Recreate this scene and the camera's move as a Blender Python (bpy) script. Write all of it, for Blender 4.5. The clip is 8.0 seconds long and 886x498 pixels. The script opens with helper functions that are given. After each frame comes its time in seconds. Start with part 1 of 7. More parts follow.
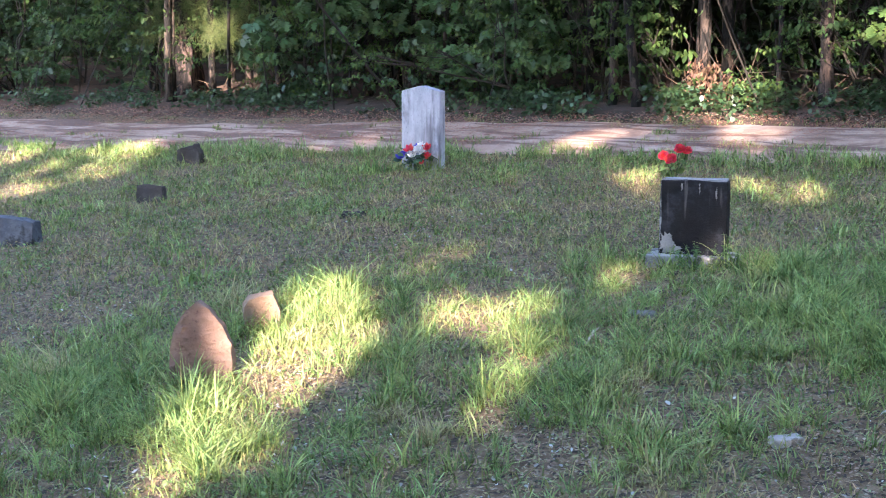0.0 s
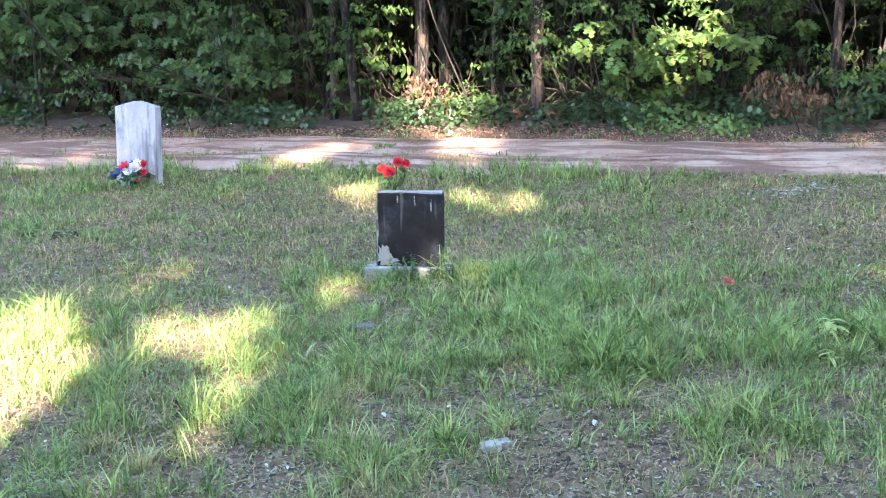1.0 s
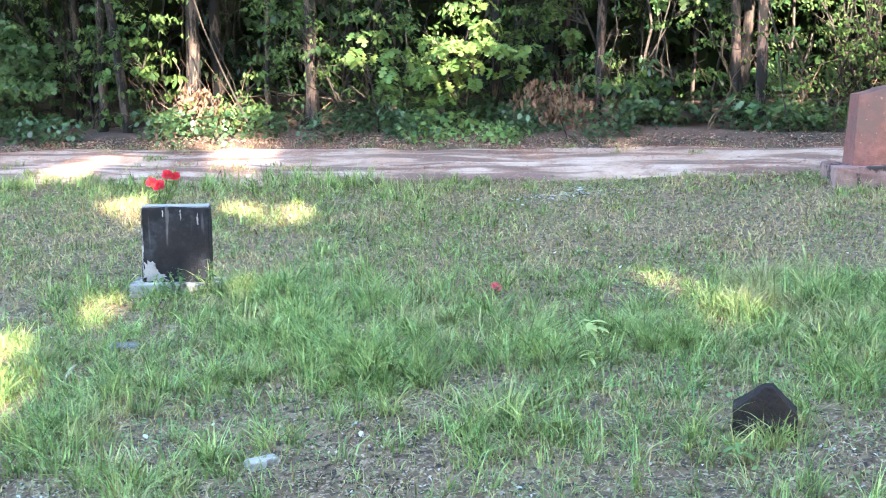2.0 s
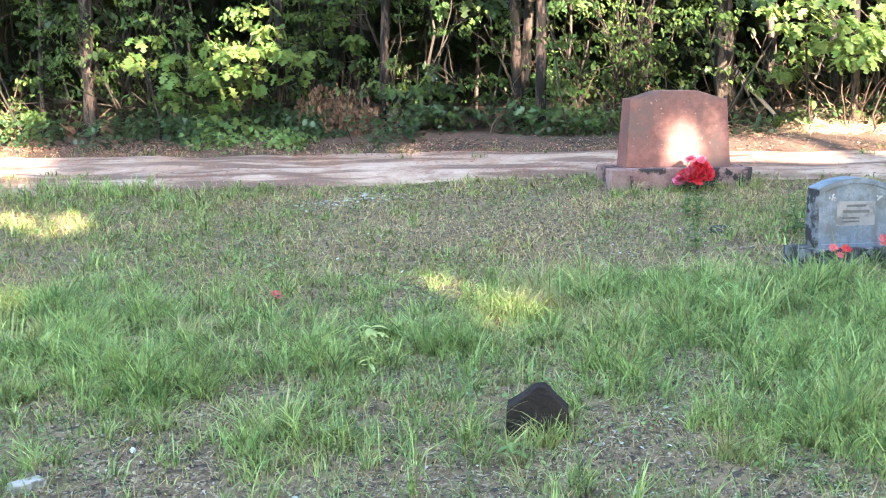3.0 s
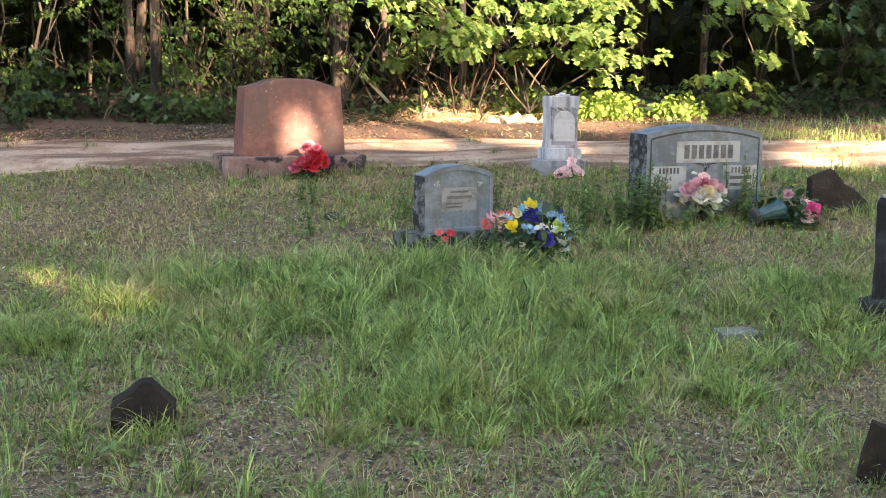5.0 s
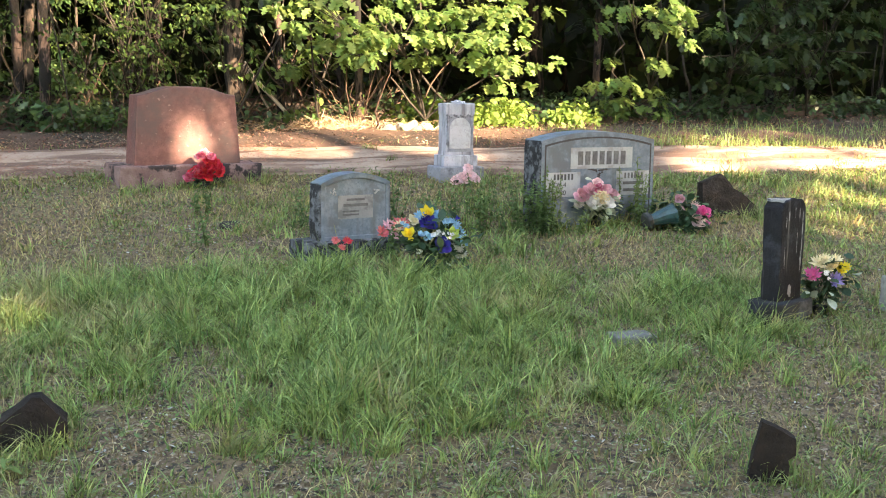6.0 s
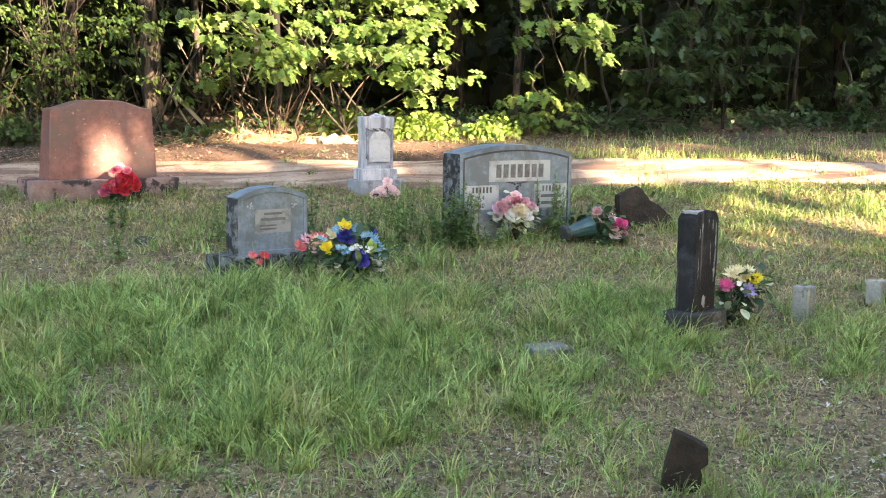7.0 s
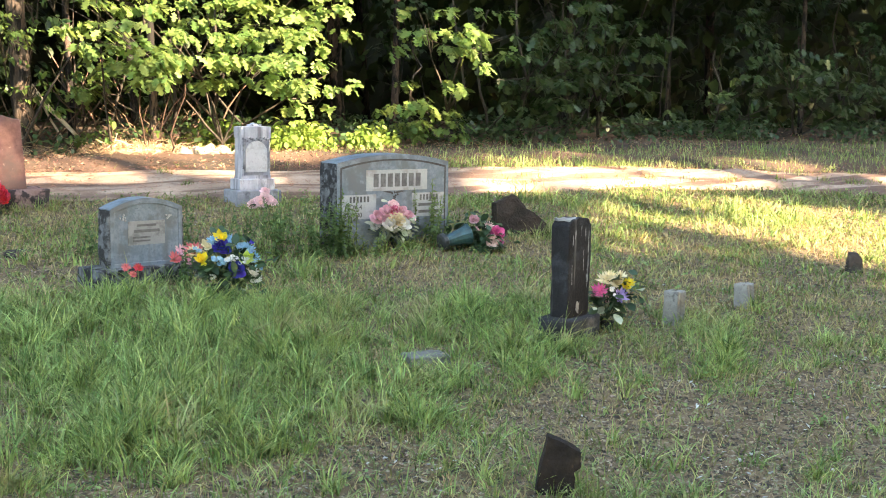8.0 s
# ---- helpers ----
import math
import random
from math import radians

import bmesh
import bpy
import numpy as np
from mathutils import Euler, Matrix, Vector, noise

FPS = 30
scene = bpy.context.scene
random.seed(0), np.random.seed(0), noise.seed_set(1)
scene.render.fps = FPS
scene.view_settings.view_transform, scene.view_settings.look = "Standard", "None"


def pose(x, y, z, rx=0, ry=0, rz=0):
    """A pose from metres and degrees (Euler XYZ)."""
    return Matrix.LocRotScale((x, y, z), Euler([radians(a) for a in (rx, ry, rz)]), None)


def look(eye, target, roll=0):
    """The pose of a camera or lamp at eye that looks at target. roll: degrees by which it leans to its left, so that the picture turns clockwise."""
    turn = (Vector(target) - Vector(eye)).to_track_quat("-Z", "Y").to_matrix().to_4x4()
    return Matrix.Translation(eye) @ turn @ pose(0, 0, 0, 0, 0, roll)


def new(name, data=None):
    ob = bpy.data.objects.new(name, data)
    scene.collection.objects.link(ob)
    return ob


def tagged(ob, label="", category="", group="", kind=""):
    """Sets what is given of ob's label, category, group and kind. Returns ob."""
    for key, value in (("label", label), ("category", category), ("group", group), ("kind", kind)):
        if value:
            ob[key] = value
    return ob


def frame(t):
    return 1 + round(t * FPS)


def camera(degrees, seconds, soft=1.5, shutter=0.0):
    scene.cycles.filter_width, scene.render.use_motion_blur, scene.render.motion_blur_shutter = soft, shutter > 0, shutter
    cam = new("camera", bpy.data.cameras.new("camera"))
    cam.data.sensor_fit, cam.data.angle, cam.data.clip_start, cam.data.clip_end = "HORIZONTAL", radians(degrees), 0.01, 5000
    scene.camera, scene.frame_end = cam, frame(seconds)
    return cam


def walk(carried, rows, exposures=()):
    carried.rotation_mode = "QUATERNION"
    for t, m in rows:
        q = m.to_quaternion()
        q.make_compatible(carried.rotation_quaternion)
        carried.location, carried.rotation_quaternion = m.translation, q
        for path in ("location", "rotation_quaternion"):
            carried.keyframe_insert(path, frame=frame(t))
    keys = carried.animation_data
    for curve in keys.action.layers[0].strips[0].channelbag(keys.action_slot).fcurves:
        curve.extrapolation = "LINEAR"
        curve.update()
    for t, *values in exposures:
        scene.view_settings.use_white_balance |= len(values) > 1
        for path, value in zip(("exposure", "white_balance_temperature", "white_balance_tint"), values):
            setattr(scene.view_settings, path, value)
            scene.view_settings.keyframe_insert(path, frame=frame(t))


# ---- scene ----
# ================= camera =================
cam = camera(38.3, 8.0, soft=1.0, shutter=0.06)
PATH = [
    (0.0, -0.1248, -0.1144, 1.6790, 80.721, 0.004, -0.839),
    (0.5, -0.0844, -0.1116, 1.6802, 81.200, -0.242, -7.824),
    (1.0, -0.0399, -0.0992, 1.6791, 81.375, -0.151, -12.847),
    (1.5, 0.0044, -0.1038, 1.6830, 81.545, 0.074, -16.754),
    (2.0, 0.0671, -0.0975, 1.6843, 81.769, 0.108, -22.384),
    (2.2, 0.0900, -0.1024, 1.6828, 81.846, 0.053, -24.657),
    (3.5, 0.1848, -0.1206, 1.6829, 82.179, -0.057, -35.335),
    (4.0, 0.2172, -0.1328, 1.6821, 82.315, -0.440, -39.704),
    (4.5, 0.2273, -0.1535, 1.6913, 81.826, -0.750, -43.931),
    (5.0, 0.2322, -0.1761, 1.6947, 81.542, -0.879, -47.904),
    (6.5, 0.2524, -0.1941, 1.6971, 82.282, -0.800, -53.969),
    (7.0, 0.2692, -0.2135, 1.6965, 82.578, -0.858, -55.829),
    (7.5, 0.2669, -0.2357, 1.7026, 82.848, -0.906, -58.438),
    (8.0, 0.2752, -0.2489, 1.7009, 83.045, -0.815, -61.097),
]
EXPOSURES = [(0.0, 3.15, 6100, 21), (0.5, 3.58, 6000, 18), (1.0, 3.80, 6150, 16), (1.5, 3.95, 6100, 13), (2.1, 4.25, 6150, 12), (3.5, 3.92, 7300, 13), (4.5, 3.33, 8300, 15), (8.0, 3.6, 8100, 11)]
walk(cam, [(r[0], pose(*r[1:])) for r in PATH], EXPOSURES)

# ================= light =================
SUN_ELEV = radians(22.0)
SUN_TO = Vector((-0.18, -0.98, 0)).normalized() * math.cos(SUN_ELEV) + Vector((0, 0, math.sin(SUN_ELEV)))
SUN_RUN = Vector((-SUN_TO.x, -SUN_TO.y)).normalized()      # the way the light runs over the ground
world = bpy.data.worlds.new("sky")
scene.world = world
world.use_nodes = True
wn = world.node_tree.nodes
sky = wn.new("ShaderNodeTexSky")
sky.sky_type = "NISHITA"
sky.sun_disc = False
sky.sun_elevation = SUN_ELEV
sky.sun_rotation = math.atan2(SUN_TO.x, SUN_TO.y)
world.node_tree.links.new(sky.outputs["Color"], wn["Background"].inputs["Color"])
wn["Background"].inputs["Strength"].default_value = 0.15
sun = new("sun", bpy.data.lights.new("sun", "SUN"))
sun.data.energy = 4.6
sun.data.angle = radians(0.53)
sun.data.color = (1.0, 0.83, 0.66)
sun.matrix_world = look(SUN_TO * 40, (0, 0, 0))

# ================= plan =================
GX, GY = 0.0743, 0.0681
GL = math.hypot(GX, GY)
rng = np.random.default_rng(7)


def vnoise(x, y, scale, seed=0):
    """Smooth value noise in 0..1 on arrays."""
    x = np.asarray(x, float) / scale + seed * 17.31
    y = np.asarray(y, float) / scale + seed * 5.77
    xi, yi = np.floor(x), np.floor(y)
    fx, fy = x - xi, y - yi
    fx, fy = fx * fx * (3 - 2 * fx), fy * fy * (3 - 2 * fy)

    def h(a, b):
        v = np.sin(a * 127.1 + b * 311.7 + seed * 74.7) * 43758.5453
        return v - np.floor(v)
    return (h(xi, yi) * (1 - fx) + h(xi + 1, yi) * fx) * (1 - fy) + (h(xi, yi + 1) * (1 - fx) + h(xi + 1, yi + 1) * fx) * fy


def slope_z(x, y):
    s = (GX * np.asarray(x, float) + GY * np.asarray(y, float)) / GL
    s = np.where(s > 11, 11 + 1.6 * np.tanh((s - 11) / 1.6) - 0.12 * np.clip(s - 13, 0, 14), s)
    s = np.where(s < -10, -10 - 10 * np.tanh((-10 - s) / 10), s)
    return s * GL


def gz(x, y):
    """Height of the ground."""
    return slope_z(x, y) + 0.05 * (vnoise(x, y, 1.7, 3) - 0.5) * 0.6 + 0.025 * (vnoise(x, y, 0.4, 4) - 0.5)


def plane_z(x, y):
    """Height of the graveyard's even slope, carried on."""
    return GX * x + GY * y


# the lane's two edges and the foot of the woods, as plan lines from the far left to the far right
LANE_NEAR = [(-42, 46.5), (-20, 27), (-9, 17.2), (-4.5, 13.25), (-1.96, 11.7), (-0.62, 10.95), (1.4, 9.72), (2.85, 8.82), (4.25, 7.85), (5.5, 7.15), (6.2, 6.86), (6.95, 6.2), (7.65, 5.45), (8.85, 4.1), (9.75, 3.25), (10.6, 2.4), (12.6, -1.5), (16.4, -11), (25.6, -36)]
LANE_FAR = [(-40.5, 49), (-18.6, 29), (-8.2, 18.6), (-5.5, 16.3), (-3.8, 14.9), (-2.3, 13.85), (-0.7, 12.9), (0.68, 12.03), (2.55, 10.86), (3.35, 10.25), (4.3, 9.45), (5.3, 8.68), (6.2, 8.0), (7.55, 6.98), (8.25, 6.4), (8.8, 5.75), (9.9, 4.5), (10.6, 3.65), (11.2, 2.85), (11.85, 2.05), (13.8, -1.5), (17.8, -10.5), (27.6, -35.6)]
WOODS = [(-39, 50), (-17.9, 30.3), (-8.3, 19.4), (-5.75, 17.0), (-3.95, 15.65), (-2.36, 14.4), (-0.72, 13.3), (0.69, 12.3), (2.6, 11.15), (3.45, 10.6), (4.4, 9.75), (5.4, 9.0), (6.35, 8.35), (7.8, 7.35), (8.5, 6.8), (9.2, 6.2), (10.6, 5.2), (11.8, 4.3), (12.8, 3.45), (13.9, 2.5), (17.4, -1.2), (22, -9), (31, -34)]


def along(line, n):
    """n points along a smoothed plan line, by even steps."""
    p = np.array(line, float)
    d = np.concatenate([[0], np.cumsum(np.hypot(*np.diff(p, axis=0).T))])
    t = np.linspace(0, d[-1], n)
    q = np.stack([np.interp(t, d, p[:, 0]), np.interp(t, d, p[:, 1])], 1)
    for _ in range(6):
        q[1:-1] = (q[:-2] + 2 * q[1:-1] + q[2:]) / 4
    return q


def line_y(line, x):
    p = np.array(line, float)
    return np.interp(x, p[:, 0], p[:, 1])


# ================= materials =================
def mat(name, c1, c2, rough=0.8, scale=20.0, fine=150.0, bump=0.3, metal=0.0, blotch=None, blotch_scale=3.0, blotch_edge=(0.5, 0.6), spec=0.4, island=0.0, sss=0.0, coord="Object", stretch=(1, 1, 1), rand_ob=0.0, streak=None, streak_scale=6.0, streak_edge=(0.62, 0.7), streak_stretch=(9, 9, 0.8), streak_turn=None):
    """A surface with two scales of variation: c1 to c2 by a broad and a fine noise, and blotches of a third colour."""
    m = bpy.data.materials.new(name)
    m.use_nodes = True
    nt = m.node_tree
    N, L = nt.nodes, nt.links
    b = N["Principled BSDF"]
    b.inputs["Roughness"].default_value = rough
    b.inputs["Metallic"].default_value = metal
    b.inputs["Specular IOR Level"].default_value = spec
    tc = N.new("ShaderNodeTexCoord")
    mp = N.new("ShaderNodeMapping")
    mp.inputs["Scale"].default_value = stretch
    L.new(tc.outputs[coord], mp.inputs["Vector"])

    def noise_node(sc, detail):
        n = N.new("ShaderNodeTexNoise")
        n.inputs["Scale"].default_value = sc
        n.inputs["Detail"].default_value = detail
        n.inputs["Roughness"].default_value = 0.65
        L.new(mp.outputs["Vector"], n.inputs["Vector"])
        return n

    def mix(fac, a, bcol):
        n = N.new("ShaderNodeMix")
        n.data_type = "RGBA"
        for k, v in ((0, fac), (6, a), (7, bcol)):
            if hasattr(v, "is_linked"):
                L.new(v, n.inputs[k])
            elif k == 0:
                n.inputs[0].default_value = v
            else:
                n.inputs[k].default_value = (*v, 1)
        return n.outputs[2]

    def ramp(src, lo, hi):
        n = N.new("ShaderNodeMapRange")
        n.interpolation_type = "SMOOTHSTEP"
        n.inputs["From Min"].default_value = lo
        n.inputs["From Max"].default_value = hi
        L.new(src, n.inputs["Value"])
        return n.outputs["Result"]

    nb, nf = noise_node(scale, 5), noise_node(fine, 4)
    col = mix(ramp(nb.outputs["Fac"], 0.32, 0.68), c1, c2)
    dark = tuple(v * 0.62 for v in c1)
    col = mix(ramp(nf.outputs["Fac"], 0.55, 0.75), col, dark)
    if blotch:
        nz = noise_node(blotch_scale, 6)
        col = mix(ramp(nz.outputs["Fac"], *blotch_edge), col, blotch)
    if streak:
        m2 = N.new("ShaderNodeMapping")
        m2.inputs["Scale"].default_value = streak_stretch
        if streak_turn is not None:        # stretched along a bearing in plan
            m2.vector_type = "TEXTURE"
            m2.inputs["Rotation"].default_value = (0, 0, radians(streak_turn))
        L.new(tc.outputs[coord], m2.inputs["Vector"])
        nz = N.new("ShaderNodeTexNoise")
        nz.inputs["Scale"].default_value = streak_scale
        nz.inputs["Detail"].default_value = 5
        L.new(m2.outputs["Vector"], nz.inputs["Vector"])
        col = mix(ramp(nz.outputs["Fac"], *streak_edge), col, streak)
    if island or rand_ob:
        if island:
            g = N.new("ShaderNodeNewGeometry").outputs["Random Per Island"]
        else:
            g = N.new("ShaderNodeObjectInfo").outputs["Random"]
        k = island or rand_ob
        hsv = N.new("ShaderNodeHueSaturation")
        for key, lo, hi in (("Hue", 0.5 - 0.035 * k, 0.5 + 0.03 * k), ("Value", 1 - 0.45 * k, 1 + 0.45 * k)):
            r = N.new("ShaderNodeMapRange")
            r.inputs["To Min"].default_value, r.inputs["To Max"].default_value = lo, hi
            if key == "Value":
                mu = N.new("ShaderNodeMath")
                mu.operation = "MULTIPLY_ADD"
                mu.inputs[1].default_value, mu.inputs[2].default_value = 7.31, 0.13
                L.new(g, mu.inputs[0])
                fr = N.new("ShaderNodeMath")
                fr.operation = "FRACT"
                L.new(mu.outputs[0], fr.inputs[0])
                L.new(fr.outputs[0], r.inputs["Value"])
            else:
                L.new(g, r.inputs["Value"])
            L.new(r.outputs["Result"], hsv.inputs[key])
        L.new(col, hsv.inputs["Color"])
        col = hsv.outputs["Color"]
    L.new(col, b.inputs["Base Color"])
    if bump:
        bp = N.new("ShaderNodeBump")
        bp.inputs["Strength"].default_value = bump
        bp.inputs["Distance"].default_value = 0.01
        ad = N.new("ShaderNodeMath")
        L.new(nb.outputs["Fac"], ad.inputs[0])
        L.new(nf.outputs["Fac"], ad.inputs[1])
        L.new(ad.outputs[0], bp.inputs["Height"])
        L.new(bp.outputs["Normal"], b.inputs["Normal"])
    if sss:
        tr = N.new("ShaderNodeBsdfTranslucent")
        hs = N.new("ShaderNodeHueSaturation")
        hs.inputs["Hue"].default_value = 0.485
        hs.inputs["Value"].default_value = 1.5
        L.new(col, hs.inputs["Color"])
        L.new(hs.outputs["Color"], tr.inputs["Color"])
        ms = N.new("ShaderNodeMixShader")
        ms.inputs[0].default_value = sss
        L.new(b.outputs[0], ms.inputs[1])
        L.new(tr.outputs[0], ms.inputs[2])
        L.new(ms.outputs[0], N["Material Output"].inputs["Surface"])
    return m


M_SOIL = mat("soil", (0.115, 0.076, 0.043), (0.238, 0.165, 0.095), 0.95, 14, 90, 1.0, blotch=(0.050, 0.040, 0.030), blotch_scale=30, blotch_edge=(0.50, 0.60), streak=(0.34, 0.28, 0.20), streak_scale=48, streak_edge=(0.60, 0.66), streak_stretch=(1, 1, 1))
M_SAND = mat("lane_sand", (0.33, 0.22, 0.158), (0.47, 0.355, 0.275), 0.95, 2.6, 55, 0.7, blotch=(0.24, 0.155, 0.115), blotch_scale=3.5, blotch_edge=(0.50, 0.66), streak=(0.17, 0.105, 0.078), streak_scale=6.5, streak_edge=(0.46, 0.58), streak_stretch=(7, 1, 1), streak_turn=-37)
M_STRAW_FLOOR = mat("pine_straw_floor", (0.085, 0.05, 0.035), (0.15, 0.09, 0.063), 0.95, 3.0, 70, 0.8, blotch=(0.05, 0.038, 0.028), blotch_scale=1.5, blotch_edge=(0.45, 0.62))
M_MARBLE = mat("marble", (0.33, 0.34, 0.39), (0.48, 0.49, 0.545), 0.65, 8, 90, 0.2, blotch=(0.17, 0.17, 0.185), blotch_scale=5, blotch_edge=(0.52, 0.70), stretch=(1.4, 1.4, 0.6), streak=(0.15, 0.15, 0.17), streak_scale=2.0, streak_edge=(0.52, 0.70), streak_stretch=(8, 8, 0.9))
M_CEMENT_BLACK = mat("blackened_cement", (0.008, 0.008, 0.010), (0.017, 0.0165, 0.019), 0.9, 7, 80, 0.6, blotch=(0.050, 0.056, 0.068), blotch_scale=6, blotch_edge=(0.50, 0.74), spec=0.3, streak=(0.10, 0.097, 0.098), streak_scale=2.5, streak_edge=(0.60, 0.76), streak_stretch=(14, 14, 1.0))
M_DRIP = mat("washed_drip", (0.17, 0.18, 0.20), (0.28, 0.29, 0.31), 0.9, 12, 90, 0.4, blotch=(0.05, 0.05, 0.055), blotch_scale=26, blotch_edge=(0.5, 0.6))
M_CEMENT_PALE = mat("pale_cement", (0.25, 0.25, 0.255), (0.34, 0.335, 0.325), 0.85, 12, 90, 0.4, blotch=(0.06, 0.06, 0.06), blotch_scale=9, blotch_edge=(0.52, 0.64))
M_PINK = mat("red_granite", (0.145, 0.060, 0.053), (0.225, 0.10, 0.087), 0.45, 22, 90, 0.2, blotch=(0.115, 0.072, 0.068), blotch_scale=3.2, blotch_edge=(0.42, 0.66), streak=(0.33, 0.20, 0.175), streak_scale=34, streak_edge=(0.66, 0.74), streak_stretch=(1, 1, 1))
M_PINK_ROUGH = mat("rough_red_granite", (0.19, 0.11, 0.10), (0.30, 0.20, 0.185), 0.85, 9, 120, 0.9, blotch=(0.035, 0.026, 0.026), blotch_scale=6, blotch_edge=(0.50, 0.58))
M_GREY = mat("grey_granite", (0.110, 0.155, 0.195), (0.180, 0.232, 0.282), 0.5, 26, 110, 0.2, blotch=(0.105, 0.130, 0.152), blotch_scale=7, streak=(0.10, 0.105, 0.11), streak_scale=2, streak_edge=(0.58, 0.8), streak_stretch=(6, 6, 0.7))
M_GREY_ROUGH = mat("rock_faced_granite", (0.075, 0.082, 0.092), (0.17, 0.182, 0.20), 0.85, 22, 120, 1.0, blotch=(0.018, 0.019, 0.022), blotch_scale=17, blotch_edge=(0.44, 0.54))
M_PANEL = mat("frosted_panel", (0.31, 0.345, 0.37), (0.38, 0.41, 0.43), 0.75, 10, 250, 0.15, blotch=(0.26, 0.265, 0.27), blotch_scale=6)
M_CUT = mat("cut_letter", (0.045, 0.045, 0.05), (0.07, 0.07, 0.075), 0.9, 20, 100, 0.1)
M_FIELD_DARK = mat("dark_fieldstone", (0.016, 0.013, 0.012), (0.032, 0.025, 0.021), 0.9, 9, 70, 0.9, blotch=(0.06, 0.05, 0.042), blotch_scale=10, blotch_edge=(0.6, 0.75), spec=0.2)
M_FIELD_BROWN = mat("brown_fieldstone", (0.165, 0.10, 0.075), (0.235, 0.155, 0.118), 0.85, 7, 60, 0.7, blotch=(0.11, 0.07, 0.05), blotch_scale=6, blotch_edge=(0.52, 0.68))
M_BLOCK = mat("blue_grey_block", (0.065, 0.074, 0.088), (0.135, 0.148, 0.17), 0.8, 8, 90, 0.6, blotch=(0.03, 0.032, 0.037), blotch_scale=7, blotch_edge=(0.52, 0.64))
M_FIELD_TAN = mat("tan_fieldstone", (0.20, 0.13, 0.085), (0.28, 0.195, 0.13), 0.85, 9, 70, 0.8, blotch=(0.20, 0.13, 0.09), blotch_scale=9, blotch_edge=(0.54, 0.68))
M_FIELD_MID = mat("weathered_fieldstone", (0.045, 0.04, 0.037), (0.08, 0.07, 0.063), 0.9, 9, 70, 0.9, blotch=(0.13, 0.12, 0.105), blotch_scale=9, blotch_edge=(0.55, 0.7), spec=0.2)
M_FIELD_GREY = mat("grey_fieldstone", (0.14, 0.135, 0.125), (0.23, 0.22, 0.205), 0.9, 10, 70, 0.7, blotch=(0.12, 0.12, 0.10), blotch_scale=9)
M_BARK = mat("pine_bark", (0.050, 0.035, 0.027), (0.24, 0.175, 0.14), 0.9, 9, 50, 1.0, blotch=(0.007, 0.006, 0.005), blotch_scale=9, blotch_edge=(0.40, 0.52), stretch=(1.6, 1.6, 0.45), rand_ob=0.6)
M_BARK_THIN = mat("sapling_bark", (0.026, 0.022, 0.018), (0.06, 0.05, 0.04), 0.9, 14, 60, 0.6, stretch=(1, 1, 0.3), rand_ob=0.6)


# ================= building helpers =================
def fast_mesh(name, verts, polys_flat, counts, material, smooth=False):
    """A mesh out of numpy arrays: vertices, corner indices and the number of corners of each face."""
    me = bpy.data.meshes.new(name)
    me.vertices.add(len(verts))
    me.vertices.foreach_set("co", np.ascontiguousarray(verts, np.float32).ravel())
    me.loops.add(len(polys_flat))
    me.loops.foreach_set("vertex_index", np.ascontiguousarray(polys_flat, np.int32))
    me.polygons.add(len(counts))
    starts = np.concatenate([[0], np.cumsum(counts)[:-1]]).astype(np.int32)
    me.polygons.foreach_set("loop_start", starts)
    if smooth:
        me.polygons.foreach_set("use_smooth", np.ones(len(counts), bool))
    me.materials.append(material)
    me.update(calc_edges=True)
    return me


def thing(name, m, label, category, group="", kind=""):
    """An Empty at the base of a thing, to parent its parts."""
    ob = new(name)
    ob.matrix_world = m
    return tagged(ob, label, category, group, kind)


def part(name, bm, material, parent, label="", smooth=False):
    """Links a bmesh as one mesh object under a thing or a part."""
    me = bpy.data.meshes.new(name)
    bm.to_mesh(me)
    bm.free()
    me.materials.append(material)
    if smooth:
        me.shade_smooth()
    ob = new(name, me)
    ob.parent = parent
    if label:
        ob["label"] = label
    return ob


def jitter(bm, amount, size, seed=0):
    """Roughens a bmesh by smooth noise."""
    for v in bm.verts:
        p = v.co / size + Vector((seed * 3.1, seed * 1.7, seed * 0.9))
        v.co += noise.noise_vector(p) * amount


def prism(bm, outline, y0, y1, steps=1):
    """A solid between two copies of an outline in x and z, from y0 (front) to y1 (back)."""
    n = len(outline)
    rings = []
    for k in range(steps + 1):
        y = y0 + (y1 - y0) * k / steps
        rings.append([bm.verts.new((x, y, z)) for x, z in outline])
    bm.faces.new(rings[0])
    bm.faces.new(rings[-1][::-1])
    for a, b in zip(rings, rings[1:]):
        for i in range(n):
            j = (i + 1) % n
            bm.faces.new((a[j], a[i], b[i], b[j]))
    bmesh.ops.recalc_face_normals(bm, faces=bm.faces)
    return rings


def soften(bm, width, segments=2):
    bmesh.ops.bevel(bm, geom=list(bm.edges), offset=width, segments=segments, affect="EDGES", profile=0.5, clamp_overlap=True)


def block(w, d, h, z0=0.0, x0=0.0, y0=0.0, bevel=0.006, rough=0.0, cuts=0, seed=0):
    """A bevelled block, its foot's middle at x0, y0, z0, roughened where it is broken stone."""
    bm = bmesh.new()
    bmesh.ops.create_cube(bm, size=1, matrix=Matrix.Translation((x0, y0, z0 + h / 2)) @ Matrix.Diagonal((w, d, h, 1)))
    if bevel:
        soften(bm, bevel, 2)
    if cuts:
        bmesh.ops.subdivide_edges(bm, edges=[e for e in bm.edges if e.calc_length() > 0.03], cuts=cuts, use_grid_fill=True)
        jitter(bm, rough, 0.06, seed)
    return bm


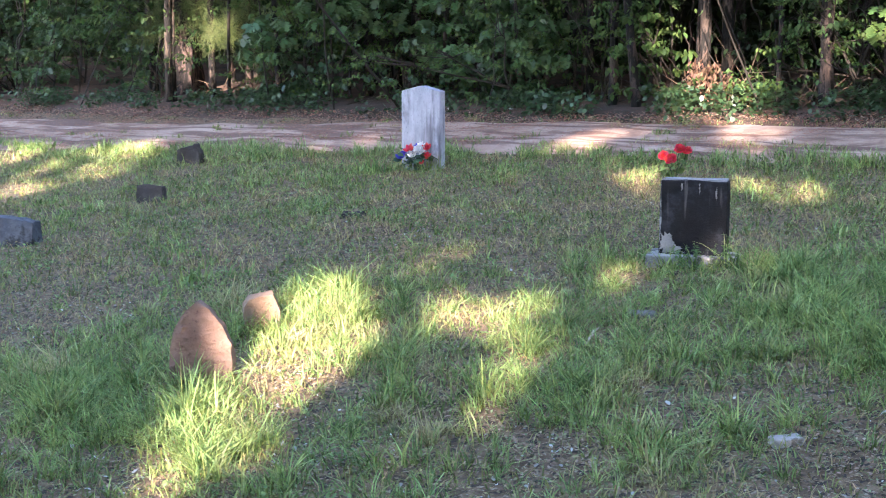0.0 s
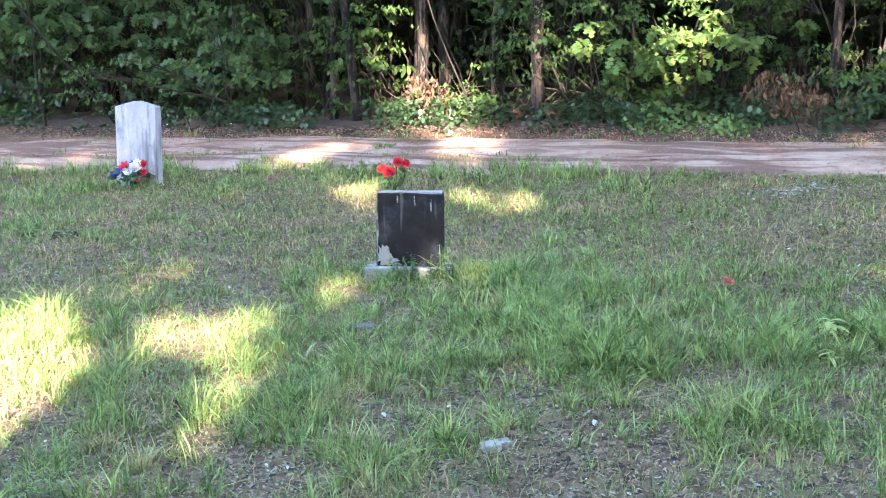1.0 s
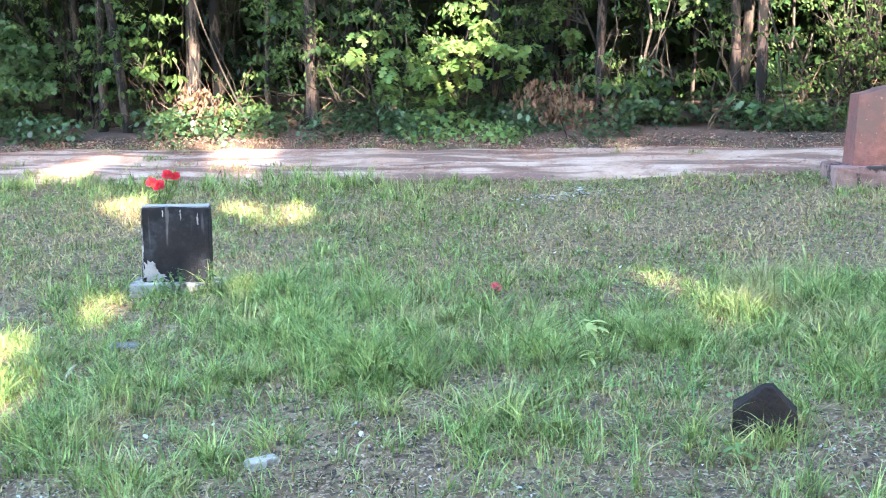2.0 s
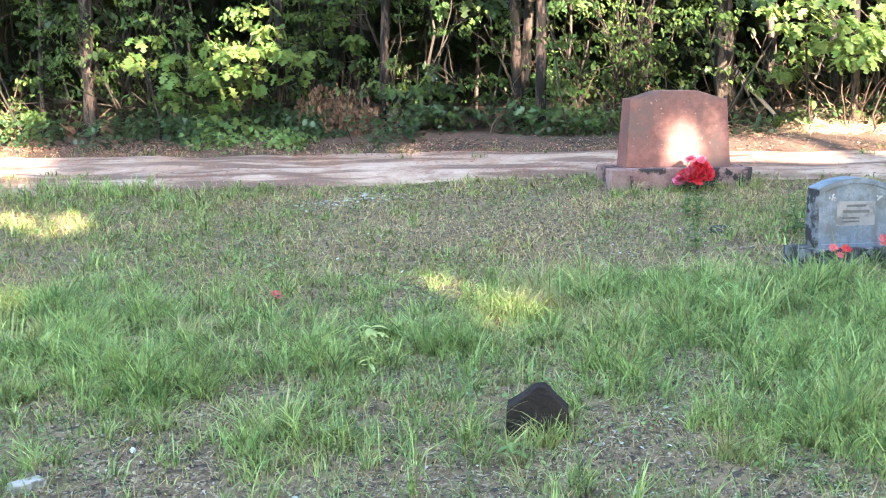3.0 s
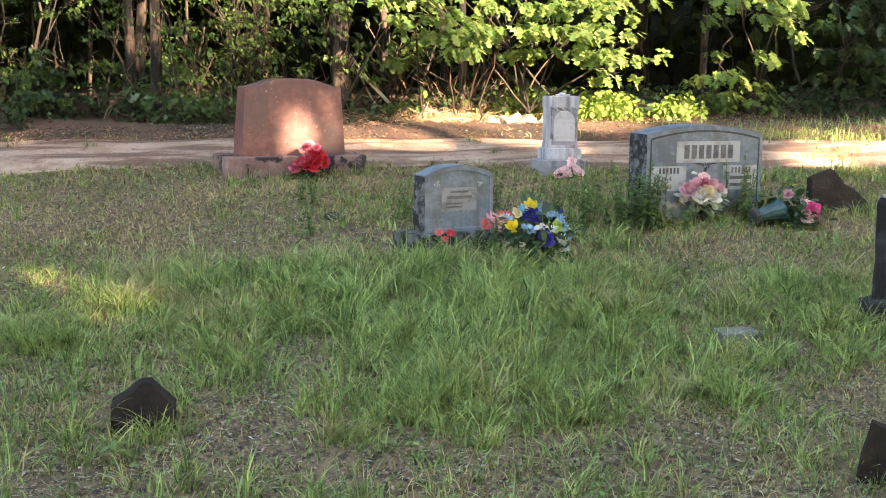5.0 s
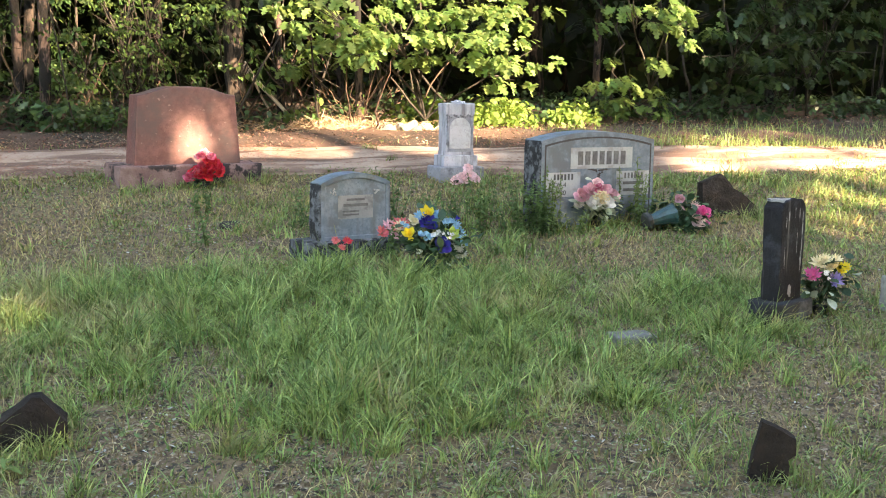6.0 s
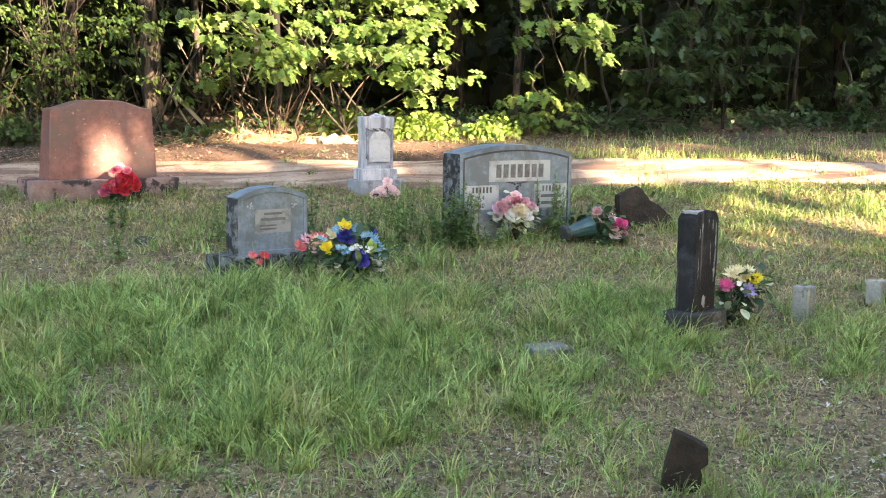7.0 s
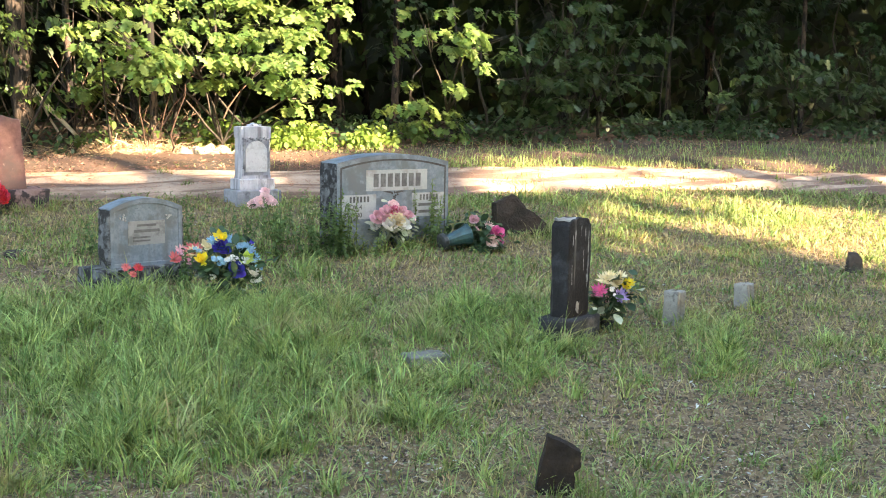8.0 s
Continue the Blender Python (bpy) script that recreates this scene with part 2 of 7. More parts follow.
def at_ground(x, y, turn=0.0, sink=0.0):
    return pose(x, y, float(gz(x, y)) - sink, 0, 0, turn)


# ================= ground =================
def axis(lo, hi, step, far):
    a = np.arange(lo, hi + 1e-6, step)
    out = [lo - 0.4 * 1.5 ** k for k in range(20) if 0.4 * 1.5 ** k < far][::-1]
    up = [hi + 0.4 * 1.5 ** k for k in range(20) if 0.4 * 1.5 ** k < far]
    return np.concatenate([out, a, up])


def build_ground():
    xs, ys = axis(-6, 13, 0.16, 420), axis(-1, 16, 0.16, 420)
    X, Y = np.meshgrid(xs, ys)
    V = np.stack([X, Y, gz(X, Y)], -1).reshape(-1, 3)
    nx, ny = len(xs), len(ys)
    i = (np.arange(ny - 1)[:, None] * nx + np.arange(nx - 1)[None]).ravel()
    Q = np.stack([i, i + 1, i + nx + 1, i + nx], 1)
    me = fast_mesh("ground", V, Q.ravel(), np.full(len(Q), 4), M_SOIL, True)
    tagged(new("ground", me), "sandy grey-brown soil of a sloping graveyard with thin moss", "ground", kind="structure")


def strip(name, near, far, n, m, lift, material, shape, uneven=0.12, seed=1):
    """A sheet between two plan lines, laid on the ground; shape(u) is its cross-section."""
    A, B = along(near, n), along(far, n)
    u = np.linspace(0, 1, m)
    P = A[:, None] * (1 - u[None, :, None]) + B[:, None] * u[None, :, None]
    d = (B - A) / np.linalg.norm(B - A, axis=1, keepdims=True)
    wob = (vnoise(A[:, 0], A[:, 1], 0.5, seed) - 0.5) * uneven + (vnoise(A[:, 0], A[:, 1], 1.7, seed + 1) - 0.5) * uneven * 2
    P += (d * wob[:, None])[:, None]
    Z = gz(P[..., 0], P[..., 1]) + lift + shape(u)[None] + 0.012 * (vnoise(P[..., 0], P[..., 1], 0.22, seed + 5) - 0.5)
    V = np.concatenate([P, Z[..., None]], -1).reshape(-1, 3)
    i = (np.arange(n - 1)[:, None] * m + np.arange(m - 1)[None]).ravel()
    Q = np.stack([i, i + m, i + m + 1, i + 1], 1)
    return new(name, fast_mesh(name, V, Q.ravel(), np.full(len(Q), 4), material, True))


build_ground()
edge_drop = lambda u: -0.08 * (np.clip(1 - u / 0.06, 0, 1) + np.clip(1 - (1 - u) / 0.06, 0, 1))
lane = strip("road", LANE_NEAR, LANE_FAR, 900, 26, 0.045, M_SAND, lambda u: edge_drop(u) - 0.025 * (np.exp(-((u - 0.09) / 0.08) ** 2) + np.exp(-((u - 0.52) / 0.08) ** 2)), seed=11)
tagged(lane, "pale sandy dirt lane with two wheel tracks", "road", kind="structure")
# forest floor: from the lane's far edge into the woods
wood_edge = along(LANE_FAR, 60)
forest_back = [tuple(p + np.array([14.0, 17.0])) for p in wood_edge[::4]]
ff = strip("forest_floor", [tuple(p) for p in wood_edge[::4]], forest_back, 420, 90, 0.03, M_STRAW_FLOOR, lambda u: 0.05 * np.exp(-((u - 0.035) / 0.02) ** 2) * 0.8 + edge_drop(u * 2), 0.2, 21)
tagged(ff, "brown pine straw and leaf litter under the trees", "forest floor", kind="structure")


# ================= gravestones =================
def arch_top(w, h, rise, n=14):
    """Outline of an upright slab with a curved top: h at its shoulders, h + rise in the middle."""
    half = w / 2
    top = []
    for k in range(n + 1):
        x = half - w * k / n
        top.append((x, h + rise * (1 - (x / half) ** 2)))
    return [(-half, 0), (half, 0)] + top


def inset_panel(bm_out, depth, inset):
    """Cuts a sunk panel into the front of a slab."""
    front = min((f for f in bm_out.faces if f.normal.y < -0.9), key=lambda f: -f.calc_area())
    bmesh.ops.inset_region(bm_out, faces=[front], thickness=inset, depth=0)
    ret = bmesh.ops.inset_region(bm_out, faces=[front], thickness=0.004, depth=-depth)
    return ret


def bars(parent, rows, y, material=None, label=""):
    """Plain bars for writing, cut into a face: rows of (x, z, width, height) in the plane y."""
    for x, z, w, h in rows:
        bm = bmesh.new()
        bmesh.ops.create_cube(bm, size=1, matrix=Matrix.Translation((x, y, z)) @ Matrix.Diagonal((w, 0.003, h, 1)))
        part("inscription_bar", bm, material or M_CUT, parent, label)


def engraved(parent, text, x, y, z, height):
    """Words cut into a face in the plane y, their lower left corner at x, z."""
    cu = bpy.data.curves.new("inscription", "FONT")
    cu.body, cu.size, cu.extrude = text, height, 0.001
    tmp = new("inscription", cu)
    me = bpy.data.meshes.new_from_object(tmp)
    bpy.data.objects.remove(tmp)
    me.transform(pose(x, y, z, 90, 0, 0))
    me.materials.append(M_CARVED)
    ob = new("inscription", me)
    ob.parent = parent
    ob["label"] = "dark cut lettering"


def veteran_stone():
    t = thing("headstone", at_ground(-0.132, 9.879, -26.4), "upright white marble headstone with a pointed top, stained grey", "gravestone", "gravestones")
    bm = bmesh.new()
    w = 0.33
    prism(bm, [(-w / 2, -0.15), (w / 2, -0.15), (w / 2, 0.607), (0.02, 0.645), (0, 0.648), (-0.02, 0.645), (-w / 2, 0.607)], -0.05, 0.05)
    soften(bm, 0.004)
    part("tablet", bm, M_MARBLE, t)


def black_stone():
    t = thing("headstone", at_ground(1.27, 6.40, -20), "small square cement headstone blackened by mould with pale streaks", "gravestone", "gravestones")
    part("base", block(0.462, 0.22, 0.20, -0.15, bevel=0.008, rough=0.004, cuts=3, seed=2), M_CEMENT_PALE, t, "pale cement base")
    bm = bmesh.new()
    prism(bm, [(-0.175, 0.045), (0.175, 0.045), (0.171, 0.43), (0.0, 0.437), (-0.171, 0.43)], -0.05, 0.05)
    soften(bm, 0.006)
    bmesh.ops.subdivide_edges(bm, edges=[e for e in bm.edges if e.calc_length() > 0.05], cuts=4, use_grid_fill=True)
    jitter(bm, 0.004, 0.05, 4)
    part("tablet", bm, M_CEMENT_BLACK, t)
    for k, (px, pz, pw, ph) in enumerate(((-0.13, 0.10, 0.085, 0.14), (-0.10, 0.075, 0.11, 0.06), (-0.166, 0.25, 0.010, 0.33), (0.115, 0.37, 0.010, 0.06), (-0.06, 0.405, 0.008, 0.035), (0.03, 0.40, 0.010, 0.05))):
        bm = bmesh.new()                   # worn spots where the pale cement shows
        ring = []
        for a in np.linspace(0, 2 * math.pi, 30, endpoint=False):
            q = Vector((math.cos(a) * 2.2, math.sin(a) * 2.2, k * 3.3))
            f = 0.85 + 0.75 * noise.noise(q) + 0.5 * noise.noise(q * 2.7)
            ring.append(bm.verts.new((max(-0.170, px + pw / 2 * math.cos(a) * f), -0.0562, max(0.055, pz + ph / 2 * math.sin(a) * f))))
        bm.faces.new(ring[::-1])
        part("worn_spot", bm, M_CEMENT_PALE, t, "pale worn spot")
    bm = bmesh.new()
    bmesh.ops.create_cube(bm, size=1, matrix=Matrix.Translation((0, 0.004, 0.436)) @ Matrix.Diagonal((0.33, 0.085, 0.008, 1)))
    bmesh.ops.subdivide_edges(bm, edges=list(bm.edges), cuts=3, use_grid_fill=True)
    jitter(bm, 0.005, 0.04, 8)
    part("lichen_cap", bm, M_CEMENT_PALE, t, "pale worn top edge")


def red_monument():
    t = thing("monument", at_ground(6.11, 6.56, -23.5), "large red granite monument with a serpentine top on a rough base", "gravestone", "gravestones")
    part("base", block(0.99, 0.39, 0.225, -0.10, bevel=0.012, rough=0.012, cuts=5, seed=5), M_PINK_ROUGH, t, "rough pinkish granite base stained black")
    bm = bmesh.new()
    hb, ht, h = 0.372, 0.342, 0.485
    out = [(-hb, 0.12), (hb, 0.12), (ht, 0.105 + h)]
    for k in range(1, 16):
        x = ht - 2 * ht * k / 16
        u = abs(x) / ht
        k2 = min(1, max(0, (1 - u) / 0.72))
        out.append((x, 0.105 + h + 0.056 * k2 * k2 * (3 - 2 * k2)))
    out.append((-ht, 0.105 + h))
    prism(bm, out, -0.115, 0.115)
    for v in bm.verts:                      # the faces batter inwards
        v.co.y *= 1 - 0.16 * (v.co.z - 0.105) / h
    soften(bm, 0.008)
    part("die", bm, M_PINK, t, "smooth red granite slab")
    return t


def grey_small():
    t = thing("headstone", at_ground(5.38, 4.38, -19, 0.02), "small grey granite headstone with an arched top and rough sides", "gravestone", "gravestones")
    part("base", block(0.62, 0.24, 0.23, -0.13, bevel=0.008, rough=0.006, cuts=4, seed=9), M_GREY_ROUGH, t, "rock-faced granite base")
    bm = bmesh.new()
    w, d = 0.42, 0.125
    out = [(x, z + 0.10) for x, z in arch_top(w, 0.305, 0.052)]
    prism(bm, out, -d / 2, d / 2)
    bm.faces.ensure_lookup_table()
    inset_panel(bm, 0.006, 0.026)
    part("die", bm, M_GREY, t)
    for s in (-1, 1):                      # rock-faced ends
        bm = bmesh.new()
        bmesh.ops.create_grid(bm, x_segments=6, y_segments=14, size=0.5, matrix=Matrix.Translation((s * w / 2, 0, 0.10 + 0.15)) @ Matrix.Rotation(math.pi / 2 * s, 4, "Y") @ Matrix.Diagonal((0.30, d * 0.98, 1, 1)))
        for v in bm.verts:
            if abs(v.co.y) < d * 0.48 and 0.11 < v.co.z < 0.39:
                v.co.x += s * (0.008 + 0.011 * abs(noise.noise(v.co * 22)))
        part("rough_end", bm, M_GREY_ROUGH, t, "chipped rock-faced end")
    bm = bmesh.new()
    bmesh.ops.create_cube(bm, size=1, matrix=Matrix.Translation((0.0, -d / 2 + 0.0065, 0.275)) @ Matrix.Diagonal((0.215, 0.006, 0.125, 1)))
    part("name_panel", bm, M_PANEL_DIM, t, "faintly paler frosted panel")
    bars(t, [(0.0, 0.315, 0.11, 0.012), (0.0, 0.285, 0.15, 0.016), (-0.03, 0.252, 0.10, 0.009), (-0.03, 0.234, 0.10, 0.009)], -d / 2 + 0.0030, material=M_WORN)
    for s in (-1, 1):                      # small carved sprays in the upper corners
        bm = bmesh.new()
        for k in range(9):
            a = rng.uniform(0, 6.28)
            r = rng.uniform(0.0, 0.02)
            bmesh.ops.create_icosphere(bm, subdivisions=1, radius=0.006, matrix=Matrix.Translation((s * (0.135 + r * math.cos(a)), -d / 2 + 0.006, 0.372 + r * math.sin(a) - 0.015)))
        part("carving", bm, M_PANEL, t, "carved flower spray")


def grey_large():
    t = thing("monument", at_ground(6.90, 3.80, -26.5), "wide grey granite family headstone with a gently arched top", "gravestone", "gravestones")
    w, d = 0.79, 0.198
    bm = bmesh.new()
    out = arch_top(w, 0.505, 0.05, 18)
    out[0], out[1] = (-w / 2, -0.15), (w / 2, -0.15)
    prism(bm, out, -d / 2, d / 2)
    part("die", bm, M_GREY, t)
    bm = bmesh.new()                       # the raised border on the face
    half = w / 2 - 0.030
    inner = [(-half, -0.12), (-half, 0.47)] + [(-half + 2 * half * k / 14, 0.47 + 0.047 * (1 - (2 * k / 14 - 1) ** 2)) for k in range(1, 14)] + [(half, 0.47), (half, -0.12)]
    outer_pts = [(x + (0.010 if x > 0 else -0.010 if x < 0 else 0), z + 0.010) for x, z in inner]
    for a, b, c, e in zip(inner, inner[1:], outer_pts[1:], outer_pts):
        f = [bm.verts.new((x, -d / 2 - 0.002, z)) for x, z in (a, b, c, e)]
        bm.faces.new(f)
    bmesh.ops.remove_doubles(bm, verts=bm.verts, dist=1e-5)
    bmesh.ops.recalc_face_normals(bm, faces=bm.faces)
    part("border_groove", bm, M_CUT, t, "dark weathered groove round the face")
    for s in (-1, 1):
        bm = bmesh.new()
        bmesh.ops.create_grid(bm, x_segments=10, y_segments=22, size=0.5, matrix=Matrix.Translation((s * w / 2, 0, 0.245)) @ Matrix.Rotation(math.pi / 2 * s, 4, "Y") @ Matrix.Diagonal((0.515, d * 0.985, 1, 1)))
        for v in bm.verts:
            if abs(v.co.y) < d * 0.48 and v.co.z < 0.49:
                v.co.x += s * (0.008 + 0.013 * abs(noise.noise(v.co * 20)))
        part("rough_end", bm, M_GREY_ROUGH, t, "chipped rock-faced end")

    def panel(x, z, pw, ph):
        bm = bmesh.new()
        bmesh.ops.create_cube(bm, size=1, matrix=Matrix.Translation((x, -d / 2, z)) @ Matrix.Diagonal((pw, 0.006, ph, 1)))
        return part("name_panel", bm, M_PANEL, t, "pale frosted panel")
    y = -d / 2 - 0.0035
    panel(0.02, 0.400, 0.435, 0.125)
    bars(t, [(0.02 + 0.050 * (k - 3), 0.4, 0.034, 0.080) for k in range(7)], y, material=M_WORN, label="dark cut bar")
    panel(-0.245, 0.245, 0.235, 0.145)
    bars(t, [(-0.245 + 0.024 * (k - 2.5), 0.290, 0.012, 0.034) for k in range(6)], y, material=M_CARVED, label="small dark cut bar")
    engraved(t, "NOV 4", -0.345, y, 0.231, 0.040)
    engraved(t, "JAN 30", -0.345, y, 0.184, 0.040)
    panel(0.245, 0.245, 0.235, 0.145)
    bars(t, [(0.25 + 0.024 * (k - 2.5), 0.290, 0.012, 0.034) for k in range(6)] + [(0.25, 0.245, 0.15, 0.018), (0.25, 0.203, 0.15, 0.018)], y, material=M_WORN)
    bm = bmesh.new()                       # carved spray between the panels
    for k in range(26):
        u = k / 25
        bmesh.ops.create_icosphere(bm, subdivisions=1, radius=0.008, matrix=Matrix.Translation((rng.normal(0, 0.012 + 0.05 * max(0, u - 0.8)), -d / 2 + 0.002, 0.17 + 0.155 * u)))
    part("carving", bm, M_CUT, t, "carved flower spray")
    bm = bmesh.new()                       # carved ribbon under the family panel
    for sx in (-1, 1):
        prism(bm, [(0.012 * sx, 0.318), (0.012 * sx, 0.330), (0.05 * sx, 0.336), (0.085 * sx, 0.331), (0.05 * sx, 0.326)][::sx], -d / 2 - 0.004, -d / 2 + 0.002)
    part("carved_ribbon", bm, M_CUT, t, "dark carved ribbon")


def marble_tablet():
    t = thing("headstone", at_ground(7.56, 5.31, -28) @ Matrix.Scale(0.94, 4), "old white marble tablet with an arched panel on two plinths", "gravestone", "gravestones")
    part("base", block(0.365, 0.25, 0.20, -0.10, bevel=0.008, rough=0.005, cuts=3, seed=3), M_MARBLE_DIM, t, "weathered grey plinth")
    part("plinth", block(0.285, 0.185, 0.085, 0.10, bevel=0.006), M_MARBLE, t)
    bm = bmesh.new()
    w, d = 0.233, 0.13
    prism(bm, [(-w / 2 - 0.006, 0.185), (w / 2 + 0.006, 0.185), (w / 2, 0.23), (w / 2, 0.49), (-w / 2, 0.49), (-w / 2 - 0.0, 0.23)], -d / 2, d / 2)
    soften(bm, 0.003)
    part("tablet", bm, M_MARBLE, t)
    bm = bmesh.new()                       # the projecting cap
    prism(bm, [(-w / 2 - 0.004, 0.488), (w / 2 + 0.004, 0.488), (w / 2 + 0.006, 0.575), (-w / 2 - 0.006, 0.575)], -d / 2 - 0.006, d / 2 + 0.006)
    soften(bm, 0.004)
    part("cap", bm, M_MARBLE, t)
    bm = bmesh.new()                       # carved drapery edge under the cap
    for k in range(12):
        x = -0.105 + 0.21 * k / 11
        bmesh.ops.create_icosphere(bm, subdivisions=1, radius=0.011, matrix=Matrix.Translation((x, -d / 2 - 0.003, 0.488 - 0.008 * (k % 3))))
    part("carving", bm, M_MARBLE_DIM, t, "carved drapery edge")
    bm = bmesh.new()                       # stained ground round the arched panel
    bmesh.ops.create_cube(bm, size=1, matrix=Matrix.Translation((0, -d / 2 + 0.001, 0.345)) @ Matrix.Diagonal((0.20, 0.006, 0.27, 1)))
    part("recess", bm, M_MARBLE_DIM, t, "stained sunk field")
    bm = bmesh.new()                       # raised arched panel
    out = [(-0.088, 0.235), (0.088, 0.235)] + [(0.088 * math.cos(math.pi * k / 12), 0.385 + 0.082 * math.sin(math.pi * k / 12)) for k in range(13)]
    prism(bm, out, -d / 2 - 0.008, -d / 2 + 0.004)
    soften(bm, 0.002, 1)
    part("arched_panel", bm, M_PANEL_WHITE, t, "smooth arched panel")
    for s in (-1, 1):
        bm = bmesh.new()
        bmesh.ops.create_cone(bm, segments=10, radius1=0.008, radius2=0.008, depth=0.22, cap_ends=True, matrix=Matrix.Translation((s * 0.103, -d / 2 - 0.003, 0.37)))
        part("column", bm, M_MARBLE_DIM, t, "slim carved side column")
    bm = bmesh.new()                       # broken finial
    for x, z, r in ((-0.03, 0.58, 0.016), (0.0, 0.585, 0.02), (0.03, 0.583, 0.017), (0.055, 0.58, 0.014)):
        bmesh.ops.create_icosphere(bm, subdivisions=2, radius=r, matrix=Matrix.Translation((x, 0, z)) @ Matrix.Diagonal((1.3, 1.2, 0.8, 1)))
    jitter(bm, 0.008, 0.03, 6)
    part("finial", bm, M_MARBLE, t, "worn carved finial")


def black_slab():
    t = thing("headstone", at_ground(5.80, 2.10, -10), "narrow upright cement marker blackened by mould on a cut-cornered base", "gravestone", "gravestones")
    bm = bmesh.new()
    prism(bm, [(-0.168, -0.05), (-0.115, -0.098), (0.115, -0.098), (0.168, -0.05), (0.168, 0.05), (0.115, 0.098), (-0.115, 0.098), (-0.168, 0.05)], -0.13, 0.095)
    bmesh.ops.transform(bm, matrix=Matrix(((1, 0, 0, 0), (0, 0, 1, 0), (0, 1, 0, 0), (0, 0, 0, 1))), verts=bm.verts)
    bmesh.ops.recalc_face_normals(bm, faces=bm.faces)
    soften(bm, 0.010)
    bmesh.ops.subdivide_edges(bm, edges=[e for e in bm.edges if e.calc_length() > 0.03], cuts=3, use_grid_fill=True)
    jitter(bm, 0.006, 0.06, 12)
    part("base", bm, M_CEMENT_BLACK2, t, "blackened cement base with cut corners")
    bm = bmesh.new()
    w, d = 0.20, 0.10
    prism(bm, [(-w / 2 + 0.008, 0.09), (w / 2 - 0.008, 0.09), (w / 2, 0.522), (w / 2 - 0.03, 0.555), (0, 0.564), (-w / 2 + 0.03, 0.555), (-w / 2, 0.527)], -d / 2, d / 2)
    soften(bm, 0.008)
    bmesh.ops.subdivide_edges(bm, edges=[e for e in bm.edges if e.calc_length() > 0.04], cuts=4, use_grid_fill=True)
    jitter(bm, 0.006, 0.05, 14)
    part("tablet", bm, M_CEMENT_BLACK, t)
    for k, (px, pz, pw, ph) in enumerate(((0.035, 0.485, 0.007, 0.07), (0.062, 0.40, 0.010, 0.22), (0.0, 0.50, 0.006, 0.05), (0.055, 0.27, 0.014, 0.10), (-0.05, 0.49, 0.010, 0.05), (-0.07, 0.46, 0.006, 0.06), (0.022, 0.36, 0.006, 0.12), (-0.02, 0.14, 0.03, 0.06), (-0.075, 0.30, 0.006, 0.10))):
        bm = bmesh.new()                   # pale drips where the mould has washed off
        ring = []
        for a in np.linspace(0, 2 * math.pi, 26, endpoint=False):
            f = 0.9 + 0.6 * noise.noise(Vector((math.cos(a) * 2.4, math.sin(a) * 2.4, k * 2.1)))
            ring.append(bm.verts.new((px + pw / 2 * math.cos(a) * f, -d / 2 - 0.0075, pz + ph / 2 * math.sin(a) * f)))
        bm.faces.new(ring[::-1])
        part("pale_drip", bm, M_DRIP, t, "pale washed drip")
    bm = bmesh.new()
    bmesh.ops.create_cube(bm, size=1, matrix=Matrix.Translation((-0.045, 0.0, 0.554)) @ Matrix.Diagonal((0.075, 0.085, 0.012, 1)))
    bmesh.ops.subdivide_edges(bm, edges=list(bm.edges), cuts=3, use_grid_fill=True)
    jitter(bm, 0.008, 0.04, 18)
    part("lichen_cap", bm, M_CEMENT_PALE, t, "pale chipped top")


def fieldstone(x, y, turn, outline, depth, material, label, lean=0.0, seed=0, rough=0.012, sink=0.06, lean_side=0.0, smooth=0.22, ridge=0.0):
    """An uncut stone set on edge in the ground: an uneven slab with a given outline of its face, in metres."""
    bm = bmesh.new()
    prism(bm, [(px, pz - (sink if pz <= 0 else 0)) for px, pz in outline], -depth / 2, depth / 2)
    bmesh.ops.triangulate(bm, faces=[f for f in bm.faces if len(f.verts) > 4])
    bmesh.ops.subdivide_edges(bm, edges=[e for e in bm.edges if e.calc_length() > 0.03], cuts=2, use_grid_fill=True)
    bmesh.ops.subdivide_edges(bm, edges=[e for e in bm.edges if e.calc_length() > 0.02], cuts=1, use_grid_fill=True)
    bmesh.ops.triangulate(bm, faces=bm.faces)
    zmax = max(pz for _, pz in outline)
    for v in bm.verts:                      # thinner and rounder towards the rim
        v.co.y *= 1.0 - 0.45 * max(0, v.co.z / zmax) ** 2
    for v in bm.verts:
        if ridge and v.co.y < 0:             # the face falls away on both sides of a ridge
            v.co.y += 0.35 * abs(v.co.x - ridge)
    bmesh.ops.smooth_vert(bm, verts=bm.verts, factor=smooth, use_axis_x=True, use_axis_y=True, use_axis_z=True)
    jitter(bm, rough, 0.07, seed)
    jitter(bm, rough * 0.5, 0.025, seed + 3)
    me = bpy.data.meshes.new("fieldstone")
    bm.to_mesh(me)
    bm.free()
    me.materials.append(material)
    ob = new("fieldstone", me)
    ob.matrix_world = at_ground(x, y, turn) @ pose(0, 0, 0, lean, lean_side, 0)
    return tagged(ob, label, "grave marker", "fieldstone markers")


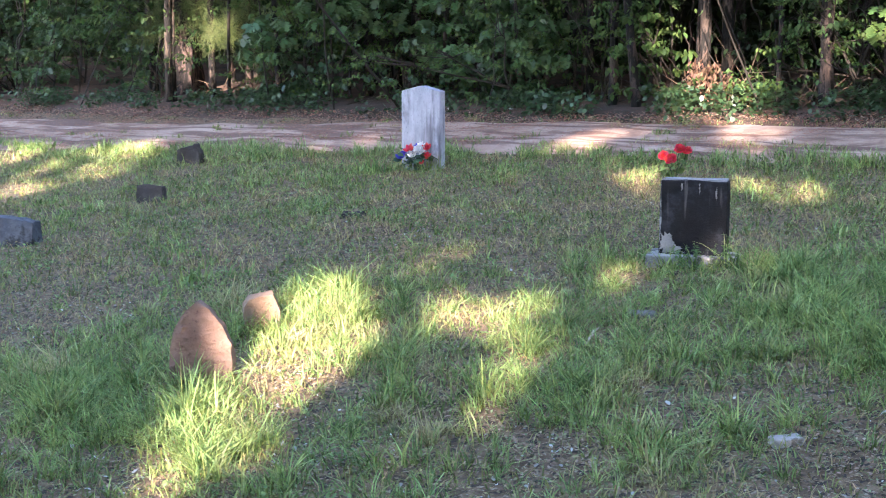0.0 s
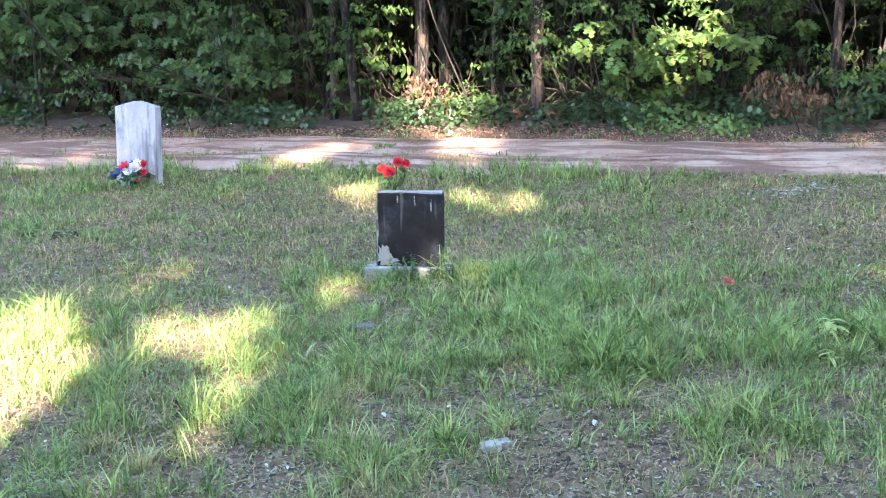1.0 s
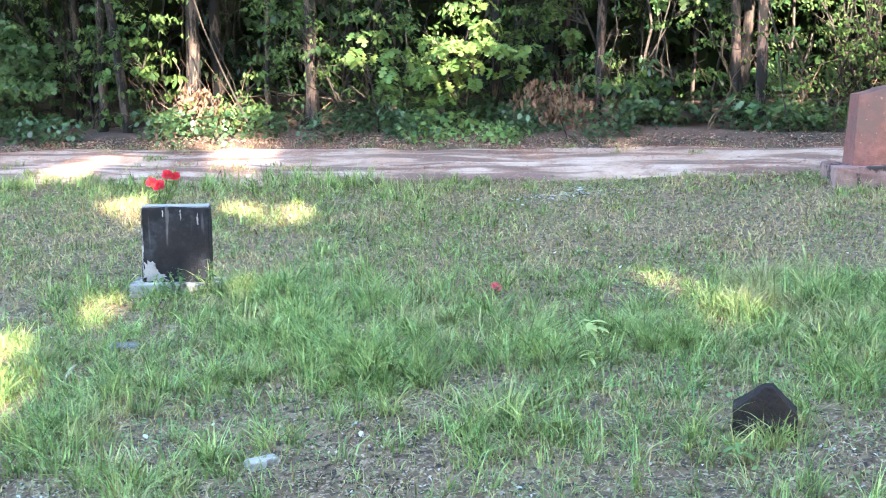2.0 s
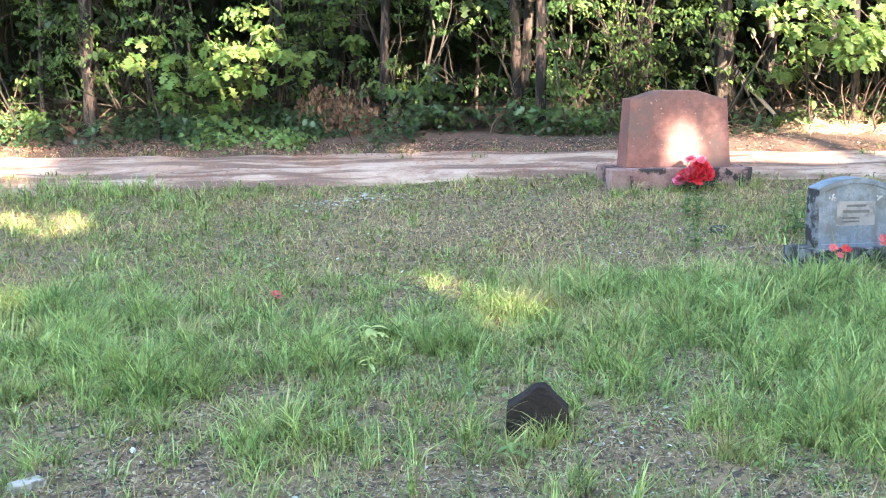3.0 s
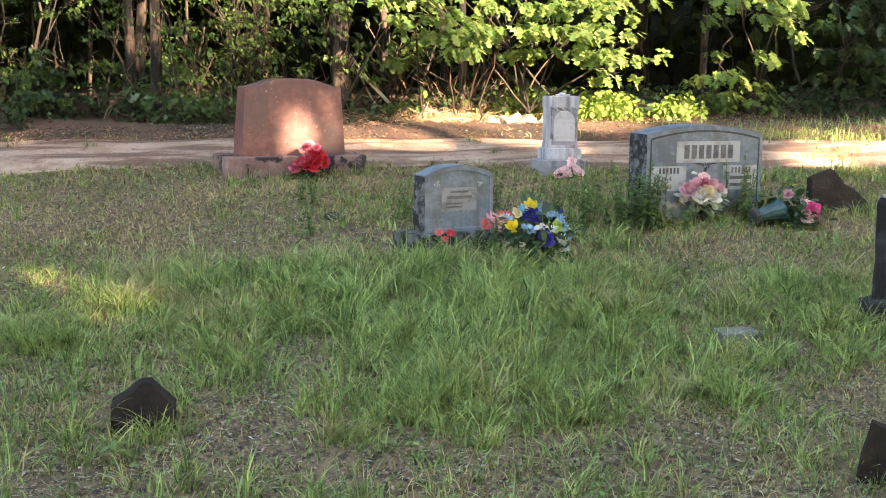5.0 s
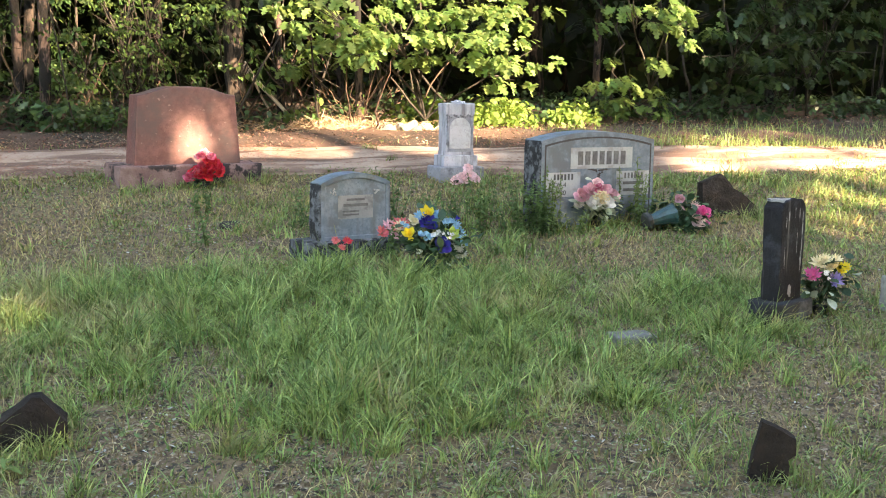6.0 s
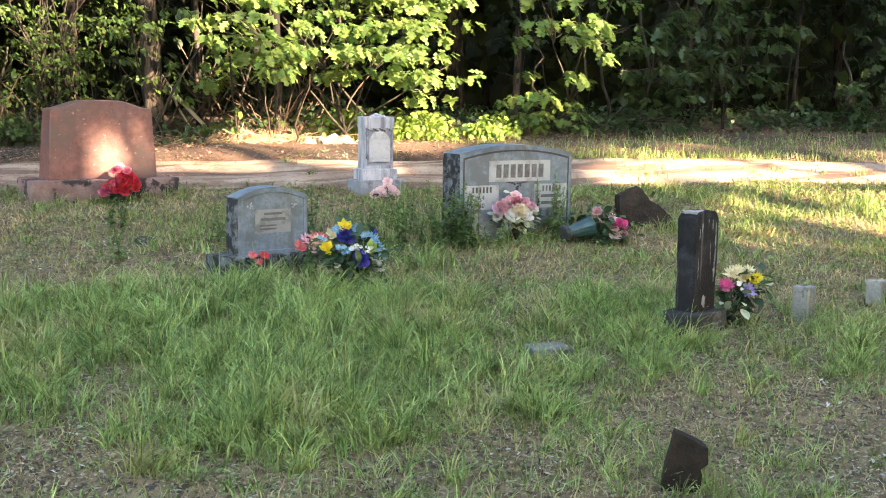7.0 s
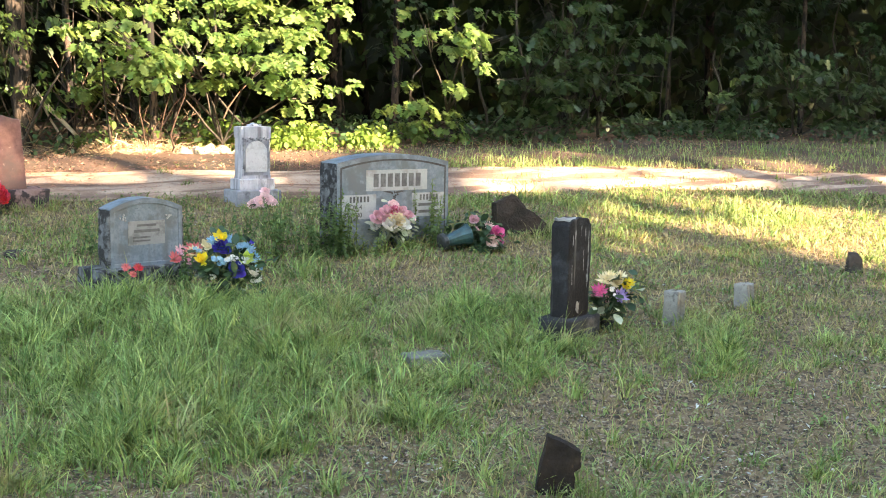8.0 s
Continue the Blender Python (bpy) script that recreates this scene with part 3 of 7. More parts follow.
M_FIELD_RUST = mat("dark_brown_fieldstone", (0.024, 0.0185, 0.0155), (0.048, 0.037, 0.030), 0.9, 9, 70, 0.9, blotch=(0.09, 0.07, 0.055), blotch_scale=10, blotch_edge=(0.6, 0.75), spec=0.2)
M_MARBLE_DIM = mat("stained_marble", (0.20, 0.21, 0.245), (0.30, 0.31, 0.35), 0.7, 10, 90, 0.3, blotch=(0.10, 0.10, 0.115), blotch_scale=7, blotch_edge=(0.5, 0.66))
M_PANEL_DIM = mat("dim_panel", (0.215, 0.235, 0.245), (0.26, 0.28, 0.285), 0.75, 10, 250, 0.15, blotch=(0.15, 0.16, 0.165), blotch_scale=8)
M_WORN = mat("worn_letter", (0.085, 0.09, 0.095), (0.15, 0.155, 0.16), 0.9, 20, 100, 0.1)
M_CARVED = mat("carved_letter", (0.055, 0.06, 0.065), (0.10, 0.105, 0.11), 0.9, 20, 100, 0.1)
M_PANEL_WHITE = mat("white_panel", (0.42, 0.43, 0.46), (0.50, 0.51, 0.54), 0.6, 10, 90, 0.15, blotch=(0.36, 0.36, 0.38), blotch_scale=8)
M_CEMENT_BLACK2 = mat("blackened_base", (0.012, 0.0135, 0.017), (0.03, 0.032, 0.037), 0.8, 8, 80, 0.6, blotch=(0.085, 0.09, 0.10), blotch_scale=6, blotch_edge=(0.53, 0.68))
veteran_stone()
black_stone()
red_monument()
grey_small()
grey_large()
marble_tablet()
black_slab()
fieldstone(-1.06, 5.09, -2, [(-0.120, 0), (0.115, 0), (0.132, 0.08), (0.124, 0.16), (0.088, 0.235), (0.034, 0.305), (-0.010, 0.342), (-0.050, 0.305), (-0.098, 0.235), (-0.128, 0.13)], 0.15, M_FIELD_BROWN, "reddish-brown pointed fieldstone grave marker", -4, 1, 0.007, smooth=0.08, ridge=-0.06)
fieldstone(-0.90, 5.83, 10, [(-0.082, 0), (0.088, 0), (0.084, 0.10), (0.052, 0.178), (-0.062, 0.160), (-0.086, 0.12)], 0.13, M_FIELD_TAN, "squat pale tan fieldstone half hidden in grass", 5, 2, 0.008, smooth=0.08)
fieldstone(2.72, 3.435, -36, [(-0.108, 0), (0.103, 0), (0.107, 0.080), (0.062, 0.122), (0.026, 0.164), (0.000, 0.165), (-0.050, 0.126), (-0.108, 0.088)], 0.14, M_FIELD_DARK, "low dark triangular fieldstone grave marker", 0, 3, 0.006, smooth=0.05)
fieldstone(4.06, 1.40, -62, [(-0.066, 0), (0.060, 0), (0.062, 0.07), (0.052, 0.088), (0.072, 0.105), (0.066, 0.155), (0.0, 0.180), (-0.050, 0.196), (-0.058, 0.10)], 0.06, M_FIELD_DARK, "thin dark brown fieldstone marker leaning in the ground", 4, 4, 0.006, lean_side=7, smooth=0.06)
fieldstone(7.68, 3.26, -45, [(-0.165, 0), (0.175, 0), (0.182, 0.06), (0.125, 0.112), (0.035, 0.170), (-0.015, 0.240), (-0.055, 0.262), (-0.120, 0.232), (-0.176, 0.205), (-0.170, 0.08)], 0.13, M_FIELD_RUST, "large dark brown leaning fieldstone marker", -6, 5, 0.009, smooth=0.08)
fieldstone(8.03, 1.23, -62, [(-0.048, 0), (0.048, 0), (0.042, 0.08), (0.012, 0.115), (-0.04, 0.122)], 0.06, M_FIELD_MID, "small dark fieldstone marker at the shade's edge", 0, 6, 0.008)
fieldstone(-2.20, 11.19, -15, [(-0.12, 0), (0.12, 0), (0.115, 0.10), (0.075, 0.195), (0.02, 0.17), (-0.10, 0.14)], 0.10, M_FIELD_MID, "dark jagged fieldstone marker near the lane", 3, 7)
fieldstone(-2.17, 9.43, -10, [(-0.11, 0), (0.11, 0), (0.085, 0.12), (-0.06, 0.125), (-0.11, 0.11)], 0.10, M_FIELD_MID, "low dark fieldstone marker sunk in grass", -8, 8)
fieldstone(-2.85, 8.22, -10, [(-0.19, 0), (0.19, 0), (0.185, 0.155), (0.10, 0.185), (-0.19, 0.19)], 0.16, M_BLOCK, "low blue-grey stone block marker with a dark shaded end", 0, 9)
fieldstone(-0.60, 8.28, -15, [(-0.09, 0), (0.09, 0), (0.07, 0.035), (-0.06, 0.04)], 0.10, M_FIELD_MID, "dark stone nearly buried in the grass", 0, 10)
fieldstone(5.34, 5.27, -40, [(-0.07, 0), (0.07, 0), (0.065, 0.035), (-0.065, 0.035)], 0.09, M_FIELD_MID, "small grey stone flush with the grass", 0, 11)
# small cut and worn markers
def stub(x, y, turn, w, d, h, lean, label):
    bm = block(w, d, h + 0.1, -0.1, bevel=0.006, rough=0.004, cuts=3, seed=int(x * 10))
    for v in bm.verts:                     # a split runs down the front
        if abs(v.co.x - 0.1 * w) < 0.012 and v.co.y < 0 and v.co.z > 0:
            v.co.y += 0.022
            v.co.z -= 0.012 * (v.co.z > h * 0.8)
    me = bpy.data.meshes.new("marker_stub")
    bm.to_mesh(me)
    bm.free()
    me.materials.append(M_STUB)
    ob = new("marker_stub", me)
    ob.matrix_world = at_ground(x, y, turn) @ pose(0, 0, 0, lean, 2, 0)
    tagged(ob, label, "grave marker", "marker stubs")


def flat_marker(x, y, turn, w, d, h, label, material):
    bm = block(w, d, h + 0.05, -0.05, bevel=0.008, rough=0.006, cuts=3, seed=int(y * 10))
    me = bpy.data.meshes.new("flat_marker")
    bm.to_mesh(me)
    bm.free()
    me.materials.append(material)
    ob = new("flat_marker", me)
    ob.matrix_world = at_ground(x, y, turn)
    tagged(ob, label, "grave marker")


M_PALE_ROCK = mat("pale_rock", (0.33, 0.305, 0.27), (0.48, 0.45, 0.40), 0.9, 12, 80, 0.9, blotch=(0.20, 0.175, 0.14), blotch_scale=18, blotch_edge=(0.52, 0.62))
M_STUB = mat("stub_cement", (0.215, 0.21, 0.195), (0.31, 0.305, 0.285), 0.9, 14, 90, 0.6, blotch=(0.10, 0.10, 0.085), blotch_scale=12, blotch_edge=(0.52, 0.64))
stub(6.32, 1.76, -10, 0.084, 0.08, 0.165, 0, "grey square cement stub with a chipped top")
stub(6.87, 1.56, -8, 0.085, 0.08, 0.125, -3, "short grey square cement stub in thin grass")
flat_marker(5.04, 2.45, -40, 0.19, 0.15, 0.035, "low grey granite marker sunk in tall grass", M_FIELD_GREY)
flat_marker(0.86, 5.55, -15, 0.13, 0.10, 0.015, "small flat grey stone in the grass", M_FIELD_GREY)
flat_marker(1.085, 3.98, 10, 0.11, 0.07, 0.025, "small pale stone lying in the grass", M_PALE_ROCK)

rng = np.random.default_rng(41)
# ================= grass and ground cover =================
EYE = np.array([0.1, -0.1])


def scatter(n, r0, r1, a0=-24, a1=84, power=1.0):
    """n plan points over a fan of lawn, denser towards its tip."""
    u = rng.random(n)
    r = (r0 ** power + (r1 ** power - r0 ** power) * u) ** (1 / power)
    a = np.radians(rng.uniform(a0, a1, n))
    return EYE[0] + r * np.sin(a), EYE[1] + r * np.cos(a)


def blades(x, y, h, w, bend, dirs, lift=0.0, levels=(0, 0.42, 0.78, 1.0)):
    """Arrays of a grass blade for each plan point: faces that taper and bend over."""
    n = len(x)
    z = gz(x, y) + lift
    face = dirs + rng.uniform(-1.3, 1.3, n) + math.pi / 2
    sx, sy = np.cos(face), np.sin(face)
    last = len(levels) - 1
    nv = 2 * last + 1
    V = np.zeros((n, nv, 3))
    k = 0
    for lv, uu in enumerate(levels):
        out = bend * h * uu ** 2
        up = h * uu * np.sqrt(np.clip(1 - 0.45 * (bend * uu) ** 2, 0.1, 1))
        cx, cy, cz = x + np.cos(dirs) * out, y + np.sin(dirs) * out, z + up - 0.01
        ww = w * (1 - 0.25 * uu - 0.55 * uu ** 3)
        if lv < last:
            V[:, k] = np.stack([cx - sx * ww / 2, cy - sy * ww / 2, cz], 1)
            V[:, k + 1] = np.stack([cx + sx * ww / 2, cy + sy * ww / 2, cz], 1)
            k += 2
        else:
            V[:, k] = np.stack([cx, cy, cz], 1)
    q = []
    for a in range(last - 1):
        q += [2 * a, 2 * a + 1, 2 * a + 3, 2 * a + 2]
    q += [nv - 3, nv - 2, nv - 1]
    F = (np.arange(n) * nv)[:, None] + np.array(q)[None]
    return V.reshape(-1, 3), F.ravel(), np.tile([4] * (last - 1) + [3], n)


SHORT = (0, 0.55, 1.0)
PLAIN = (0, 1.0)


# stretches where the grass stands tall and green: x, y, half-width, half-depth, weight
GREEN = [(-1.45, 6.97, 0.35, 0.55, 0.7), (-1.60, 5.04, 0.38, 0.75, 0.7), (-1.03, 4.50, 0.28, 0.6, 0.8), (-0.70, 6.07, 0.38, 0.7, 0.8), (-0.25, 5.16, 0.2, 0.6, 0.7), (0.14, 4.72, 0.25, 0.46, 0.5), (1.57, 5.35, 0.42, 0.7, 0.8), (0.82, 6.46, 0.2, 0.5, 0.5), (2.16, 8.2, 0.69, 0.6, 0.45), (1.81, 5.56, 0.5, 0.75, 0.8), (1.79, 4.73, 0.33, 0.4, 0.8), (3.78, 4.58, 0.45, 0.56, 0.85), (2.96, 4.45, 0.4, 0.25, 0.6), (3.37, 3.81, 0.2, 0.5, 0.7), (2.50, 6.64, 0.7, 0.34, 0.45), (2.33, 9.01, 0.6, 0.3, 0.6), (3.35, 8.67, 0.8, 0.2, 0.45)]
GREEN_MORE = [(4.11, 4.17, 0.55, 0.7, 0.8), (4.63, 3.26, 0.75, 0.84, 1.0), (3.80, 2.89, 0.55, 0.48, 1.0), (3.24, 3.06, 0.13, 0.22, 0.7), (2.34, 4.5, 0.4, 0.5, 0.5), (5.33, 5.07, 0.29, 0.43, 0.5), (5.02, 3.97, 0.53, 0.43, 0.8), (5.96, 3.61, 0.22, 0.31, 0.8), (4.59, 2.27, 0.32, 0.4, 0.8), (5.48, 2.20, 0.25, 0.5, 0.6), (5.63, 2.52, 0.38, 0.55, 0.6), (6.23, 4.04, 0.32, 0.8, 0.9), (6.72, 3.65, 0.3, 0.3, 0.8), (9.1, 2.1, 1.2, 1.0, 0.62), (8.34, 2.69, 0.32, 0.58, 0.6), (5.76, 1.30, 0.15, 0.4, 0.6), (6.26, 2.55, 0.12, 0.5, 0.6)]
GREEN_FAR = [(-1.6, 9.8, 0.9, 0.6, 0.5), (-0.7, 10.0, 0.6, 0.5, 0.5), (0.6, 9.6, 0.5, 0.5, 0.5), (-1.0, 8.7, 0.5, 0.4, 0.4), (1.4, 9.3, 0.5, 0.4, 0.45), (-2.6, 9.2, 0.5, 0.5, 0.4), (0.5, 4.75, 0.35, 0.6, 0.6), (0.75, 4.05, 0.3, 0.35, 0.5), (1.9, 3.95, 0.25, 0.3, 0.45), (2.35, 3.5, 0.3, 0.2, 0.35)]
# stretches worn to soil and litter
BARE = [(-1.88, 6.29, 0.45, 0.6, 0.6), (-0.84, 7.77, 0.65, 0.6, 0.5), (0.68, 4.27, 0.16, 0.3, 0.5), (0.25, 3.96, 0.2, 0.3, 0.5), (1.52, 3.91, 0.22, 0.45, 0.6), (2.24, 3.35, 0.35, 0.35, 0.7), (3.93, 7.36, 0.36, 0.2, 0.9), (3.57, 5.45, 0.65, 0.42, 0.4), (2.96, 2.75, 0.5, 0.32, 0.8), (3.50, 2.15, 0.45, 0.2, 0.6), (5.39, 5.73, 0.52, 0.55, 0.5), (4.74, 6.01, 0.9, 0.8, 0.35), (6.05, 2.88, 0.4, 0.35, 0.4), (5.34, 1.11, 0.58, 0.34, 0.6), (6.07, 1.60, 0.25, 0.35, 0.6), (4.45, 0.95, 0.6, 0.25, 0.75), (4.2, 1.7, 0.6, 0.15, 0.5), (7.05, 2.88, 0.2, 0.35, 0.4), (3.3, 5.0, 0.35, 0.18, 0.8)]


def spots(x, y, plan):
    """The strongest of the plan's stretches at each point, each one longer or shorter along the line from the path."""
    v = np.zeros(np.shape(x))
    for cx, cy, a, b, w in plan:
        k = math.atan2(cx - EYE[0], cy - EYE[1])
        dx, dy = x - cx, y - cy
        v = np.maximum(v, w * np.exp(-((dx * math.cos(k) - dy * math.sin(k)) / a) ** 2 - ((dx * math.sin(k) + dy * math.cos(k)) / b) ** 2))
    return v


def lush(x, y):
    """Where the grass stands tall and green: 0 to 1."""
    v = np.maximum(np.maximum(spots(x, y, GREEN), spots(x, y, GREEN_MORE)), spots(x, y, GREEN_FAR))
    edge = 0.6 * np.exp(-((y - line_y(LANE_NEAR, x) + 0.45) / 0.55) ** 2) * (vnoise(x, y, 0.7, 35) > 0.38) * ((x < 4) | ((x > 8.2) & (y - line_y(LANE_NEAR, x) < -0.15)))
    return np.clip(np.maximum(v, edge) * (0.45 + 1.1 * vnoise(x, y, 0.26, 36)), 0, 1)


def cover(x, y):
    """How thick the grass is, with bare spots between: 0 to 1."""
    n = 0.40 * vnoise(x, y, 0.8, 31) + 0.40 * vnoise(x, y, 0.30, 32) + 0.2 * vnoise(x, y, 0.13, 33)
    return np.clip((n - 0.20 - 0.34 * spots(x, y, BARE)) * 2.3 + 0.75 * lush(x, y), 0, 1)


def lawn_ok(x, y):
    return (y < line_y(LANE_NEAR, x) + 0.12) & (x < 13.2)


def tufts(n, r0, r1, hmin, hmax, w, per, power, spread):
    """Tufts of bent blades; returns the blade arrays."""
    cx, cy = scatter(n, r0, r1, power=power)
    L = lush(cx, cy)
    ok = lawn_ok(cx, cy) & (rng.random(n) < np.clip(0.05 + 0.42 * cover(cx, cy) ** 2 + 1.0 * L, 0, 1))
    cx, cy, L = cx[ok], cy[ok], L[ok]
    size = np.clip(rng.lognormal(-0.30, 0.34, len(cx)), 0.35, 1.45) * (0.72 + 0.5 * L)
    cnt = np.maximum(4, (per * size * rng.uniform(0.5, 1.4, len(cx))).astype(int))
    i = np.repeat(np.arange(len(cx)), cnt)
    m = len(i)
    ang = rng.uniform(0, 2 * math.pi, m)
    rad = np.abs(rng.normal(0, spread, m)) * size[i]
    x, y = cx[i] + rad * np.cos(ang), cy[i] + rad * np.sin(ang)
    h = rng.uniform(hmin, hmax, m) * size[i]
    sway = rng.uniform(0, 2 * math.pi, len(cx))[i]
    dirs = np.where(rng.random(m) < 0.72, ang + rng.normal(0, 0.6, m), sway)
    bend = np.clip(rng.normal(0.85, 0.40, m), 0.02, 1.45)
    return x, y, h, w * rng.uniform(0.6, 1.35, m) * (0.85 + 0.25 * L[i]), bend, dirs


def grass_object(name, arrays, material, label, levels=(0, 0.42, 0.78, 1.0)):
    me = fast_mesh(name, *blades(*arrays, levels=levels), material)
    tagged(new(name, me), label, "grass", kind="stuff")


M_GRASS = mat("grass_blade", (0.082, 0.148, 0.039), (0.325, 0.43, 0.150), 0.5, 11.0, 25, 0.0, island=1.0, sss=0.2, spec=0.2, blotch=(0.36, 0.325, 0.16), blotch_scale=2.3, blotch_edge=(0.54, 0.68))
M_GRASS_SHORT = mat("short_grass", (0.095, 0.15, 0.042), (0.245, 0.30, 0.095), 0.6, 5.0, 25, 0.0, island=1.3, sss=0.18, spec=0.15, blotch=(0.35, 0.285, 0.14), blotch_scale=2.0, blotch_edge=(0.46, 0.62))
M_GRASS_DRY = mat("dry_grass", (0.37, 0.29, 0.13), (0.50, 0.42, 0.21), 0.75, 2.0, 10, 0.0, island=0.9, sss=0.25, spec=0.2)
M_THATCH = mat("thatch", (0.32, 0.24, 0.115), (0.45, 0.355, 0.19), 0.8, 2.0, 10, 0.0, island=0.9, sss=0.2, spec=0.2)
M_LITTER = mat("litter", (0.22, 0.155, 0.10), (0.36, 0.285, 0.205), 0.9, 6, 40, 0.0, island=1.0, spec=0.2)
M_CLOVER = mat("clover_leaf", (0.10, 0.13, 0.058), (0.23, 0.265, 0.135), 0.65, 6, 20, 0.0, island=1.1, sss=0.25, spec=0.25, blotch=(0.27, 0.23, 0.11), blotch_scale=1.3, blotch_edge=(0.5, 0.62))
M_WEED_TALL = mat("tall_weed_leaf", (0.062, 0.118, 0.036), (0.115, 0.185, 0.062), 0.6, 3, 20, 0.0, island=0.8, sss=0.25, spec=0.3)
M_WEED = mat("weed_leaf", (0.12, 0.20, 0.06), (0.19, 0.29, 0.10), 0.6, 3, 20, 0.0, island=0.7, sss=0.3, spec=0.3)


# feet of the stones, where the mower does not reach: x, y, half-width, turn
STONE_FEET = [(2.66, 3.29, 0.07, -36), (2.70, 3.34, 0.10, -36), (5.66, 1.98, 0.17, -10), (6.30, 1.68, 0.06, -10), (6.86, 1.48, 0.06, -8), (1.27, 6.26, 0.22, -20), (4.05, 1.32, 0.06, -62), (5.30, 4.20, 0.30, -19), (7.62, 3.12, 0.16, -45), (6.80, 3.64, 0.40, -26), (-1.05, 4.99, 0.09, -2), (-0.92, 5.73, 0.09, 10), (6.03, 6.30, 0.48, -23), (7.44, 5.06, 0.17, -28), (-0.15, 9.74, 0.16, -26)]


def build_grass():
    near = tufts(11000, 2.2, 6.6, 0.04, 0.175, 0.0060, 30, 1.7, 0.036)
    far = tufts(13000, 6.2, 13.5, 0.03, 0.13, 0.0095, 16, 1.8, 0.05)
    # clumps against the stones
    foot = []
    for sx, sy, sw, turn in STONE_FEET:
        for _ in range(int(3 + sw * 14)):
            u = rng.uniform(-1.1, 1.1) * sw
            foot.append((sx + u * math.cos(radians(turn)), sy + u * math.sin(radians(turn)), int(rng.uniform(16, 32)), rng.uniform(0.07, 0.16)))
    i = np.repeat(np.arange(len(foot)), [f[2] for f in foot])
    f = np.array(foot)[i]
    m = len(i)
    ang = rng.uniform(0, 6.28, m)
    rad = np.abs(rng.normal(0, 0.03, m))
    clumps = (f[:, 0] + rad * np.cos(ang), f[:, 1] + rad * np.sin(ang), f[:, 3] * rng.uniform(0.5, 1.15, m), 0.005 * rng.uniform(0.6, 1.3, m), np.clip(rng.normal(0.7, 0.4, m), 0, 1.4), ang + rng.normal(0, 0.6, m))
    grass_object("grass_clumps", clumps, M_GRASS, "taller grass clumps against the feet of the stones")
    grass_object("grass_tufts", near, M_GRASS, "bent green grass tufts of an unmown graveyard lawn")
    grass_object("grass_tufts", far, M_GRASS, "grass tufts of the farther lawn", SHORT)
    x, y = scatter(230000, 2.2, 13.5, power=1.4)
    ok = lawn_ok(x, y) & (rng.random(len(x)) < (0.26 + 0.74 * cover(x, y) ** 1.3) * (1 - 0.6 * lush(x, y)))
    x, y = x[ok], y[ok]
    r = np.hypot(x - EYE[0], y - EYE[1])
    n = len(x)
    grass_object("short_grass", (x, y, rng.uniform(0.02, 0.075, n) * (1 + 0.5 * lush(x, y)), rng.uniform(0.0035, 0.006, n) * (0.8 + 0.09 * r), np.clip(rng.normal(0.8, 0.35, n), 0, 1.3), rng.uniform(0, 6.28, n)), M_GRASS_SHORT, "short thin grass between the tufts", SHORT)
    x, y = scatter(90000, 5.6, 13.5, power=1.7)
    ok = lawn_ok(x, y) & (rng.random(len(x)) < 0.12 + 0.88 * cover(x, y) ** 1.3)
    x, y = x[ok], y[ok]
    n = len(x)
    grass_object("short_grass", (x, y, rng.uniform(0.02, 0.055, n), rng.uniform(0.005, 0.009, n), np.clip(rng.normal(0.85, 0.35, n), 0, 1.35), rng.uniform(0, 6.28, n)), M_GRASS_SHORT, "fine low grass of the farther lawn", PLAIN)
    x, y = scatter(55000, 2.2, 13.5, power=1.3)
    ok = lawn_ok(x, y) & (rng.random(len(x)) < 0.85 - 0.6 * lush(x, y))
    x, y = x[ok], y[ok]
    n = len(x)
    r = np.hypot(x - EYE[0], y - EYE[1])
    grass_object("dry_grass", (x, y, np.where(rng.random(n) < 0.12, 0.10, 0.05) * rng.uniform(0.4, 1.1, n), rng.uniform(0.002, 0.0034, n) * (0.8 + 0.08 * r), np.clip(rng.normal(1.1, 0.35, n), 0, 1.45), rng.uniform(0, 6.28, n)), M_GRASS_DRY, "dry straw-coloured grass blades", SHORT)
    x, y = scatter(170000, 2.3, 13.0, power=1.4)
    ok = lawn_ok(x, y) & (rng.random(len(x)) < np.clip((vnoise(x, y, 0.6, 37) + 0.5 * vnoise(x, y, 0.22, 38) - 0.55) * 2.5, 0.25, 1) * np.clip((x + 0.6 * (y - 7) + 1.5) / 4, 0.4, 1) * (1 - 0.9 * lush(x, y)) * np.where(x > 7.8, 0.35, 1))
    x, y = x[ok], y[ok]
    n = len(x)
    r = np.hypot(x - EYE[0], y - EYE[1])
    grass_object("thatch", (x, y, rng.uniform(0.02, 0.06, n), rng.uniform(0.0028, 0.005, n) * (0.8 + 0.08 * r), np.clip(rng.normal(1.05, 0.35, n), 0, 1.45), rng.uniform(0, 6.28, n)), M_THATCH, "tan dead grass in worn patches of the lawn", SHORT)
    # verge beyond the lane, and the lane's grassy crown
    n = 44000
    t = rng.random(n)
    A, B = along(LANE_FAR, 400), along(WOODS, 400)
    i = rng.integers(195, 330, n)
    k = np.where(t < 0.75, rng.random(n) ** 1.2, rng.random(n) * 0.2)
    P = A[i] + (B[np.clip(i, 0, 399)] - A[i]) * k[:, None]
    x, y = P[:, 0] + rng.normal(0, 0.09, n), P[:, 1] + rng.normal(0, 0.09, n)
    ok = rng.random(n) < np.where(x > 9.5, 0.95, 0.10) * np.clip(vnoise(x, y, 0.5, 41) * 1.8, 0, 1)
    x, y = x[ok], y[ok]
    n = len(x)
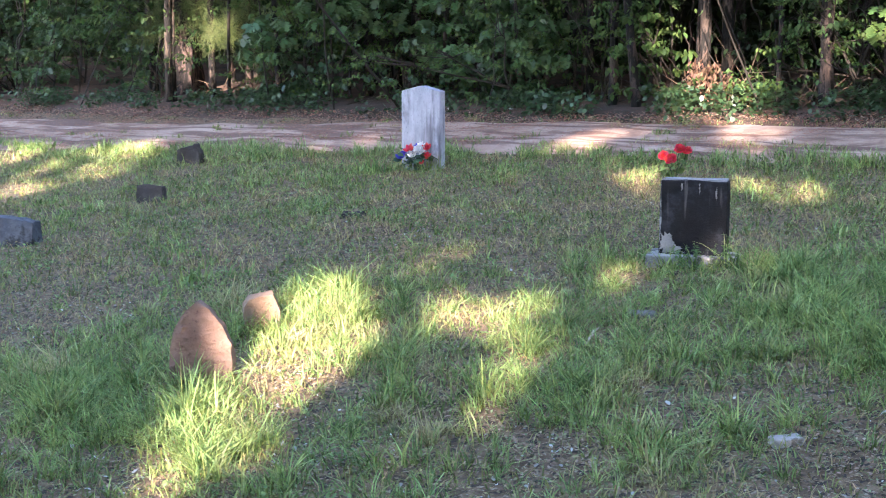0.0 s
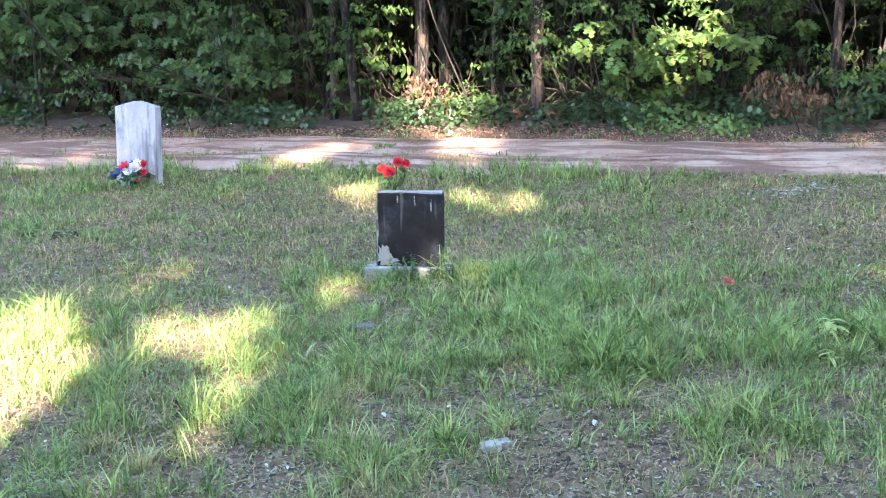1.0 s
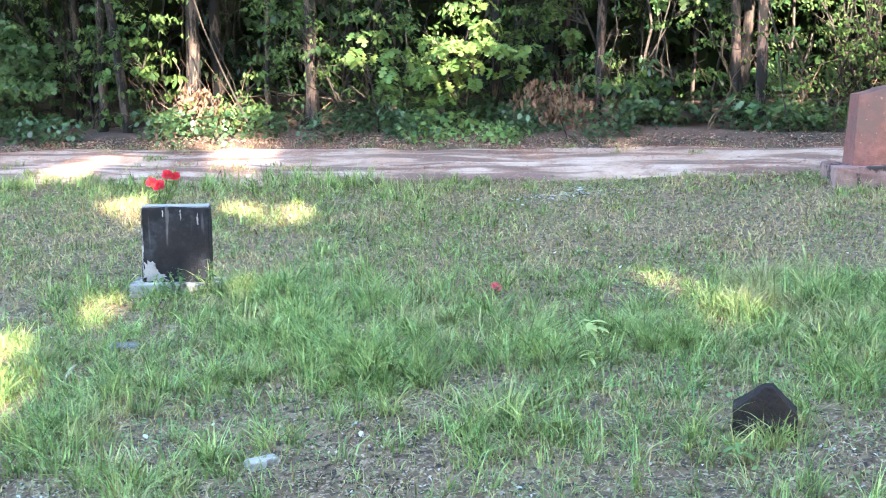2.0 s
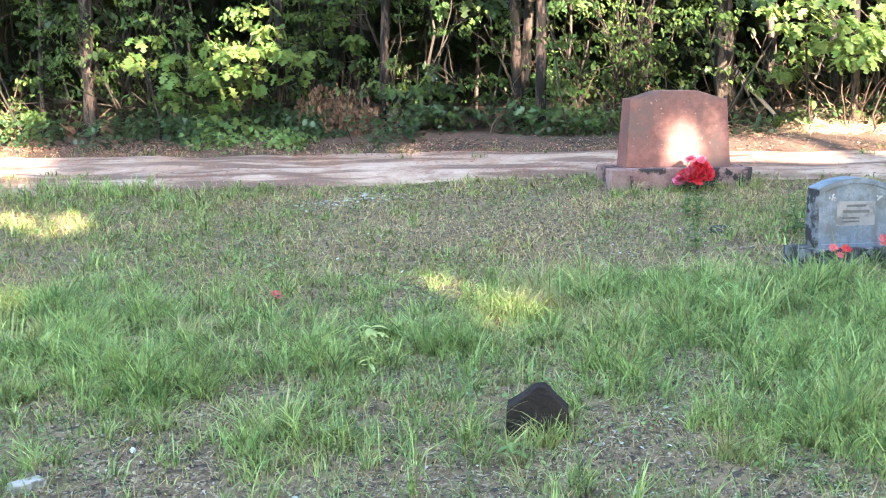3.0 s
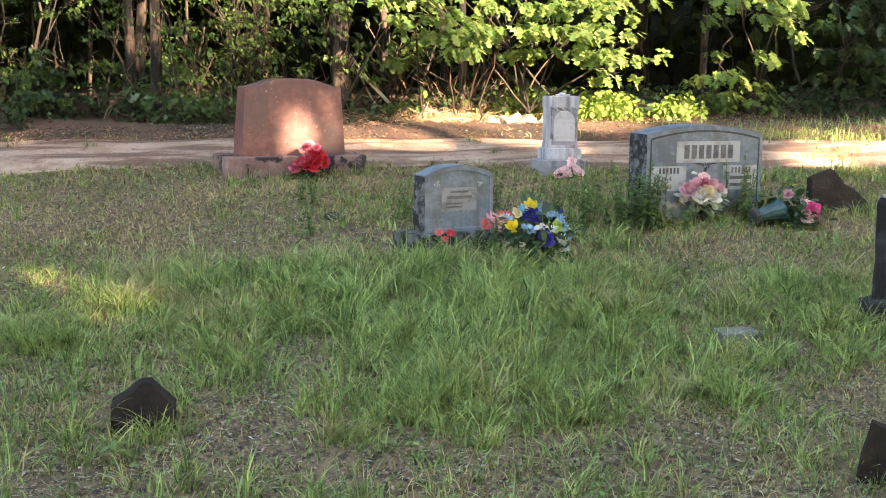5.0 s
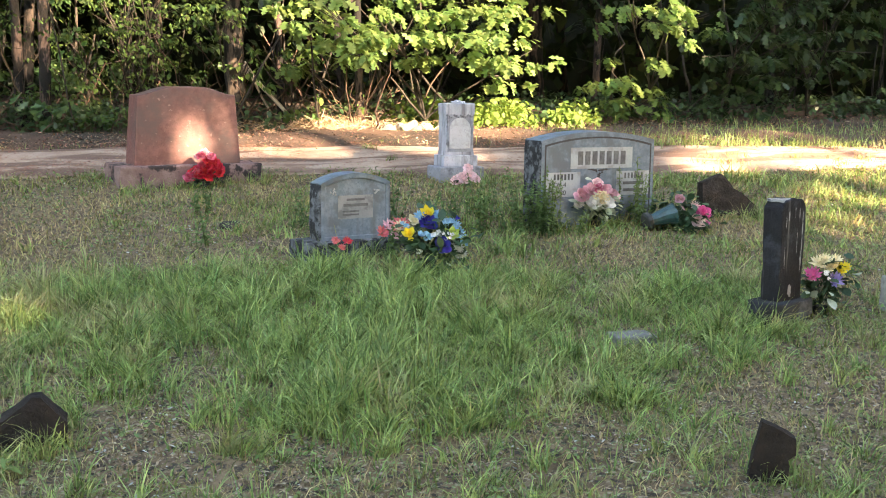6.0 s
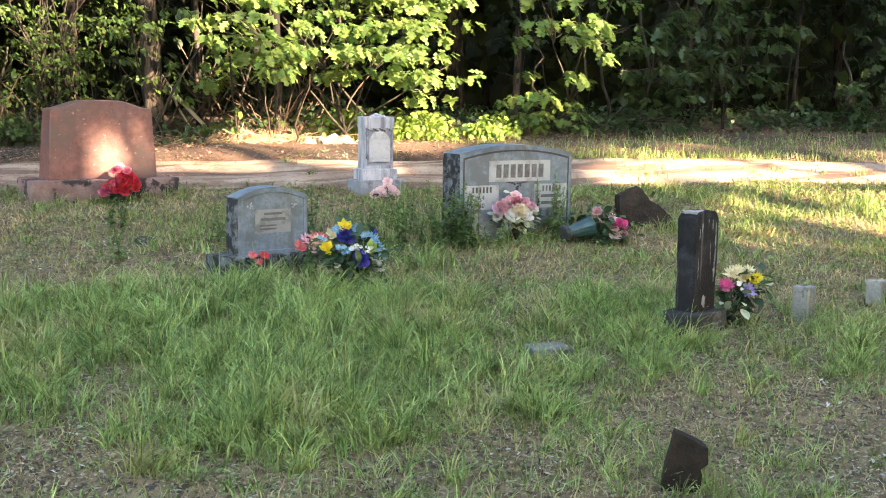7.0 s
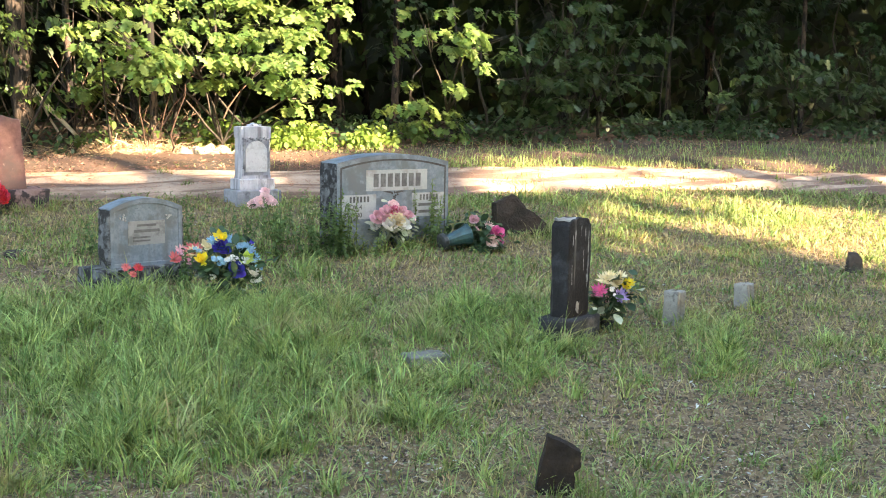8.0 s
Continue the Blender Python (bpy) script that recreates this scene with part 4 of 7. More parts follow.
    grass_object("verge_grass", (x, y, rng.uniform(0.04, 0.12, n) * np.where(x < 8.6, 0.45, 1.0) * np.where(rng.random(n) < 0.25, 1.7, 1.0), rng.uniform(0.004, 0.007, n), np.clip(rng.normal(0.55, 0.3, n), 0, 1.2), rng.uniform(0, 6.28, n), np.full(n, 0.02)), M_GRASS, "tall verge grass between lane and woods", SHORT)


def lane_grass():
    """Thin tufts on the lane's crown and along its ruts."""
    m = 380
    A, B = along(LANE_NEAR, 600), along(LANE_FAR, 600)
    i = rng.integers(235, 420, m)
    u = np.where(rng.random(m) < 0.6, rng.normal(0.32, 0.07, m), np.where(rng.random(m) < 0.5, rng.normal(0.72, 0.06, m), rng.normal(1.0, 0.05, m)))
    c = A[i] + (B[i] - A[i]) * u[:, None] + rng.normal(0, 0.05, (m, 2))
    c = c[vnoise(c[:, 0], c[:, 1], 0.9, 45) > 0.52]
    k = rng.integers(0, len(c), 4200)
    n = len(k)
    x, y = c[k, 0] + rng.normal(0, 0.035, n), c[k, 1] + rng.normal(0, 0.035, n)
    grass_object("lane_grass", (x, y, rng.uniform(0.02, 0.07, n), rng.uniform(0.004, 0.007, n), np.clip(rng.normal(0.8, 0.4, n), 0, 1.4), rng.uniform(0, 6.28, n), np.full(n, 0.05)), M_GRASS_SHORT, "thin grass tufts on the dirt lane", SHORT)
    # ragged taller grass where the lawn meets the lane
    m = 1500
    i = rng.integers(225, 430, m)
    c = A[i] + (B[i] - A[i]) * rng.normal(-0.02, 0.07, m)[:, None] + rng.normal(0, 0.05, (m, 2))
    c = c[(vnoise(c[:, 0], c[:, 1], 0.6, 46) + 0.3 * rng.random(m) > 0.60) & (c[:, 0] < 3.4)]
    size = rng.uniform(0.5, 1.2, len(c))
    k = rng.integers(0, len(c), len(c) * 16)
    n = len(k)
    x, y = c[k, 0] + rng.normal(0, 0.03, n), c[k, 1] + rng.normal(0, 0.03, n)
    grass_object("lane_edge_grass", (x, y, rng.uniform(0.04, 0.14, n) * size[k], rng.uniform(0.005, 0.009, n), np.clip(rng.normal(0.6, 0.35, n), 0, 1.3), rng.uniform(0, 6.28, n), np.full(n, 0.03)), M_GRASS, "ragged taller grass along the edge of a dirt lane")


def chips(n, r0, r1, size, material, name, label, where=None, power=1.3, flat=0.35):
    """Small bent scraps lying on the ground: leaf litter, bark, pale lichen."""
    x, y = scatter(n, r0, r1, power=power)
    if where is not None:
        ok = where(x, y)
        x, y = x[ok], y[ok]
    n = len(x)
    s = size * rng.uniform(0.4, 1.5, n)
    a = rng.uniform(0, 6.28, n)
    asp = rng.uniform(0.25, 0.8, n)
    ca, sa = np.cos(a), np.sin(a)
    z = gz(x, y)
    V = np.zeros((n, 6, 3))
    tilt = rng.uniform(-flat, flat, n)
    for k, (u, v) in enumerate(((-1, 0), (-0.3, -1), (0.5, -0.8), (1, 0.1), (0.4, 0.9), (-0.4, 1))):
        px, py = u * s, v * s * asp
        V[:, k] = np.stack([x + ca * px - sa * py, y + sa * px + ca * py, z + 0.006 + tilt * px + np.abs(tilt) * s + 0.25 * s * (abs(v) > 0.5) * rng.uniform(0, 1, n)], 1)
    me = fast_mesh(name, V.reshape(-1, 3), (np.arange(n)[:, None] * 6 + np.arange(6)).ravel(), np.full(n, 6), material)
    tagged(new(name, me), label, "ground litter", kind="stuff")


def build_litter():
    chips(48000, 2.2, 11, 0.0075, M_LITTER, "leaf_litter", "brown leaf scraps and bark on bare soil", lambda x, y: lawn_ok(x, y) & (rng.random(len(x)) < 1.0 - 0.6 * cover(x, y)))
    chips(9000, 2.2, 9, 0.009, M_LICHEN_BITS, "lichen_bits", "pale grey lichen and dry scraps on soil", lambda x, y: lawn_ok(x, y) & (vnoise(x, y, 0.5, 51) + 0.3 * vnoise(x, y, 0.12, 52) - 0.25 * cover(x, y) > 0.72), flat=0.6)
    near_bare = lambda x, y: lawn_ok(x, y) & (rng.random(len(x)) < 1.05 - 1.6 * cover(x, y))
    chips(60000, 2.2, 5.6, 0.0062, M_LITTER, "bark_crumbs", "fine brown bark crumbs and leaf bits on soil", near_bare, flat=0.6)
    chips(5000, 2.2, 5.6, 0.0058, M_LICHEN_BITS, "pale_crumbs", "fine pale dry crumbs on soil", near_bare, flat=0.6)
    chips(22000, 2.2, 5.6, 0.0065, M_DARK_BITS, "dark_crumbs", "fine dark leaf mould on soil", near_bare, flat=0.6)
    chips(42000, 7.9, 9.3, 0.011, M_LICHEN_BITS, "pale_patch", "pale dry lichen patch in the lawn", lambda x, y: ((x - 4.05) / 0.5) ** 2 + ((y - 7.45) / 0.3) ** 2 < 0.8 * rng.random(len(x)), flat=0.3)
    chips(700, 2.2, 6, 0.0095, M_LICHEN_BITS, "lichen_clumps", "pale grey-green lichen clumps on soil", near_bare, flat=0.8)
    # low broad-leaved weeds
    x, y = scatter(3200, 2.2, 11, power=1.4)
    ok = lawn_ok(x, y) & (vnoise(x, y, 0.7, 61) + 0.4 * vnoise(x, y, 0.2, 62) > 0.68)
    x, y = x[ok], y[ok]
    m = rng.integers(5, 10, len(x))
    i = np.repeat(np.arange(len(x)), m)
    n = len(i)
    a = rng.uniform(0, 6.28, n)
    r = rng.uniform(0.005, 0.045, n)
    h = rng.uniform(0.01, 0.06, n)
    P = np.stack([x[i] + r * np.cos(a), y[i] + r * np.sin(a), gz(x[i], y[i]) + h], 1)
    V, F, C = leaf_arrays(P, rng.uniform(0.012, 0.026, n), a, rng.uniform(-0.2, 0.7, n), rng.uniform(-0.5, 0.5, n), OVATE)
    tagged(new("low_weeds", fast_mesh("low_weeds", V, F, C, M_WEED)), "low broad-leaved weeds among the grass", "weeds", kind="stuff")
    # clover-like mat close to the soil
    x, y = scatter(170000, 2.2, 12.5, power=1.4)
    ok = lawn_ok(x, y) & (vnoise(x, y, 0.25, 63) + 0.5 * vnoise(x, y, 1.3, 64) > 0.50)
    x, y = x[ok], y[ok]
    n = len(x)
    r = np.hypot(x - EYE[0], y - EYE[1])
    P = np.stack([x, y, gz(x, y) + rng.uniform(0.004, 0.05, n)], 1)
    V, F, C = leaf_arrays(P, rng.uniform(0.007, 0.018, n) * (0.8 + 0.06 * r), rng.uniform(0, 6.28, n), rng.uniform(-0.5, 0.6, n), rng.uniform(-0.6, 0.6, n), SIMPLE)
    tagged(new("clover_mat", fast_mesh("clover_mat", V, F, C, M_CLOVER)), "fine green clover and moss close to the soil", "weeds", kind="stuff")


M_DARK_BITS = mat("leaf_mould", (0.035, 0.028, 0.021), (0.07, 0.056, 0.042), 0.9, 10, 50, 0.0, island=0.7, spec=0.2)
M_LICHEN_BITS = mat("lichen_bits", (0.34, 0.34, 0.30), (0.50, 0.50, 0.45), 0.9, 10, 50, 0.0, island=0.7, spec=0.2)

# leaf shapes: half-widths at even stations along the blade
OVATE = (0.03, 0.24, 0.33, 0.28, 0.02)
NEEDLE = (0.006, 0.007, 0.003)


def leaf_arrays(P, size, heading, droop, roll, shape, fold=0.0, curl=0.25):
    """Leaves of a given outline at the points P: length, heading, droop and roll in radians for each; folded along the rib, or one bent face."""
    n, m = len(P), len(shape)
    t = np.linspace(0, 1, m)
    hw = np.array(shape)
    if fold:
        L = np.zeros((m, 3, 3))
        for k in range(m):
            zc = -curl * t[k] ** 2 * 0.5
            L[k] = ((t[k], -hw[k], zc + fold * hw[k]), (t[k], 0, zc), (t[k], hw[k], zc + fold * hw[k]))
        L = L.reshape(-1, 3)
        q = []
        for k in range(m - 1):
            a = k * 3
            q += [a, a + 1, a + 4, a + 3, a + 1, a + 2, a + 5, a + 4]
        counts = np.full(n * (m - 1) * 2, 4)
    else:
        z = -curl * t ** 2 * 0.5
        L = np.array([(0, 0, 0)] + [(t[k], -hw[k], z[k]) for k in range(1, m - 1)] + [(1, 0, z[-1])] + [(t[k], hw[k], z[k]) for k in range(m - 2, 0, -1)])
        q = list(range(len(L)))
        counts = np.full(n, len(L))
    ch, sh, cd, sd, cr, sr = np.cos(heading), np.sin(heading), np.cos(droop), np.sin(droop), np.cos(roll), np.sin(roll)
    X = np.stack([ch * cd, sh * cd, -sd], 1)
    Y0 = np.stack([-sh, ch, np.zeros(n)], 1)
    Z0 = np.cross(X, Y0)
    Y = Y0 * cr[:, None] + Z0 * sr[:, None]
    Z = np.cross(X, Y)
    V = P[:, None] + size[:, None, None] * (L[None, :, 0:1] * X[:, None] + L[None, :, 1:2] * Y[:, None] + L[None, :, 2:3] * Z[:, None])
    F = (np.arange(n)[:, None] * len(L) + np.array(q)[None]).ravel()
    return V.reshape(-1, 3), F, counts


SIMPLE = (0.03, 0.33, 0.02)


def wood_litter():
    """Fallen leaves and straw on the bank between the lane and the trees."""
    n = 70000
    A, B = along(LANE_FAR, 600), along(WOODS, 600)
    i = rng.integers(230, 480, n)
    P = A[i] + (B[i] - A[i]) * rng.uniform(-0.1, 1.7, n)[:, None] + rng.normal(0, 0.10, (n, 2))
    P = P[vnoise(P[:, 0], P[:, 1], 0.4, 47) + 0.3 * rng.random(n) > 0.45]
    for k, material in enumerate((M_RED_STRAW, M_LITTER, M_DARK_BITS)):
        Q = P[k::3]
        m = len(Q)
        z = gz(Q[:, 0], Q[:, 1]) + 0.05 + rng.uniform(0, 0.03, m)
        V, F, C = leaf_arrays(np.column_stack([Q, z]), rng.uniform(0.012, 0.034, m), rng.uniform(0, 6.28, m), rng.normal(0, 0.35, m), rng.uniform(-0.7, 0.7, m), (0.03, 0.2, 0.01))
        tagged(new("wood_litter", fast_mesh("wood_litter", V, F, C, material)), ("reddish fallen leaves", "tan fallen leaves", "dark rotting leaves")[k] + " on the bank beside the lane", "ground litter", kind="stuff")


def lane_straw():
    """Pine straw and leaf scraps on the lane, thickest on its crown and far side."""
    n = 230000
    A, B = along(LANE_NEAR, 600), along(LANE_FAR, 600)
    i = rng.integers(230, 480, n)
    k = rng.random(n)
    u = np.where(k < 0.24, rng.normal(0.30, 0.08, n), np.where(k < 0.86, 1.06 - np.abs(rng.normal(0, 1, n)) * np.where(A[i, 0] < 2, 0.42, 0.26), np.where(k < 0.92, rng.normal(0.02, 0.06, n), rng.random(n))))
    P = A[i] + (B[i] - A[i]) * u[:, None] + rng.normal(0, 0.05, (n, 2))
    P = P[rng.random(n) < np.clip(vnoise(P[:, 0] * 0.4 + P[:, 1] * 0.5, P[:, 0] - P[:, 1], 0.5, 43) * 2.0 - 0.3, 0.05, 1) * np.clip(1.15 - 0.16 * np.maximum(P[:, 0] - 3.5, 0), 0.22, 1)]
    n = len(P)
    z = gz(P[:, 0], P[:, 1]) + 0.05
    V, F, C = leaf_arrays(np.column_stack([P, z]), rng.uniform(0.012, 0.04, n), rng.uniform(0, 6.28, n), rng.normal(0, 0.12, n), rng.uniform(-0.5, 0.5, n), (0.02, 0.085, 0.03))
    tagged(new("lane_straw", fast_mesh("lane_straw", V, F, C, M_RED_STRAW)), "reddish pine straw and leaf scraps on a dirt lane", "ground litter", kind="stuff")


M_RED_STRAW = mat("red_straw", (0.29, 0.135, 0.085), (0.42, 0.235, 0.16), 0.9, 4, 30, 0.0, island=0.9, spec=0.2)
def lawn_rest():
    """The same thin grass over the rest of the graveyard, round and behind the path."""
    r2 = np.random.default_rng(77)

    def rest(n, clump):
        """Plan points all round, thinner farther off, outside the fan that has its own grass."""
        m = n // clump
        cx = np.where(r2.random(m) < 0.6, r2.normal(0.5, 3.6, m), r2.uniform(-11, 12, m))
        cy = np.where(r2.random(m) < 0.6, r2.normal(0.0, 3.6, m), r2.uniform(-9, 13, m))
        i = r2.integers(0, m, n)
        x, y = cx[i] + r2.normal(0, 0.05, n), cy[i] + r2.normal(0, 0.05, n)
        a = np.degrees(np.arctan2(x - EYE[0], y - EYE[1]))
        r = np.hypot(x - EYE[0], y - EYE[1])
        ok = lawn_ok(x, y) & ~((r > 2.2) & (a > -24) & (a < 84) & (r < 13.5))
        return x[ok], y[ok]

    x, y = rest(150000, 12)
    n = len(x)
    grass_object("lawn_grass", (x, y, r2.uniform(0.04, 0.15, n), r2.uniform(0.006, 0.010, n), np.clip(r2.normal(0.8, 0.35, n), 0, 1.4), r2.uniform(0, 6.28, n)), M_GRASS, "bent green grass tufts over the rest of the lawn", PLAIN)
    x, y = rest(150000, 2)
    n = len(x)
    grass_object("lawn_grass", (x, y, r2.uniform(0.02, 0.08, n), r2.uniform(0.006, 0.010, n), np.clip(r2.normal(0.8, 0.35, n), 0, 1.3), r2.uniform(0, 6.28, n)), M_GRASS_SHORT, "short thin grass over the rest of the lawn", PLAIN)
    x, y = rest(70000, 1)
    n = len(x)
    P = np.stack([x, y, gz(x, y) + r2.uniform(0.004, 0.05, n)], 1)
    V, F, C = leaf_arrays(P, r2.uniform(0.012, 0.026, n), r2.uniform(0, 6.28, n), r2.uniform(-0.5, 0.6, n), r2.uniform(-0.6, 0.6, n), SIMPLE)
    tagged(new("clover_mat", fast_mesh("clover_mat", V, F, C, M_CLOVER)), "clover and moss over the rest of the lawn", "weeds", kind="stuff")


build_grass()
build_litter()
lawn_rest()
lane_straw()
wood_litter()
lane_grass()


def broad_weed(x, y, n, reach, material, label):
    """A low weed: a rosette of long leaves on a short stem."""
    ob = new("broad_leaved_weed")
    ob.matrix_world = at_ground(x, y)
    tagged(ob, label, "weed", "broad-leaved weeds")
    bm = bmesh.new()
    bmesh.ops.create_cone(bm, segments=6, radius1=0.005, radius2=0.003, depth=0.09, matrix=Matrix.Translation((0, 0, 0.03)))
    part("stem", bm, material, ob)
    for k in range(n):
        a = 2.4 * k + rng.normal(0, 0.2)
        up = 0.03 + 0.05 * k / n
        V, F, C = leaf_arrays(np.array([[0.0, 0.0, up]]), np.array([reach * rng.uniform(0.7, 1.15)]), np.array([a]), np.array([rng.uniform(-0.5, 0.15)]), np.array([rng.normal(0, 0.3)]), (0.03, 0.10, 0.15, 0.13, 0.01), fold=0.4, curl=0.9)
        leaf = new("leaf", fast_mesh("leaf", V, F, C, material))
        leaf.parent = ob


M_WEED_PALE = mat("pale_weed_leaf", (0.33, 0.40, 0.13), (0.46, 0.53, 0.21), 0.55, 6, 30, 0.0, island=0.5, sss=0.25, spec=0.3)
broad_weed(2.69, 4.62, 15, 0.085, M_WEED_PALE, "pale yellow-green broad-leaved weed in the grass")
broad_weed(2.50, 4.28, 7, 0.06, M_WEED_PALE, "small pale yellow-green weed in the grass")
broad_weed(2.47, 3.24, 8, 0.07, M_WEED, "small green broad-leaved weed on bare soil")


def tall_weed(x, y, h, n_stems, leaf):
    """A leafy weed: upright stems with small leaves all the way up."""
    z = float(gz(x, y))
    ob = thing("tall_weed", Matrix.Identity(4), "upright leafy green weed in the graveyard grass", "weed", "tall weeds")
    sets, P, H, S = [], [], [], []
    for _ in range(n_stems):
        bx, by = x + rng.normal(0, 0.035), y + rng.normal(0, 0.035)
        hh = h * rng.uniform(0.6, 1.1)
        tip = np.array([bx + rng.normal(0, 0.05), by + rng.normal(0, 0.05), z + hh])
        k = 9
        t = np.linspace(0, 1, k)[:, None]
        line = np.array([bx, by, z - 0.02]) * (1 - t) + tip * t
        sets.append((line, np.linspace(0.003, 0.0014, k)))
        m = int(hh / 0.0055)
        tt = rng.uniform(0.12, 1, m)
        q = np.array([bx, by, z]) * (1 - tt[:, None]) + tip * tt[:, None]
        P.append(q), H.append(rng.uniform(0, 6.28, m)), S.append(leaf * rng.uniform(0.6, 1.2, m) * (1.15 - 0.5 * tt))
    V, F, C = [], [], []
    o = 0
    for line, rad in sets:
        k = len(line)
        for j in range(k):
            for a in (0, 2.09, 4.19):
                V.append(line[j] + rad[j] * np.array([math.cos(a), math.sin(a), 0]))
        for j in range(k - 1):
            for a in range(3):
                b = (a + 1) % 3
                F += [o + j * 3 + a, o + j * 3 + b, o + j * 3 + 3 + b, o + j * 3 + 3 + a]
                C.append(4)
        o += 3 * k
    st = new("stem", fast_mesh("stem", np.array(V), np.array(F), np.array(C), M_WEED_TALL))
    st.parent = ob
    st["kind"] = "stuff"
    P, H, S = np.concatenate(P), np.concatenate(H), np.concatenate(S)
    n = len(P)
    lf = new("foliage", fast_mesh("foliage", *leaf_arrays(P, S, H, rng.normal(0.1, 0.4, n), rng.normal(0, 0.4, n), (0.03, 0.17, 0.21, 0.14, 0.01)), M_WEED_TALL))
    lf.parent = ob
    lf["kind"] = "stuff"


for wx, wy, wh, ws in ((6.42, 3.82, 0.30, 6), (6.40, 3.76, 0.34, 7), (6.58, 3.98, 0.28, 5), (6.36, 3.98, 0.25, 5), (6.98, 3.50, 0.26, 5), (5.72, 4.42, 0.26, 5), (5.86, 4.60, 0.30, 5), (6.02, 4.38, 0.22, 4), (5.60, 4.95, 0.22, 4), (6.15, 4.75, 0.24, 4), (5.42, 5.62, 0.20, 4), (6.55, 4.35, 0.22, 4), (5.30, 4.05, 0.24, 3), (7.03, 3.58, 0.36, 4), (1.40, 6.18, 0.16, 3), (1.22, 6.22, 0.12, 3), (4.95, 5.05, 0.18, 3), (6.46, 3.90, 0.30, 6), (6.56, 3.62, 0.13, 4), (6.30, 4.12, 0.26, 5), (6.20, 4.30, 0.22, 5)):
    tall_weed(wx, wy, wh * 1.15, ws + 2, 0.034)
# ================= woods =================
rng = np.random.default_rng(52)
M_LEAF_OAK = mat("oak_leaf", (0.108, 0.182, 0.052), (0.16, 0.248, 0.078), 0.5, 3, 20, 0.0, island=0.8, sss=0.42, spec=0.22)
M_LEAF_HICKORY = mat("hickory_leaf", (0.050, 0.095, 0.026), (0.085, 0.14, 0.040), 0.5, 3, 20, 0.0, island=0.8, sss=0.4, spec=0.22)
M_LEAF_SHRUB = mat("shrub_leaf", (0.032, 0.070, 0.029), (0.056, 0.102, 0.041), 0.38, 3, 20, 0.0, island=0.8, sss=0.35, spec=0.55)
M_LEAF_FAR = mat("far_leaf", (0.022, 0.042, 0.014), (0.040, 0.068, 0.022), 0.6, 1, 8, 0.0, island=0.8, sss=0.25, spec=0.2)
M_LEAF_DEAD = mat("dead_leaf", (0.095, 0.058, 0.036), (0.20, 0.125, 0.080), 0.85, 6, 30, 0.0, island=0.8, sss=0.15, spec=0.2)
M_NEEDLE = mat("pine_needle", (0.13, 0.18, 0.06), (0.20, 0.245, 0.095), 0.5, 3, 20, 0.0, island=0.6, sss=0.25, spec=0.22)
M_LEAF_LOW = mat("low_bush_leaf", (0.14, 0.23, 0.05), (0.20, 0.30, 0.075), 0.55, 3, 20, 0.0, island=0.6, sss=0.4, spec=0.3)
M_LITTER_STRAW = mat("dry_straw", (0.42, 0.30, 0.18), (0.56, 0.43, 0.28), 0.85, 5, 30, 0.0, island=0.8, spec=0.2)
DEAD_SHAPE = (0.03, 0.15, 0.20, 0.11, 0.01)
NEEDLE_STRAW = (0.012, 0.016, 0.006)
# two darker copies of the oak leaf, with shade put into their colour
M_LEAF_DEEP_SHADE_OAK = mat("deep_shade_oak_leaf", (0.026, 0.054, 0.018), (0.048, 0.084, 0.026), 0.42, 3, 20, 0.0, island=0.8, sss=0.35, spec=0.4)
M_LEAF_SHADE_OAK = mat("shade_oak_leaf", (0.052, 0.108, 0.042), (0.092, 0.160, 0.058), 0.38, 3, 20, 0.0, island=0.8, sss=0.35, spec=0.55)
STAR = (0.02, 0.06, 0.28, 0.09, 0.36, 0.11, 0.22, 0.02)
POINTED = (0.03, 0.19, 0.25, 0.17, 0.01)
LEAF = {"oak": (M_LEAF_OAK, STAR, 0.115), "shaded_oak": (M_LEAF_SHADE_OAK, STAR, 0.135), "deep_shaded_oak": (M_LEAF_DEEP_SHADE_OAK, STAR, 0.115), "hickory": (M_LEAF_HICKORY, POINTED, 0.085), "shrub": (M_LEAF_SHRUB, POINTED, 0.08), "small": (M_LEAF_HICKORY, POINTED, 0.045)}


def tube_arrays(pts, radii, seg=7):
    pts, radii = np.asarray(pts, float), np.asarray(radii, float)
    n = len(pts)
    d = np.gradient(pts, axis=0)
    d /= np.linalg.norm(d, axis=1, keepdims=True) + 1e-9
    ref = np.where(np.abs(d[:, 2:3]) < 0.9, np.array([[0, 0, 1.0]]), np.array([[1.0, 0, 0]]))
    a = np.cross(d, ref)
    a /= np.linalg.norm(a, axis=1, keepdims=True) + 1e-9
    b = np.cross(d, a)
    th = np.linspace(0, 2 * math.pi, seg, endpoint=False)
    V = pts[:, None] + radii[:, None, None] * (np.cos(th)[None, :, None] * a[:, None] + np.sin(th)[None, :, None] * b[:, None])
    F = []
    for k in range(n - 1):
        for j in range(seg):
            j2 = (j + 1) % seg
            F += [k * seg + j, k * seg + j2, (k + 1) * seg + j2, (k + 1) * seg + j]
    return V.reshape(-1, 3), np.array(F), np.full((n - 1) * seg, 4)


def merge(sets):
    V, F, C, o = [], [], [], 0
    for v, f, c in sets:
        V.append(v), F.append(f + o), C.append(c)
        o += len(v)
    return np.concatenate(V), np.concatenate(F), np.concatenate(C)


def child(name, me, parent, label=""):
    ob = new(name, me)
    ob.parent = parent
    if label:
        ob["label"] = label
    return ob


